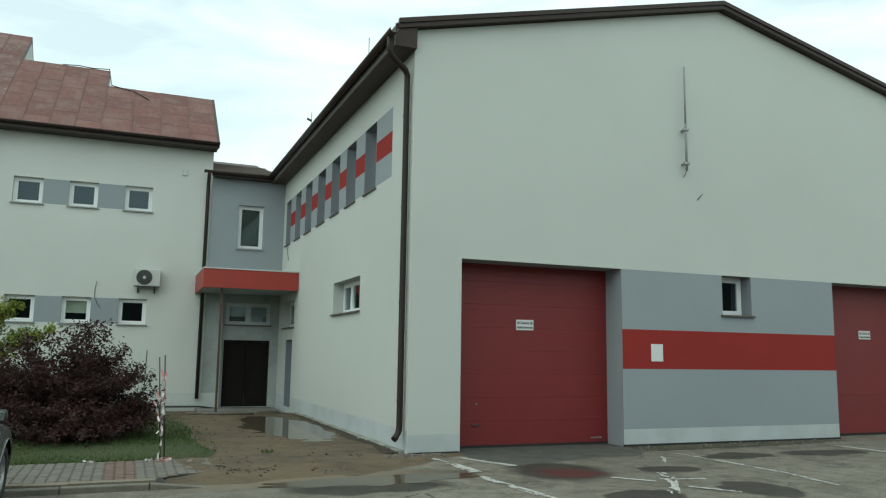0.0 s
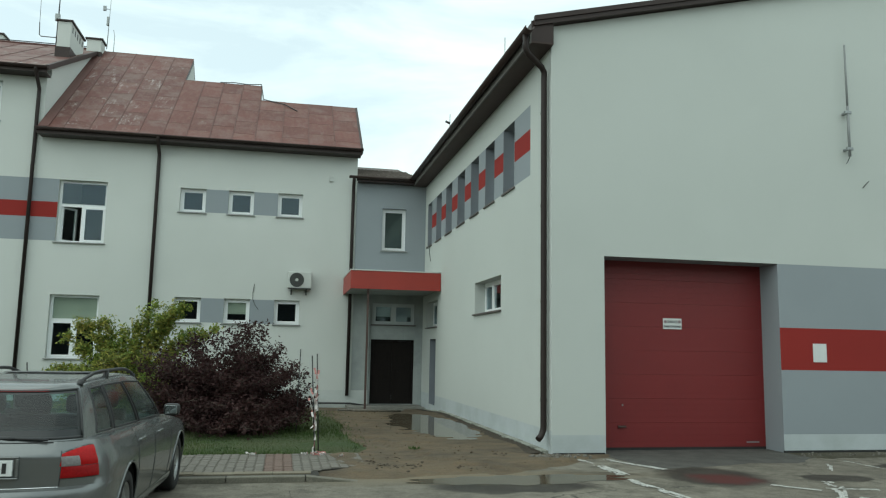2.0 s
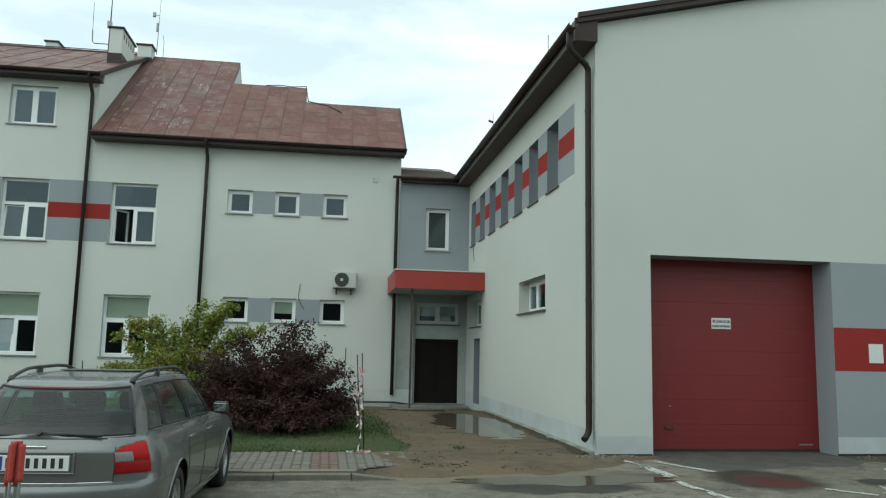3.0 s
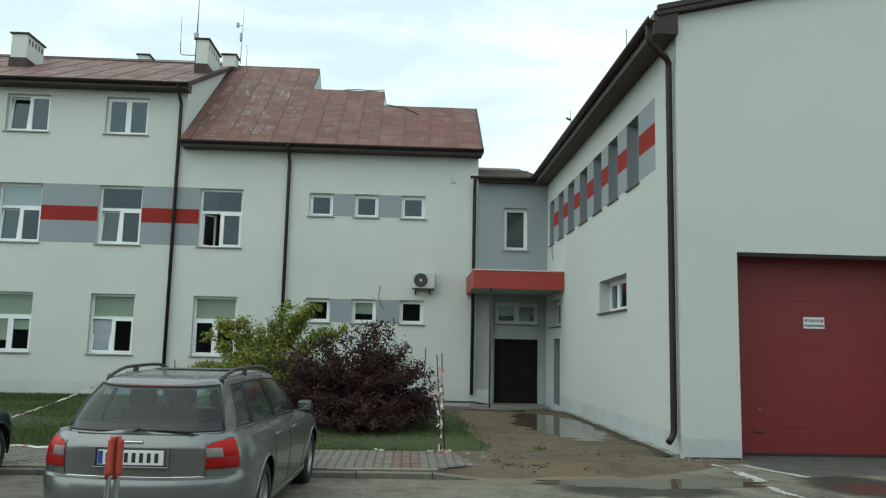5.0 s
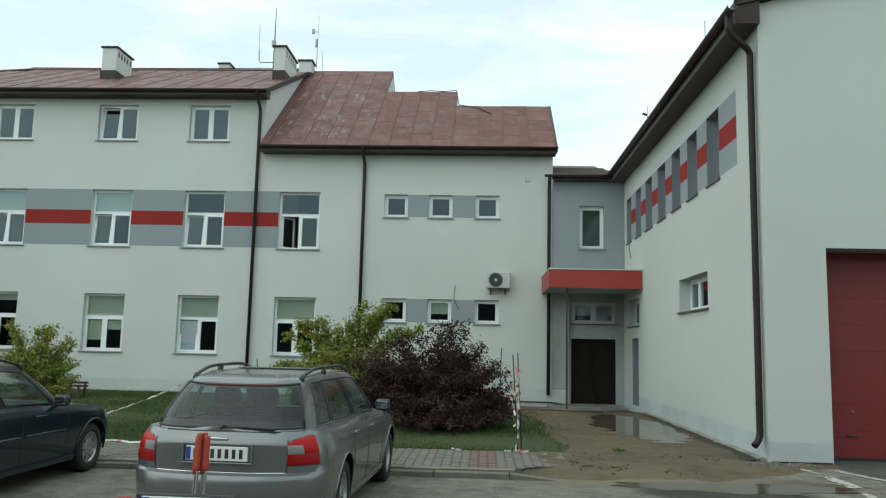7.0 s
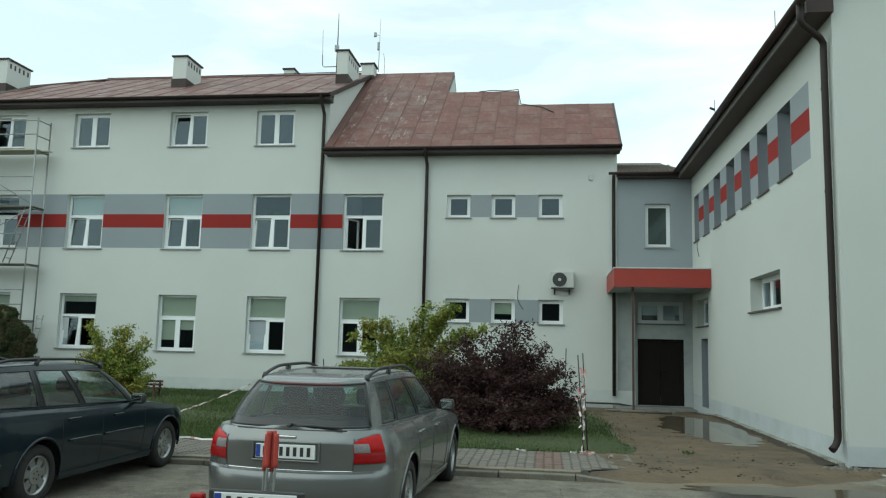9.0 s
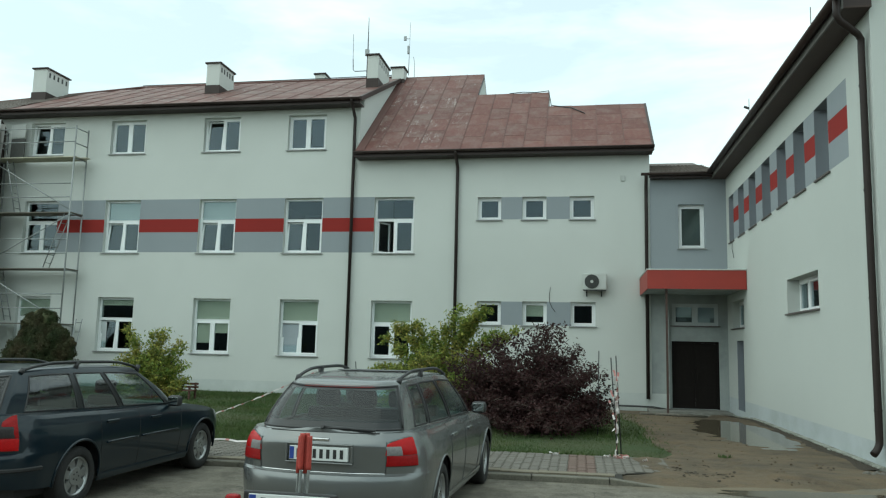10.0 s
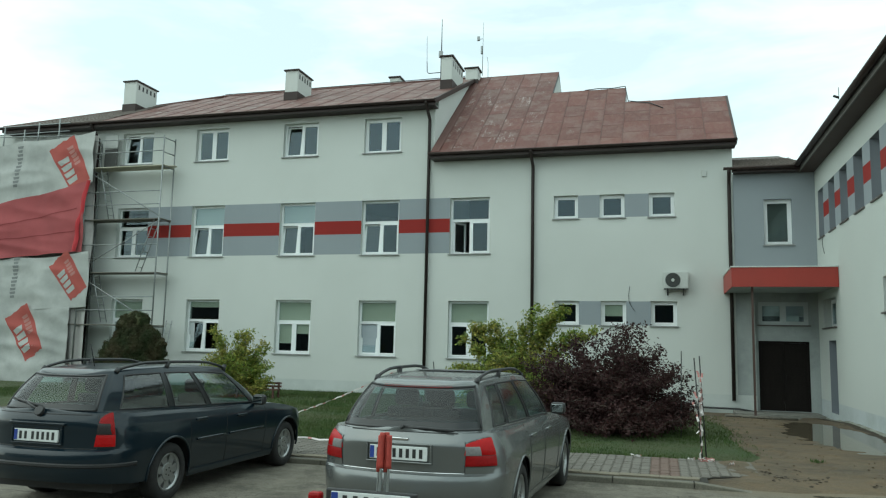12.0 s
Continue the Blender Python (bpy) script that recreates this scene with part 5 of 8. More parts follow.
def wheel(car, x, y, r, side, spokes):
    tyre_in = r * 0.66
    w = 0.10
    bm = bmesh.new()
    lathe(bm, [(tyre_in, -0.09), (r - 0.03, -0.10), (r - 0.006, -0.08), (r, -0.05), (r, 0.05), (r - 0.006, 0.08), (r - 0.03, w), (tyre_in + 0.02, w + 0.004), (tyre_in, w - 0.006), (tyre_in, -0.09)], (x, y, r), side)
    hub = part("wheel", bm, RUBBER, car, "black road tyre with alloy rim")
    bm = bmesh.new()
    lathe(bm, [(tyre_in - 0.004, -0.06), (tyre_in - 0.002, 0.085), (tyre_in - 0.022, 0.088), (tyre_in - 0.03, 0.03), (tyre_in - 0.045, -0.05)], (x, y, r), side)
    for k in range(spokes):
        a = 2 * math.pi * k / spokes + 0.2
        c = Vector((0, math.cos(a), math.sin(a)))
        t = Vector((0, -math.sin(a), math.cos(a)))
        o = Vector((x, y, r))
        q = []
        for dist, half, front in ((0.035, 0.020, 0.078), (tyre_in - 0.02, 0.022, 0.062)) if spokes > 7 else ((0.05, 0.034, 0.072), (tyre_in - 0.012, 0.048, 0.066)):
            for sx in (front, front - 0.03):
                for st in (-half, half):
                    q.append(bm.verts.new(o + c * dist + t * st + Vector((side * sx, 0, 0))))
        for f in ((0, 1, 5, 4), (2, 6, 7, 3), (0, 4, 6, 2), (1, 3, 7, 5), (4, 5, 7, 6)):
            bm.faces.new([q[i] for i in f])
    part("rim", bm, ALLOY, hub, "worn silver alloy rim")
    bm = bmesh.new()
    disc(bm, (x + side * 0.055, y, r), (side, 0, 0), 0.062 if spokes > 7 else 0.095, 0.05, 24, rim=0.008)
    for k in range(5):
        a = 2 * math.pi * k / 5
        disc(bm, (x + side * 0.081, y + 0.040 * math.cos(a), r + 0.040 * math.sin(a)), (side, 0, 0), 0.008, 0.006, 8, mat=1)
    disc(bm, (x - side * 0.02, y, r), (side, 0, 0), tyre_in - 0.03, 0.02, 28, mat=1)
    part("hub_cap", bm, [ALLOY, DARK_STEEL], hub)


def keep_sharp(ob, degrees=32):
    ob.data.shade_smooth()
    ob.data.set_sharp_from_angle(angle=radians(degrees))
    return ob


def rounded(a, n):
    """Sine and cosine of a squarish quarter turn."""
    return max(0.0, math.sin(a)) ** (2 / n), max(0.0, math.cos(a)) ** (2 / n)


def net(bm, rows, mat=0):
    """Faces over a grid of points; shared corners are merged later."""
    vs = [[bm.verts.new(p) for p in row] for row in rows]
    for a, b in zip(vs, vs[1:]):
        for k in range(len(a) - 1):
            f = bm.faces.new((a[k], a[k + 1], b[k + 1], b[k]))
            f.material_index, f.smooth = mat, True


def weld(bm):
    bmesh.ops.remove_doubles(bm, verts=bm.verts[:], dist=2e-4)
    bmesh.ops.dissolve_degenerate(bm, dist=2e-4, edges=bm.edges[:])


def flip(pts, s):
    return [(s * p[0], p[1], p[2]) for p in pts]


def estate_car(at, turn, spec, label):
    car = thing("estate_car", at, turn, label, "car", "parked cars")
    W, L, D, n, paint = spec["half"], spec["length"], spec["corner"], spec["square"], spec["paint"]
    ax, r = spec["axles"], spec["wheel"]
    arch = r + 0.058

    def belt_at(y):
        return curve_at(spec["belt"], y)

    def sill(y):
        z = curve_at(spec["sill"], y)
        for a in ax:
            d = abs(y - a)
            if d < arch:
                z = max(z, r + math.sqrt(arch * arch - d * d))
        return z

    def width(y, z):
        flare = sum(0.014 * math.exp(-((y - a) / 0.34) ** 2) * math.exp(-((z - 0.62) / 0.16) ** 2) for a in ax)
        return W * curve_at(spec["wz"], z - (belt_at(y) - belt_at(0.5)) * max(0.0, (z - 0.5) / 0.45)) + flare

    def tail(a, z):
        """A point of the tail: a runs from 0 in the middle to a right angle where the side begins."""
        s, c = rounded(a, n)
        t = curve_at(spec["tail"], z)
        return width(D, z) * s, t + (D - t) * (1 - c), z

    def nose(a, z):
        s, c = rounded(a, 2.5)
        return width(L - 0.75, z) * s, L - 0.75 + (0.75 - curve_at(spec["nose"], z)) * c, z

    def tail_out(a, z, off):
        p, q = Vector(tail(max(a - 0.01, 0), z)), Vector(tail(a + 0.01, z))
        t = (q - p).normalized()
        return Vector(tail(a, z)) + Vector((t.y, -t.x, 0)) * off

    right = math.pi / 2
    cols = [("tail", right * (k / 16)) for k in range(17)]
    side_ys = sorted({round(D + (L - 0.75 - D) * k / 64, 3) for k in range(1, 64)} | {round(a + s * arch * c, 3) for a in ax for s in (-1, 1) for c in (1.0, 0.985, 0.93, 0.82)})
    cols += [("side", y) for y in side_ys if D < y < L - 0.75]
    cols += [("nose", right * (1 - k / 10)) for k in range(11)]
    levels = spec["levels"]

    def body_column(kind, u):
        y_mid = {"tail": lambda: tail(u, 0.7)[1], "side": lambda: u, "nose": lambda: nose(u, 0.5)[1]}[kind]()
        lo, hi = sill(y_mid), belt_at(y_mid)
        out = []
        for z0 in levels:
            z = z0 if kind == "tail" and z0 > lo else lo + (hi - lo) * (z0 - levels[0]) / (levels[-1] - levels[0])
            if kind == "tail":
                z = lo + (hi - lo) * (z0 - levels[0]) / (levels[-1] - levels[0]) if u > right * 0.9 else max(lo, min(hi, z0))
            out.append(tail(u, z) if kind == "tail" else (width(u, z), u, z) if kind == "side" else nose(u, z))
        return out

    body_cols = [body_column(*c) for c in cols]
    bm, bumper = bmesh.new(), bmesh.new()
    cut = levels.index(spec["bumper_top"])
    for s in (1, -1):
        for (ca, a), (cb, b) in zip(zip(cols, body_cols), zip(cols[1:], body_cols[1:])):
            behind = max(a[cut][1], b[cut][1]) < ax[0] - arch + 0.01
            low = cut if behind else 0
            net(bm, [flip(a[low:], s), flip(b[low:], s)])
            if behind:
                net(bumper, [flip(a[:cut + 1], s), flip(b[:cut + 1], s)])
        for a, b in zip(body_cols, body_cols[1:]):
            deck_rows = []
            for x, y, z in (a[-1], b[-1]):
                deck_rows.append([(s * x * k, y + 0.0, z + 0.035 * (1 - k * k)) for k in (1.0, 0.96, 0.84, 0.5, 0.0)])
            inside = spec["deck"][0] < (a[-1][1] + b[-1][1]) / 2 < spec["deck"][1]
            net(bm, [row[:3] for row in deck_rows])
            net(bm, [row[2:] for row in deck_rows], 1 if inside else 0)
    weld(bm), weld(bumper)
    keep_sharp(part("body", bm, [paint, CAR_INSIDE], car), 34)
    keep_sharp(part("bumper", bumper, paint, car), 34)

    # cabin: base and top outlines joined by leaning sides
    cab = spec["cabin"]
    base_end, top_end = cab["base"][0] + cab["base"][1], cab["top"][0] + cab["top"][1]
    ccols = [("tail", right * k / 14) for k in range(15)]
    us = sorted({k / 40 for k in range(1, 40)} | {v for w in spec["side_windows"] for v in w})
    ccols += [("side", u) for u in us] + [("front", right * (1 - k / 10)) for k in range(11)]

    def cabin_point(kind, u, f):
        wb, wt, m = cab["wide"][0] * W, cab["wide"][1] * W, cab["square"]
        if kind == "side":
            b, t = (wb, base_end + (cab["base"][2] - base_end) * u), (wt, top_end + (cab["top"][2] - top_end) * u)
        else:
            s, c = rounded(u, m if kind == "tail" else 2.3)
            if kind == "tail":
                b, t = (wb * s, cab["base"][0] + cab["base"][1] * (1 - c)), (wt * s, cab["top"][0] + cab["top"][1] * (1 - c))
            else:
                b, t = (wb * s, cab["base"][2] + cab["base"][3] * c), (wt * s, cab["top"][2] + cab["top"][3] * c)
        zb, zt = belt_at(b[1]) - 0.004, curve_at(spec["roof"], t[1]) - 0.03
        narrow = 1 - cab["taper"] * ((1 - u) ** 2 if kind == "side" else 1.0 if kind == "tail" else 0.0)
        b, t = (b[0] * narrow, b[1]), (t[0] * narrow, t[1])
        bow = math.sin(math.pi * f)
        y = b[1] + (t[1] - b[1]) * f + (-0.030 * bow if kind == "tail" else 0.05 * bow if kind == "front" else 0)
        x = b[0] + (t[0] - b[0]) * f
        return x * (1 + 0.035 * bow), y, zb + (zt - zb) * f

    fs = (0.0, 0.07, 0.22, 0.40, 0.58, 0.76, 0.90, 0.96, 1.0)
    cabin_cols = [[cabin_point(*c, f) for f in fs] for c in ccols]
    shells = {"cabin_shell": bmesh.new()}
    edges = {}
    w_lo, w_hi = 1, 6

    def region(ca, cb):
        (ka, ua), (kb, ub) = ca, cb
        if ka == kb == "tail" and ub <= spec["rear_glass"] * right + 1e-6:
            return "rear_window"
        if ka == "front" and kb == "front" and ua <= right * 0.88:
            return "windscreen"
        for k, (w0, w1) in enumerate(spec["side_windows"]):
            if ka == kb == "side" and w0 - 1e-6 <= ua and ub <= w1 + 1e-6:
                return f"side_window {k}"
        if ka == kb == "side" and spec["side_windows"][0][0] - 1e-6 <= ua and ub <= spec["side_windows"][-1][1] + 1e-6:
            return f"pillar {sum(w1 <= ua + 1e-6 for _, w1 in spec['side_windows'])}"
        return None

    for s in (1, -1):
        for i in range(len(ccols) - 1):
            a, b = cabin_cols[i], cabin_cols[i + 1]
            what = region(ccols[i], ccols[i + 1])
            for k in range(len(fs) - 1):
                key = "cabin_shell"
                if what and w_lo <= k < w_hi + (1 if what == "rear_window" else 0):
                    key = what + (f" {s}" if what.startswith(("side", "pillar")) else "")
                    if what == "rear_window" and (k in (w_lo, w_hi) or region(*ccols[i + 1:i + 3]) != what):
                        key = "window_border"
                net(shells.setdefault(key, bmesh.new()), [flip(a[k:k + 2], s), flip(b[k:k + 2], s)])
            if what and not what.startswith("pillar"):
                edges.setdefault((what, s), []).append(i)
    # roof skin over the top outline, crowned away from its edge
    y_back, y_front = cab["top"][0], cab["top"][2] + cab["top"][3]
    span = y_front - y_back
    steps = [0.0, 0.0008, 0.004, 0.010, 0.02, 0.035, 0.055] + [0.08 + 0.84 * k / 26 for k in range(27)] + [0.945, 0.965, 0.98, 0.99, 0.996, 1.0]

    def roof_half(y):
        w = cab["wide"][1] * W
        if y < top_end:
            c = max(0.0, 1 - (y - y_back) / cab["top"][1]) ** (cab["square"] / 2)
            return w * (1 - cab["taper"]) * max(0.0, 1 - c * c) ** (1 / cab["square"])
        if y < cab["top"][2]:
            u = (y - top_end) / (cab["top"][2] - top_end)
            return w * (1 - cab["taper"] * (1 - u) ** 2)
        c = min(1.0, (y - cab["top"][2]) / cab["top"][3]) ** 1.15
        return w * max(0.0, 1 - c * c) ** (1 / 2.3)

    rows = []
    for q in steps:
        y = y_back + span * q
        hw, row = roof_half(y), []
        for k in (-1.0, -0.985, -0.96, -0.92, -0.85, -0.7, -0.45, -0.2, 0.0, 0.2, 0.45, 0.7, 0.85, 0.92, 0.96, 0.985, 1.0):
            e = min(hw * (1 - abs(k)), 0.6 * (y - y_back), 0.6 * (y_front - y))
            row.append((hw * k, y, curve_at(spec["roof"], y) - 0.031 + 0.036 * (1 - math.exp(-e / 0.030))))
        rows.append(row)
    net(shells["cabin_shell"], rows)
    for key, mesh in shells.items():
        weld(mesh)
        glassy = key.split()[0] not in ("cabin_shell", "window_border", "pillar")
        ob = part(key.split()[0], mesh, (spec["glass"] if key.startswith("side") else CAR_GLASS) if glassy else paint if key == "cabin_shell" else GLASS_BORDER, car, "tinted car window" if glassy else "black border of the rear window" if key == "window_border" else "black pillar between the side windows" if key.startswith("pillar") else "")
        keep_sharp(ob, 30)
        if glassy:
            ob.visible_shadow = False
    for (what, s), span in edges.items():
        if what == "windscreen":
            continue
        hi = w_hi + (1 if what == "rear_window" else 0)
        i0, i1 = span[0], span[-1] + 1
        loop = [cabin_cols[i][w_lo] for i in range(i0, i1 + 1)] + [cabin_cols[i1][k] for k in range(w_lo, hi + 1)] + [cabin_cols[i][hi] for i in range(i1, i0 - 1, -1)]
        if what != "rear_window":
            loop += [cabin_cols[i0][k] for k in range(hi, w_lo - 1, -1)]
        bm = bmesh.new()
        tube(bm, [(s * x, y, z) for x, y, z in loop], 0.012 if what == "rear_window" else 0.010, 6, caps=False)
        part("window_trim", bm, PLASTIC, car)

    # floor pan, seats, shelf
    bm = bmesh.new()
    box(bm, -0.80 * W, 0.80 * W, 0.35, L - 0.4, 0.19, 0.50)
    part("underbody", bm, PLASTIC, car)
    for y, xs in ((spec["seats"][0], (-0.38, 0.0, 0.38)), (spec["seats"][1], (-0.36, 0.36))):
        for x in xs:
            bm = bmesh.new()
            z = belt_at(y)
            box(bm, x - 0.20, x + 0.20, y - 0.06, y + 0.06, z - 0.05, z + 0.13, rim=0.03)
            box(bm, x - 0.13, x + 0.13, y - 0.05, y + 0.05, z + 0.14, z + 0.31, rim=0.045)
            part("seat_back", bm, CAR_INSIDE, car, "dark headrest seen through the glass")
    for y in ax:
        for s in (1, -1):
            wheel(car, s * (W - 0.115), y, r, s, spec["spokes"])
            bm = bmesh.new()
            pts = []
            for k in range(25):
                t = math.radians(-8 + 196 * k / 24)
                yy, zz = y + (arch + 0.004) * math.cos(t), r + (arch + 0.004) * math.sin(t)
                if zz > 0.2:
                    pts.append((s * (width(yy, zz) + 0.001), yy, zz))
            tube(bm, pts, spec["lip"], 6)
            part("arch_lip", bm, paint, car)
            bm = bmesh.new()
            x0, x1 = sorted((s * (W - 0.26), s * (W - 0.03)))
            rows = [[(x, y + (arch + 0.02) * math.cos(t), r + (arch + 0.02) * math.sin(t)) for x in (x0, x1)] for t in (math.pi * k / 16 for k in range(17))]
            net(bm, rows)
            part("wheel_housing", bm, PLASTIC, car)

    # tail: lamps, gaps, plate, wiper
    def lens(a0, a1, z0, z1, off, s, mat, name, parent, label="", slope=lambda t: 0.0, slant=0.0):
        """A raised lens on the tail; slope(t) lowers its top across its width, slant moves its inner edge with height."""
        bm = bmesh.new()
        rows, back = [], []
        for i in range(9):
            t = i / 8
            row, inner = [], []
            for j in range(7):
                v = j / 6
                z = z0 + (z1 - slope(t) - z0) * v
                a = a0 + (a1 - a0) * t + slant * v * (1 - t)
                edge = 0.004 if i in (0, 8) or j in (0, 6) else 0.0
                p, q = tail_out(a, z, off - edge), tail_out(a, z, -0.012)
                row.append((s * p.x, p.y, p.z)), inner.append((s * q.x, q.y, q.z))
            rows.append(row), back.append(inner)
        net(bm, rows, 0)
        for a, b in ((rows[0], back[0]), (rows[-1], back[-1]), ([q[0] for q in rows], [q[0] for q in back]), ([q[-1] for q in rows], [q[-1] for q in back])):
            net(bm, [a, b])
        weld(bm)
        return keep_sharp(part(name, bm, mat, parent, label), 40)

    for s in (1, -1):
        lamp = None
        for q in spec["lamps"]:
            ob = lens(*q["at"], q["off"], s, q["mat"], q["name"], lamp or car, q.get("label", ""), q.get("slope", lambda t: 0.0), q.get("slant", 0.0))
            lamp = lamp or ob
    bm = bmesh.new()
    for z, a1 in spec["gaps"]:
        tube(bm, [tuple(tail_out(a1 * k / 12, z, 0.001)) for k in range(-0, 13)], 0.0045, 5, caps=False)
        tube(bm, [(-p.x, p.y, p.z) for p in (tail_out(a1 * k / 12, z, 0.001) for k in range(13))], 0.0045, 5, caps=False)
    za, aa = spec["gaps"][0]
    for s in (1, -1):
        tube(bm, [(s * p.x, p.y, p.z) for p in (tail_out(aa + spec["gap_lean"] * k / 8, za + (spec["gap_top"] - za) * k / 8, 0.001) for k in range(9))], 0.0045, 5, caps=False)
    part("tailgate_gap", bm, PLASTIC, car)
    if spec["chrome"]:
        bm = bmesh.new()
        z, a1 = spec["chrome"]
        tube(bm, [(s * p.x, p.y, p.z) for s, ks in ((-1, range(12, 0, -1)), (1, range(0, 13))) for p in (tail_out(a1 * k / 12, z, 0.004) for k in ks)], 0.007, 6)
        part("bumper_trim", bm, CHROME, car, "thin bright strip along the bumper's edge")
    if spec["pad"]:
        bm = bmesh.new()
        z0, z1, a1, off = spec["pad"]
        for s in (1, -1):
            rows = [[tuple(Vector((s * p.x, p.y, p.z))) for p in (tail_out(a1 * k / 14, z, o) for z, o in ((z0, -0.005), (z0 + 0.012, off), (z1 - 0.012, off), (z1, -0.005)))] for k in range(15)]
            net(bm, rows)
        weld(bm)
        keep_sharp(part("bumper_strip", bm, spec["pad_mat"], car), 40)
    px, pz = spec["plate"]
    py = tail(0, pz)[1] - 0.004
    bm = bmesh.new()
    h = spec["recess"]
    for q in ((-0.30, 0.30, 0.068, 0.078 + h), (-0.30, 0.30, -0.085, -0.068), (-0.30, -0.282, -0.068, 0.068), (0.282, 0.30, -0.068, 0.068)):
        box(bm, px + q[0], px + q[1], py - 0.008, py + 0.05, pz + q[2], pz + q[3], rim=0.006)
    part("plate_surround", bm, spec["surround"], car)
    bm = bmesh.new()
    box(bm, px - 0.26, px + 0.26, py - 0.012, py + 0.02, pz - 0.057, pz + 0.057, rim=0.004)
    plate = part("number_plate", bm, SIGN_WHITE, car, "white number plate with a blue edge")
    bm = bmesh.new()
    box(bm, px - 0.256, px - 0.218, py - 0.0145, py - 0.0125, pz - 0.050, pz + 0.050)
    part("blue_edge", bm, INK_BLUE, plate)
    for k in range(7):
        bm = bmesh.new()
        x = px - 0.180 + 0.060 * k + (0.025 if k > 1 else 0)
        box(bm, x - 0.015, x + 0.015, py - 0.0145, py - 0.0125, pz - 0.037, pz + 0.037)
        part("bar", bm, INK, plate)
    bx, bz = spec["badge"]
    by = tail(0, (bz[0] + bz[1]) / 2)[1]
    bm = bmesh.new()
    box(bm, bx[0], bx[1], by - 0.014, by + 0.02, bz[0], bz[1], rim=0.007)
    part("badge", bm, spec["badge_mat"], car, "plain badge strip over the plate")
    bm = bmesh.new()
    wa, wb_ = [Vector(cabin_point("tail", u, f)) + Vector((0, -0.03, 0.005)) for u, f in spec["wiper"]]
    sx = spec["wiper_side"]
    foot = Vector((0.0, *Vector(cabin_point("tail", 0.0, spec["wiper_foot"]))[1:])) + Vector((0, -0.03, 0))
    tube(bm, ((sx * wa.x, wa.y, wa.z), (sx * wb_.x, wb_.y, wb_.z)), 0.015, 6, taper=0.7)
    tube(bm, ((foot.x, foot.y, foot.z), (sx * (wa.x + wb_.x) / 2, (wa.y + wb_.y) / 2 - 0.012, (wa.z + wb_.z) / 2)), 0.014, 6, taper=0.7)
    disc(bm, foot, (0, -1, 0.5), spec["wiper_boss"], 0.05, 14, rim=0.006)
    part("rear_wiper", bm, PLASTIC, car)
    if spec["high_lamp"]:
        bm = bmesh.new()
        rows = [[tuple(Vector(cabin_point("tail", abs(k) * 0.1, f)) * 1.0 + Vector((0, -0.006, 0.004))) for f in (0.945, 0.985)] for k in range(0, 6)]
        rows = [[(-x, y, z) for x, y, z in row] for row in rows[:0:-1]] + rows
        net(bm, rows)
        part("high_brake_lamp", bm, LAMP_RED, car, "dark red brake lamp over the rear window")
    for s in (1, -1):
        bm = bmesh.new()
        y0, y2 = spec["rails"]
        pts, feet = [], []
        for k in range(21):
            y, t = y0 + (y2 - y0) * k / 20, k / 20
            x, z = cab["wide"][1] * W * (1 - 0.8 * cab["taper"] * (1 - t) ** 2) - 0.03, curve_at(spec["roof"], y) - 0.004
            lift = 0.048 * min(1, (5 * t) ** 0.7, (5 * (1 - t)) ** 0.7)
            pts.append((s * x, y, z + lift))
            if k in (0, 8, 20):
                feet.append((s * x, y, z))
        tube(bm, pts, 0.016, 8)
        for x, y, z in feet:
            tube(bm, ((x, y - 0.03, z - 0.03), (x, y, z + 0.05 if y not in (y0, y2) else z + 0.01)), 0.026, 8)
        part("roof_rail", bm, PLASTIC, car, "dark raised roof rail")
    bm = bmesh.new()
    y = spec["aerial"]
    zr = curve_at(spec["roof"], y) + 0.005
    tube(bm, ((spec["aerial_x"], y, zr - 0.01), (spec["aerial_x"], y - spec["aerial_len"] * 0.35, zr + spec["aerial_len"])), 0.006, 5)
    part("aerial", bm, PLASTIC, car)
    if spec["sunroof"]:
        y0, y1 = spec["sunroof"]
        zs = curve_at(spec["roof"], (y0 + y1) / 2)
        bm = bmesh.new()
        net(bm, [[(x, yy, curve_at(spec["roof"], yy) + 0.011) for yy in (y0, (y0 + y1) / 2, y1)] for x in (-0.40, -0.2, 0, 0.2, 0.40)])
        r_ = bmesh.ops.extrude_face_region(bm, geom=bm.faces[:])
        for v in [g for g in r_["geom"] if isinstance(g, bmesh.types.BMVert)]:
            v.co.z += 0.006
        part("sunroof", bm, GLOSS_BLACK, car, "dark glass sunroof")
    for s in (1, -1):
        y, z = spec["mirror"]
        bm = bmesh.new()
        tube(bm, ((s * (W * 0.93), y + 0.04, z), (s * (W + 0.04), y + 0.03, z + 0.02)), 0.022, 8)
        x0, x1 = sorted((s * (W - 0.07), s * (W + 0.10)))
        box(bm, x0, x1, y - 0.035, y + 0.075, z - 0.035, z + 0.095, rim=0.034)
        m = keep_sharp(part("door_mirror", bm, spec["mirror_mat"], car), 50)
        bm = bmesh.new()
        box(bm, x0 + 0.022, x1 - 0.022, y - 0.039, y - 0.034, z - 0.014, z + 0.074, rim=0.002)
        part("mirror_glass", bm, MIRROR, m)
        for y in spec["handles"]:
            bm = bmesh.new()
            zh = belt_at(y) - 0.115
            xw = width(y, zh)
            box(bm, s * xw - 0.012, s * xw + 0.022, y - 0.11, y + 0.11, zh - 0.015, zh + 0.015, rim=0.01)
            part("door_handle", bm, spec["handle_mat"], car)
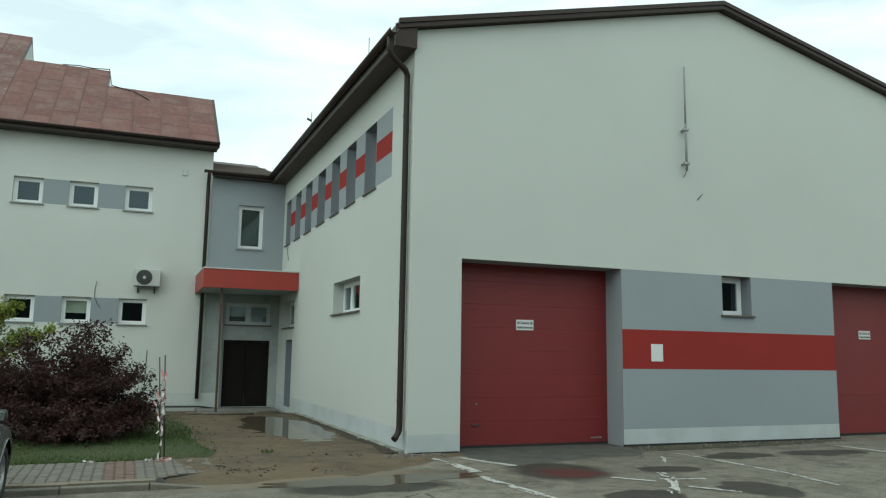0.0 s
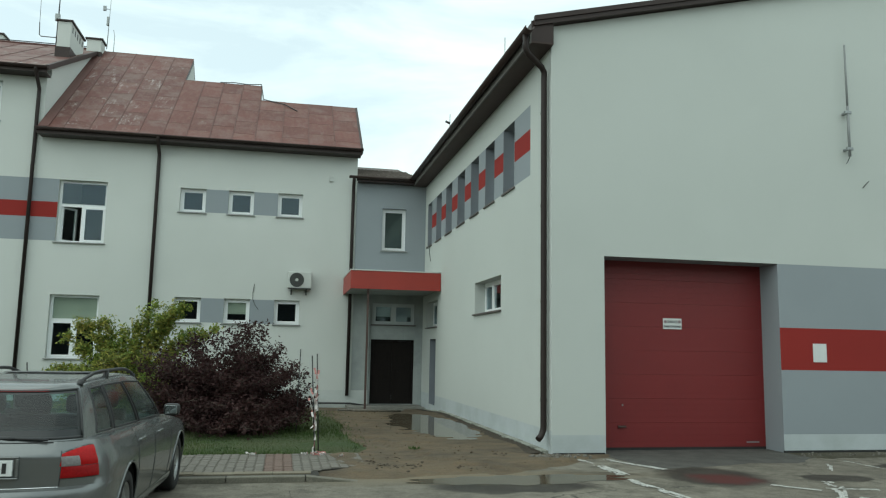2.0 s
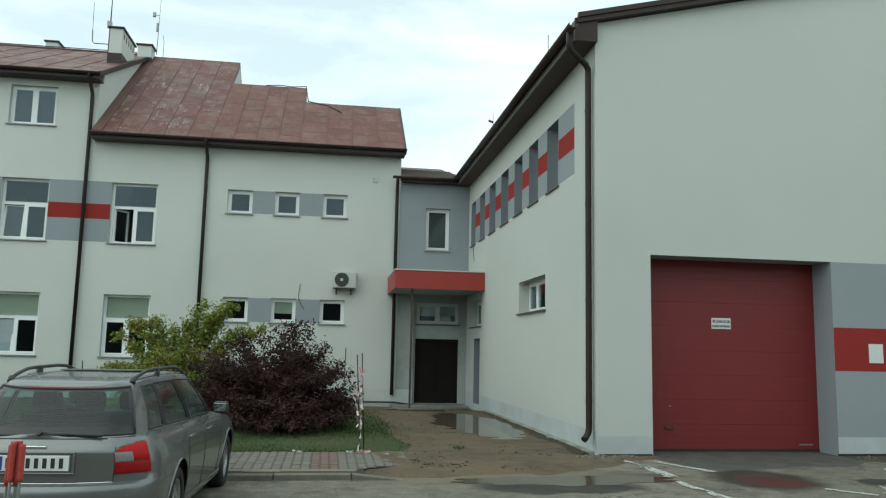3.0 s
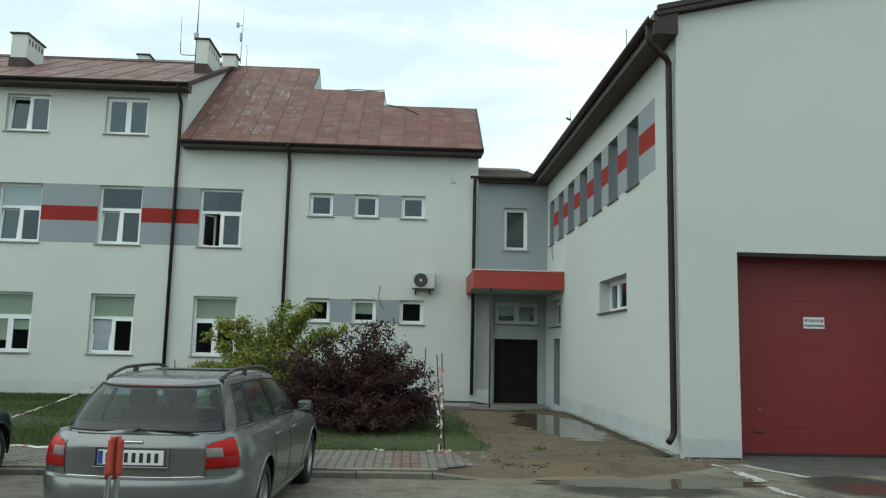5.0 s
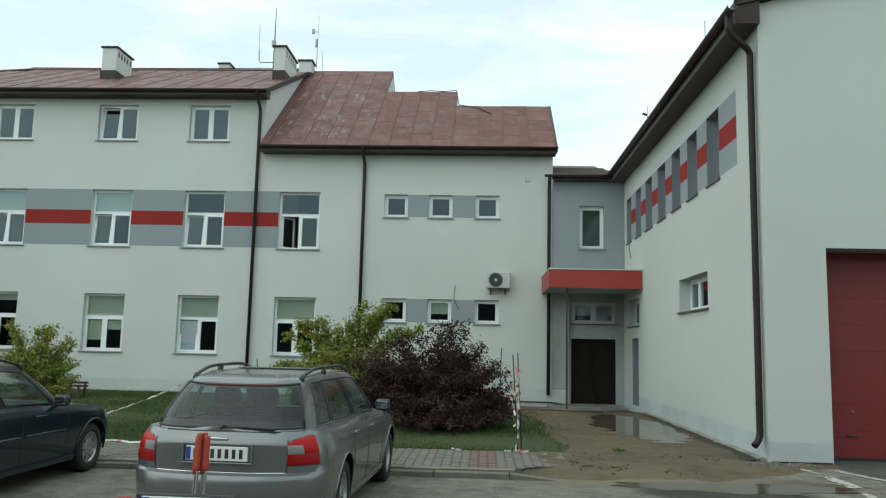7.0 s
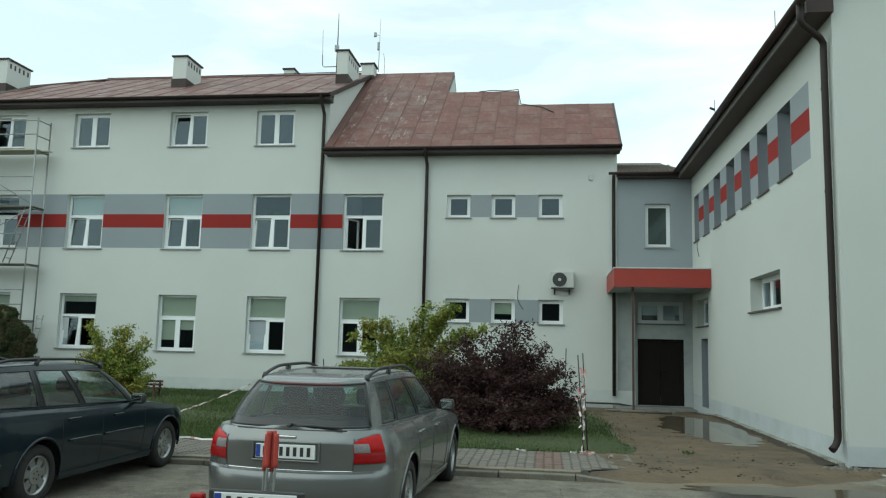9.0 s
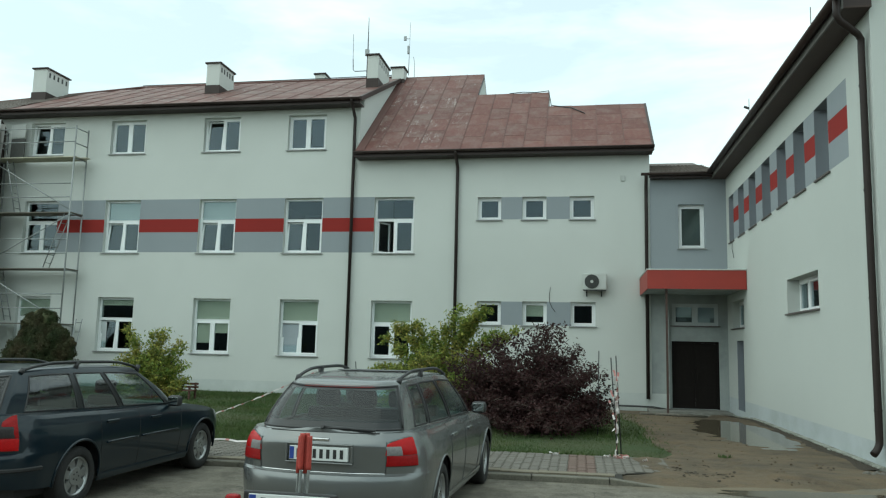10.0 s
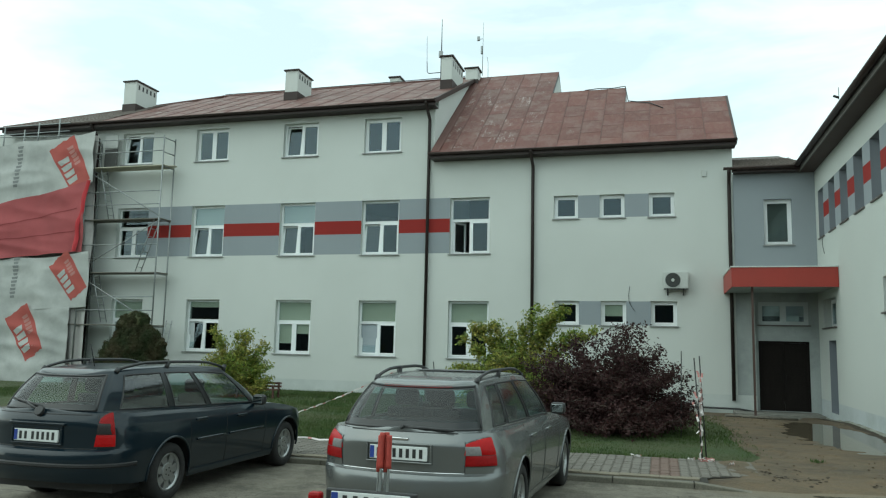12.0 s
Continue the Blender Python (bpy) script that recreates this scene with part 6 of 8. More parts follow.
        for y, lean in spec["seams"]:
            bm = bmesh.new()
            zb = belt_at(y)
            lo = sill(y) + 0.02
            tube(bm, [(s * (width(y + lean * k / 10, lo + (zb - lo) * k / 10) + 0.0006), y + lean * k / 10, lo + (zb - lo) * k / 10) for k in range(11)], 0.0038, 4, caps=False)
            part("door_gap", bm, PLASTIC, car)
        for y0, y1 in spec["mould"]:
            bm = bmesh.new()
            tube(bm, [(s * (width(y0 + (y1 - y0) * k / 8, 0.60) + 0.002), y0 + (y1 - y0) * k / 8, 0.60) for k in range(9)], 0.014, 6)
            part("side_moulding", bm, spec["mould_mat"], car)
        bm = bmesh.new()
        net(bm, [[(s * (width(yy, z) + o), yy, z) for z, o in ((0.20, -0.01), (0.21, 0.012), (0.27, 0.010), (0.285, 0.001))] for yy in (ax[0] + arch + 0.01 + (ax[1] - ax[0] - 2 * arch - 0.02) * k / 20 for k in range(21))])
        keep_sharp(part("side_skirt", bm, paint, car), 40)
    return car


AUDI = dict(half=0.870, length=4.63, corner=0.62, square=2.55, glass=SIDE_GLASS, paint=SILVER_PAINT, axles=(1.065, 3.715), wheel=0.316, spokes=10, lip=0.010,
            wz=((0.18, 0.93), (0.30, 0.965), (0.48, 0.992), (0.60, 1.0), (0.72, 0.998), (0.82, 0.985), (0.90, 0.950), (0.965, 0.90)),
            tail=((0.25, 0.10), (0.36, 0.03), (0.44, 0.0), (0.58, 0.0), (0.618, 0.018), (0.636, 0.060), (0.75, 0.050), (0.86, 0.034), (0.885, 0.042), (0.965, 0.105)),
            nose=((0.2, 0.12), (0.5, 0.02), (0.7, 0.10), (0.8, 0.2)),
            levels=(0.26, 0.32, 0.38, 0.44, 0.51, 0.58, 0.602, 0.618, 0.628, 0.636, 0.69, 0.75, 0.81, 0.85, 0.868, 0.885, 0.915, 0.94, 0.965), bumper_top=0.628,
            belt=((0, 0.965), (0.6, 0.962), (2.1, 0.94), (3.4, 0.91), (3.6, 0.87), (4.2, 0.78), (4.50, 0.69), (4.63, 0.58)),
            sill=((0, 0.30), (0.6, 0.26), (1.4, 0.20), (3.4, 0.20), (4.2, 0.22), (4.63, 0.26)),
            roof=((0.45, 1.362), (0.60, 1.383), (0.9, 1.408), (1.3, 1.425), (1.9, 1.430), (2.35, 1.41), (2.7, 1.36)),
            cabin=dict(base=(0.115, 0.46, 3.02, 0.42), top=(0.50, 0.30, 2.42, 0.16), wide=(0.86, 0.662), square=3.2, taper=0.105), deck=(0.25, 3.05), rear_glass=11 / 14,
            side_windows=((0.035, 0.20), (0.235, 0.555), (0.59, 0.985)), seats=(1.25, 2.15), bumper_line=0.575,
            lamps=(dict(at=(0.60, 1.105, 0.692, 0.938), off=0.004, mat=PLASTIC, name="tail_lamp", label="red tail lamp with a clear band", slope=lambda t: 0.05 * (1 - t) ** 2, slant=0.05),
                   dict(at=(0.610, 1.095, 0.700, 0.786), off=0.012, mat=LAMP_RED, name="red_lens", slant=0.02),
                   dict(at=(0.612, 1.095, 0.790, 0.930), off=0.010, mat=LAMP_BRIGHT, name="upper_lens", slope=lambda t: 0.05 * (1 - t) ** 2, slant=0.045),
                   dict(at=(0.628, 0.845, 0.788, 0.862), off=0.015, mat=LAMP_CLEAR, name="reversing_light", slant=0.01)),
            gaps=((0.640, 0.60), (0.962, 0.58)), gap_lean=0.055, gap_top=0.90, chrome=(0.6365, 0.60), pad=None, plate=(0.0, 0.790), recess=0.006, surround=SILVER_PAINT,
            badge=((-0.085, 0.085), (0.893, 0.918)), badge_mat=CHROME, wiper=((0.0, 0.105), (0.58, 0.045)), wiper_side=1, wiper_foot=0.10, wiper_boss=0.020, high_lamp=True,
            rails=(0.74, 2.45), aerial=1.95, aerial_x=-0.33, aerial_len=0.09, sunroof=(1.55, 2.15), mirror=(2.92, 0.975), mirror_mat=PLASTIC, handles=(1.62, 2.50), handle_mat=SILVER_PAINT,
            seams=((1.46, -0.05), (2.20, 0.0), (3.10, 0.05)), mould=(), mould_mat=SILVER_PAINT)
OPEL = dict(half=0.853, length=4.58, corner=0.55, square=2.6, glass=CLEAR_CAR_GLASS, paint=NAVY_PAINT, axles=(1.055, 3.695), wheel=0.305, spokes=7, lip=0.014,
            wz=((0.18, 0.93), (0.30, 0.965), (0.48, 0.992), (0.60, 1.0), (0.74, 0.996), (0.84, 0.982), (0.92, 0.952), (0.975, 0.92)),
            tail=((0.25, 0.09), (0.34, 0.03), (0.42, 0.0), (0.58, 0.0), (0.612, 0.018), (0.630, 0.065), (0.75, 0.065), (0.84, 0.055), (0.90, 0.06), (0.975, 0.090)),
            nose=((0.2, 0.12), (0.5, 0.02), (0.7, 0.10), (0.8, 0.2)),
            levels=(0.26, 0.32, 0.38, 0.44, 0.51, 0.58, 0.60, 0.612, 0.622, 0.630, 0.69, 0.75, 0.80, 0.84, 0.87, 0.90, 0.93, 0.955, 0.975), bumper_top=0.622,
            belt=((0, 0.975), (0.6, 0.960), (2.1, 0.920), (3.3, 0.885), (3.6, 0.85), (4.2, 0.75), (4.45, 0.66), (4.58, 0.56)),
            sill=((0, 0.32), (0.6, 0.27), (1.4, 0.20), (3.4, 0.20), (4.2, 0.22), (4.58, 0.26)),
            roof=((0.38, 1.352), (0.52, 1.378), (0.9, 1.398), (1.3, 1.408), (1.9, 1.402), (2.3, 1.378), (2.7, 1.32)),
            cabin=dict(base=(0.105, 0.23, 2.94, 0.42), top=(0.40, 0.18, 2.35, 0.16), wide=(0.875, 0.69), square=2.7, taper=0.215), deck=(0.25, 2.95), rear_glass=10 / 14,
            side_windows=((0.055, 0.335), (0.375, 0.60), (0.635, 0.98)), seats=(1.3, 2.15), bumper_line=0.475,
            lamps=(dict(at=(0.68, 1.04, 0.648, 0.985), off=0.004, mat=PLASTIC, name="tail_lamp", label="red tail lamp with a smoked band", slant=0.10, slope=lambda t: 0.06 * (1 - t) ** 2),
                   dict(at=(0.69, 1.03, 0.655, 0.765), off=0.012, mat=LAMP_BRIGHT, name="red_lens", slant=0.025),
                   dict(at=(0.72, 1.03, 0.769, 0.978), off=0.010, mat=LAMP_RED, name="upper_lens", slant=0.075, slope=lambda t: 0.06 * (1 - t) ** 2),
                   dict(at=(0.725, 0.965, 0.772, 0.880), off=0.013, mat=LAMP_SMOKED, name="smoked_lens", slant=0.03)),
            gaps=((0.632, 0.73), (0.955, 0.66)), gap_lean=0.04, gap_top=0.95, chrome=None, pad=(0.455, 0.500, 1.5, 0.018), pad_mat=PLASTIC, plate=(0.0, 0.745), recess=0.03, surround=NAVY_PAINT,
            badge=((-0.33, 0.33), (0.848, 0.872)), badge_mat=NAVY_PAINT, wiper=((0.0, 0.12), (0.75, 0.30)), wiper_side=-1, wiper_foot=0.02, wiper_boss=0.05, high_lamp=False,
            rails=(0.60, 2.48), aerial=0.80, aerial_x=0.0, aerial_len=0.24, sunroof=None, mirror=(2.84, 0.925), mirror_mat=PLASTIC, handles=(1.60, 2.48), handle_mat=NAVY_PAINT,
            seams=((1.42, -0.04), (2.14, 0.0), (3.06, 0.04)), mould=((1.50, 2.10), (2.18, 3.02)), mould_mat=NAVY_PAINT)
estate_car((-2.168, 6.335, 0.0), -2.0, AUDI, "grey-silver estate car parked nose towards the lawn")
estate_car((-5.90, 6.295, 0.0), 0.0, OPEL, "dark blue-green estate car beside the silver one")

# cycle carrier on the tow bar, close to the camera
ARM_X = 0.312
carrier = thing("cycle_carrier", (-1.98, 4.62, 0.0), 0.0, "folded tow-bar cycle carrier with red padded arms", "cycle carrier")
bm = bmesh.new()
tube(bm, ((0.24, 0.06, 0.62), (0.1, 1.0, 0.50), (-0.15, 1.95, 0.42)), 0.03, 8)
tube(bm, ((-0.10, 0.04, 0.62), (0.60, 0.04, 0.62)), 0.022, 8)
part("frame", bm, GALV, carrier)
bm = bmesh.new()
box(bm, -0.06, 0.54, -0.012, 0.02, 0.645, 0.80, rim=0.01)
board = part("light_board", bm, PLASTIC, carrier)
bm = bmesh.new()
box(bm, -0.02, 0.50, -0.022, -0.013, 0.672, 0.786, rim=0.004)
plate = part("number_plate", bm, SIGN_WHITE, carrier, "white number plate with a blue edge")
bm = bmesh.new()
box(bm, -0.016, 0.028, -0.0245, -0.0225, 0.677, 0.781)
part("blue_edge", bm, INK_BLUE, plate)
for k in range(6):
    bm = bmesh.new()
    x = 0.075 + 0.07 * k
    box(bm, x - 0.015, x + 0.015, -0.0245, -0.0225, 0.692, 0.766)
    part("bar", bm, INK, plate)
for x0, x1 in ((-0.178, -0.088), (0.57, 0.68)):
    bm = bmesh.new()
    box(bm, x0, x1, -0.03, 0.04, 0.62, 0.772, rim=0.02)
    part("lamp", bm, LAMP_RED, carrier, "red carrier lamp")
for x0, x1 in ((-0.13, -0.05), (0.62, 0.50)):
    bm = bmesh.new()
    tube(bm, ((x0, 0.04, 0.64), (x1, 0.04, 0.62)), 0.018, 6)
    part("lamp_arm", bm, DARK_STEEL, carrier)
for k, (x0, x1, top) in enumerate(((ARM_X - 0.038, ARM_X - 0.030, 1.135), (ARM_X - 0.016, ARM_X - 0.012, 1.155), (ARM_X + 0.008, ARM_X + 0.010, 1.155), (ARM_X + 0.034, ARM_X + 0.034, 1.140))):
    bm = bmesh.new()
    dy = 0.03 - 0.022 * (k % 2)
    tube(bm, ((x0 - 0.05 * (k == 0), dy, 0.66), (x0 - 0.006, dy, 0.76), (x0, dy, 0.90), (x1, dy, top - 0.01)), 0.0085, 7)
    arm = part("arm", bm, GALV, carrier, "thin silver folding arm")
    bm = bmesh.new()
    tube(bm, ((x0, dy, 0.915 + 0.025 * (k % 2)), (x0, dy, 0.96), (x1, dy, top - 0.02), (x1, dy, top)), 0.0165, 9)
    part("padding", bm, PADDING_RED, arm, "red foam padding on the arm")


# ---- rainwater pipes on the office building ----
def wall_pipe(x, top, foot, y_gutter, z_gutter, y=FY - 0.09, label="dark brown round downpipe on the white wall"):
    downpipe("downpipe", ((x, y_gutter, z_gutter), (x, y_gutter, z_gutter - 0.10), (x, y, top), (x, y, top - 0.1), (x, y, foot)), 0.055, label,
             brackets=[(x, y, z) for z in (foot + 0.3, foot + (top - foot) * 0.5, top - 0.4)])


wall_pipe(-7.72, 9.55, 0.62, E3Y - 0.10, E3Z - 0.05)
wall_pipe(-4.07, 7.72, 0.35, E2Y - 0.10, E2Z - 0.05)
wall_pipe(-21.5, 9.55, 0.4, E3Y - 0.10, E3Z - 0.05)
downpipe("downpipe", ((2.06, FY - 0.44, 7.30), (2.06, FY - 0.44, 7.2), (2.08, FY - 0.09, 6.95), (2.08, FY - 0.09, 6.8), (2.08, FY - 0.09, 0.25)), 0.055, "dark brown downpipe passing behind the canopy",
         brackets=[(2.08, FY - 0.09, z) for z in (1.1, 3.0, 5.2)])
downpipe("downpipe", ((HX - OVER - 0.11, 12.55, 7.32), (HX - OVER - 0.11, 12.55, 7.06), (HX - OVER - 0.06, 12.58, 6.98), (HX - 0.15, 12.80, 6.84), (HX - 0.09, 12.84, 6.76), (HX - 0.09, 12.85, 6.66),
                      (HX - 0.09, 12.86, 0.47), (HX - 0.095, 12.857, 0.41), (HX - 0.12, 12.845, 0.345), (HX - 0.16, 12.825, 0.29), (HX - 0.205, 12.80, 0.25)), 0.056, "dark brown downpipe at the corner of the hall",
         brackets=[(HX - 0.09, 12.86, z) for z in (0.9, 2.6, 4.3, 6.0)])

# ---- chimneys and aerials ----
def chimney(x0, x1, y0, y1, z0, z1, vents, label):
    c = thing("chimney", ((x0 + x1) / 2, (y0 + y1) / 2, z0), 0, label, "chimney", "roof chimneys")
    hx, hy, h = (x1 - x0) / 2, (y1 - y0) / 2, z1 - z0
    bm = bmesh.new()
    box(bm, -hx, hx, -hy, hy, 0, h, rim=0.01)
    part("shaft", bm, STUCCO, c)
    bm = bmesh.new()
    box(bm, -hx - 0.06, hx + 0.06, -hy - 0.06, hy + 0.06, h, h + 0.06, rim=0.01)
    part("cap", bm, BROWN_METAL, c, "dark metal cap")
    bm = bmesh.new()
    box(bm, -hx - 0.025, hx + 0.025, -hy - 0.025, hy + 0.025, 0, vents[2])
    part("flashing", bm, BROWN_METAL, c, "dark metal flashing round the foot")
    for k in range(vents[0]):
        bm = bmesh.new()
        y = -hy + (k + 0.7) * 2 * hy / (vents[0] + 0.4)
        box(bm, hx - 0.02, hx + 0.006, y - 0.05, y + 0.05, h - vents[1] - 0.20, h - vents[1])
        part("vent", bm, INK, c)
    return c


def roof_z(y):
    return E3Z + K3 * (y - E3Y)


chimney(-8.02, -7.59, 27.4, 29.1, roof_z(27.4) - 0.1, 12.72, (5, 0.12, 0.48), "white rendered chimney with dark foot near the gable")
chimney(-14.60, -14.04, 27.35, 28.62, roof_z(27.35) - 0.1, 12.65, (5, 0.12, 0.46), "white rendered chimney with a row of vents")
chimney(-22.28, -21.66, 27.3, 28.7, roof_z(27.3) - 0.1, 12.73, (5, 0.12, 0.46), "white chimney with vents at the hipped end")
chimney(-11.50, -11.05, 31.2, 31.8, 12.75, 13.48, (0, 0.1, 0.1), "small low chimney behind the ridge")
chimney(-7.80, -7.28, 30.3, 30.9, 12.5, 13.28, (0, 0.1, 0.3), "small low chimney at the top of the gable")
mast = thing("radio_mast", (-8.05, 27.5, 11.9), 0, "dark radio mast fixed to the chimney", "aerial", "roof aerials")
bm = bmesh.new()
tube(bm, ((0, 0, 0), (0, 0, 1.1)), 0.03, 7)
tube(bm, ((0, 0, 1.1), (0, 0, 2.40)), 0.022, 7, taper=0.5)
part("pole", bm, DARK_STEEL, mast)
bm = bmesh.new()
box(bm, -0.10, 0.05, -0.06, 0.06, 0.85, 1.10, rim=0.01)
part("junction_box", bm, GALV, mast)
bm = bmesh.new()
tube(bm, ((0, 0, 0.25), (-0.50, 0, 0.25), (-0.56, 0, 0.31), (-0.58, 0, 0.75)), 0.016, 6)
tube(bm, ((-0.58, 0, 0.75), (-0.60, 0, 1.75)), 0.008, 5)
part("side_whip", bm, DARK_STEEL, mast)
mast = thing("radio_mast", (-7.15, 30.6, 13.25), 0, "thin roof mast with small sensors", "aerial", "roof aerials")
bm = bmesh.new()
tube(bm, ((0, 0, -0.2), (0.03, 0, 2.15)), 0.016, 6, taper=0.5)
tube(bm, ((0.25, 0, -0.3), (0.25, 0, 0.35), (0.20, 0, 0.6)), 0.012, 5)
part("pole", bm, GALV, mast)
bm = bmesh.new()
box(bm, -0.07, 0.0, -0.05, 0.05, 0.75, 1.10, rim=0.01)
part("sensor_box", bm, GALV, mast)
bm = bmesh.new()
tube(bm, ((0.02, 0, 1.42), (-0.14, 0, 1.42)), 0.012, 5)
box(bm, -0.24, -0.12, -0.04, 0.04, 1.34, 1.54, rim=0.02)
part("panel_antenna", bm, GALV, mast)

# wires lying over the roofs
for n, pts in enumerate((((-2.7, 28.9, 11.52), (-2.2, 28.9, 11.56), (-1.7, 28.9, 11.53), (-1.2, 28.9, 11.58), (-1.05, 27.72, 10.62), (-0.3, 27.4, 10.40), (0.15, 27.0, 10.06)), ((-7.6, 30.8, 13.16), (-12, 30.8, 13.14), (-16, 30.8, 13.13), (-19.5, 30.8, 13.14)))):
    bm = bmesh.new()
    tube(bm, pts, 0.018, 5)
    for x, y, z in pts[::2]:
        tube(bm, ((x, y, z - 0.12), (x, y, z + 0.012)), 0.010, 5)
    solid("roof_wire", bm, DARK_STEEL, "thin lightning wire running along the ridge", "wire")

# whip aerial on the hall's gable
aerial = thing("wall_aerial", (10.50, HY, 5.50), 0, "grey rod aerial clamped to the gable wall", "aerial")
bm = bmesh.new()
tube(bm, ((0, -0.14, 0.05), (0, -0.14, 1.05)), 0.026, 8)
part("mast_tube", bm, POLE_GREY, aerial)
bm = bmesh.new()
tube(bm, ((0, -0.14, 1.02), (0.0, -0.14, 2.28)), 0.022, 7, taper=0.85)
part("rod", bm, POLE_GREY, aerial)
for z in (0.20, 0.92):
    bm = bmesh.new()
    box(bm, -0.03, 0.03, -0.17, 0.0, z - 0.02, z + 0.02, rim=0.004)
    box(bm, -0.07, 0.07, -0.165, -0.115, z - 0.03, z + 0.03, rim=0.008)
    part("clamp", bm, GALV, aerial)
bm = bmesh.new()
tube(bm, ((0, -0.14, 0.05), (0.02, -0.06, -0.02), (0.02, -0.012, -0.06)), 0.007, 5)
part("cable", bm, INK, aerial)
for at, pts in (((10.86, HY, 4.98), ((0, 0, 0), (0.06, -0.03, 0.08), (0.11, -0.05, 0.13))), ((0.0, FY, 0), ((-0.80, 0, 2.92), (-0.90, -0.02, 3.05), (-0.985, -0.02, 3.25), (-0.99, -0.02, 3.45), (-0.95, -0.02, 3.72))), ((HX, 24.3, 4.85), ((0, 0, 0.2), (-0.03, -0.1, 0.0), (-0.02, -0.3, -0.3)))):
    bm = bmesh.new()
    tube(bm, [Vector(at) + Vector(p) for p in pts], 0.008, 5)
    solid("loose_cable", bm, INK, "short loose cable end hanging from the wall", "cable")

# ---- air conditioner ----
ac = thing("air_conditioner", (0.45, FY - 0.16, 3.62), 0, "white outdoor air-conditioning unit with dark fan", "air conditioner")
bm = bmesh.new()
box(bm, -0.37, 0.37, -0.15, 0.13, 0, 0.52, rim=0.02)
part("casing", bm, AC_WHITE, ac)
bm = bmesh.new()
disc(bm, (-0.09, -0.152, 0.26), (0, -1, 0), 0.225, 0.012, 32)
grille = part("fan_opening", bm, RUBBER_GREY, ac)
bm = bmesh.new()
for rr in (0.08, 0.13, 0.18, 0.222):
    pts = [(-0.09 + rr * math.cos(a), -0.165, 0.26 + rr * math.sin(a)) for a in (2 * math.pi * k / 24 for k in range(25))]
    tube(bm, pts, 0.004, 4)
for k in range(12):
    a = 2 * math.pi * k / 12
    tube(bm, ((-0.09, -0.166, 0.26), (-0.09 + 0.22 * math.cos(a), -0.166, 0.26 + 0.22 * math.sin(a))), 0.003, 4)
part("grille", bm, PLASTIC, grille)
bm = bmesh.new()
disc(bm, (-0.09, -0.17, 0.26), (0, -1, 0), 0.05, 0.012, 18)
part("hub", bm, AC_WHITE, grille)
bm = bmesh.new()
for x in (-0.25, 0.22):
    box(bm, x - 0.02, x + 0.02, -0.17, 0.16, -0.05, 0.0)
    box(bm, x - 0.02, x + 0.02, 0.12, 0.16, -0.20, 0.0)
box(bm, -0.36, 0.36, -0.16, -0.12, -0.035, -0.005)
part("bracket", bm, DARK_STEEL, ac)
for at in ((1.36, 7.28),):
    bm = bmesh.new()
    box(bm, at[0] - 0.07, at[0] + 0.07, FY - 0.05, FY, at[1] - 0.10, at[1] + 0.10, rim=0.015)
    solid("alarm_box", bm, AC_WHITE, "small pale box high on the white wall", "alarm box")

# ---- signs ----
def no_parking_sign(x, z):
    s = thing("parking_sign", (x, GATE_Y - 0.012, z), 0, "white no-parking sign with black capitals on the gate", "sign", "signs on the gates")
    s.scale = (0.83, 1.0, 0.88)
    bm = bmesh.new()
    box(bm, 0, 0.45, -0.004, 0.004, 0, 0.225, rim=0.001)
    part("plate", bm, SIGN_WHITE, s)
    for text, size, tx, tz in (("ZAKAZ", 0.074, 0.225, 0.130), ("PARKOWANIA", 0.063, 0.225, 0.035)):
        c = bpy.data.curves.new("lettering", "FONT")
        c.body, c.size, c.align_x, c.extrude, c.offset = text, size, "CENTER", 0.0008, 0.0022
        c.materials.append(INK)
        ob = new("lettering", c)
        ob.parent, ob.matrix_local = s, pose(tx, -0.0062, tz, 90, 0, 0)
    for x in (0.055, 0.395):
        bm = bmesh.new()
        disc(bm, (x, -0.0056, 0.155), (0, -1, 0), 0.033, 0.002, 20)
        ring = part("prohibition_disc", bm, INK_DULL, s)
        bm = bmesh.new()
        disc(bm, (x, -0.0075, 0.155), (0, -1, 0), 0.022, 0.002, 20)
        part("disc_field", bm, PRINT_GREY, ring)
        bm = bmesh.new()
        box(bm, x - 0.030, x + 0.030, -0.0098, -0.0088, 0.150, 0.160)
        bm.transform(Matrix.Translation((x, 0, 0.155)) @ Matrix.Rotation(radians(45), 4, "Y") @ Matrix.Translation((-x, 0, -0.155)))
        part("disc_bar", bm, INK_DULL, ring)


no_parking_sign(6.895, 2.19)
no_parking_sign(15.95, 2.205)
bm = bmesh.new()
box(bm, 9.61, 9.89, HY - 0.012, HY - 0.001, 1.63, 1.97, rim=0.001)
solid("notice", bm, SIGN_WHITE, "blank white notice on the red band", "notice")

# ---- kerb ----
kerb_stone = None
KERB_Y = 10.38


def kerb_line(x):
    return KERB_Y + 0.04 * min(0.0, x + 1.0)


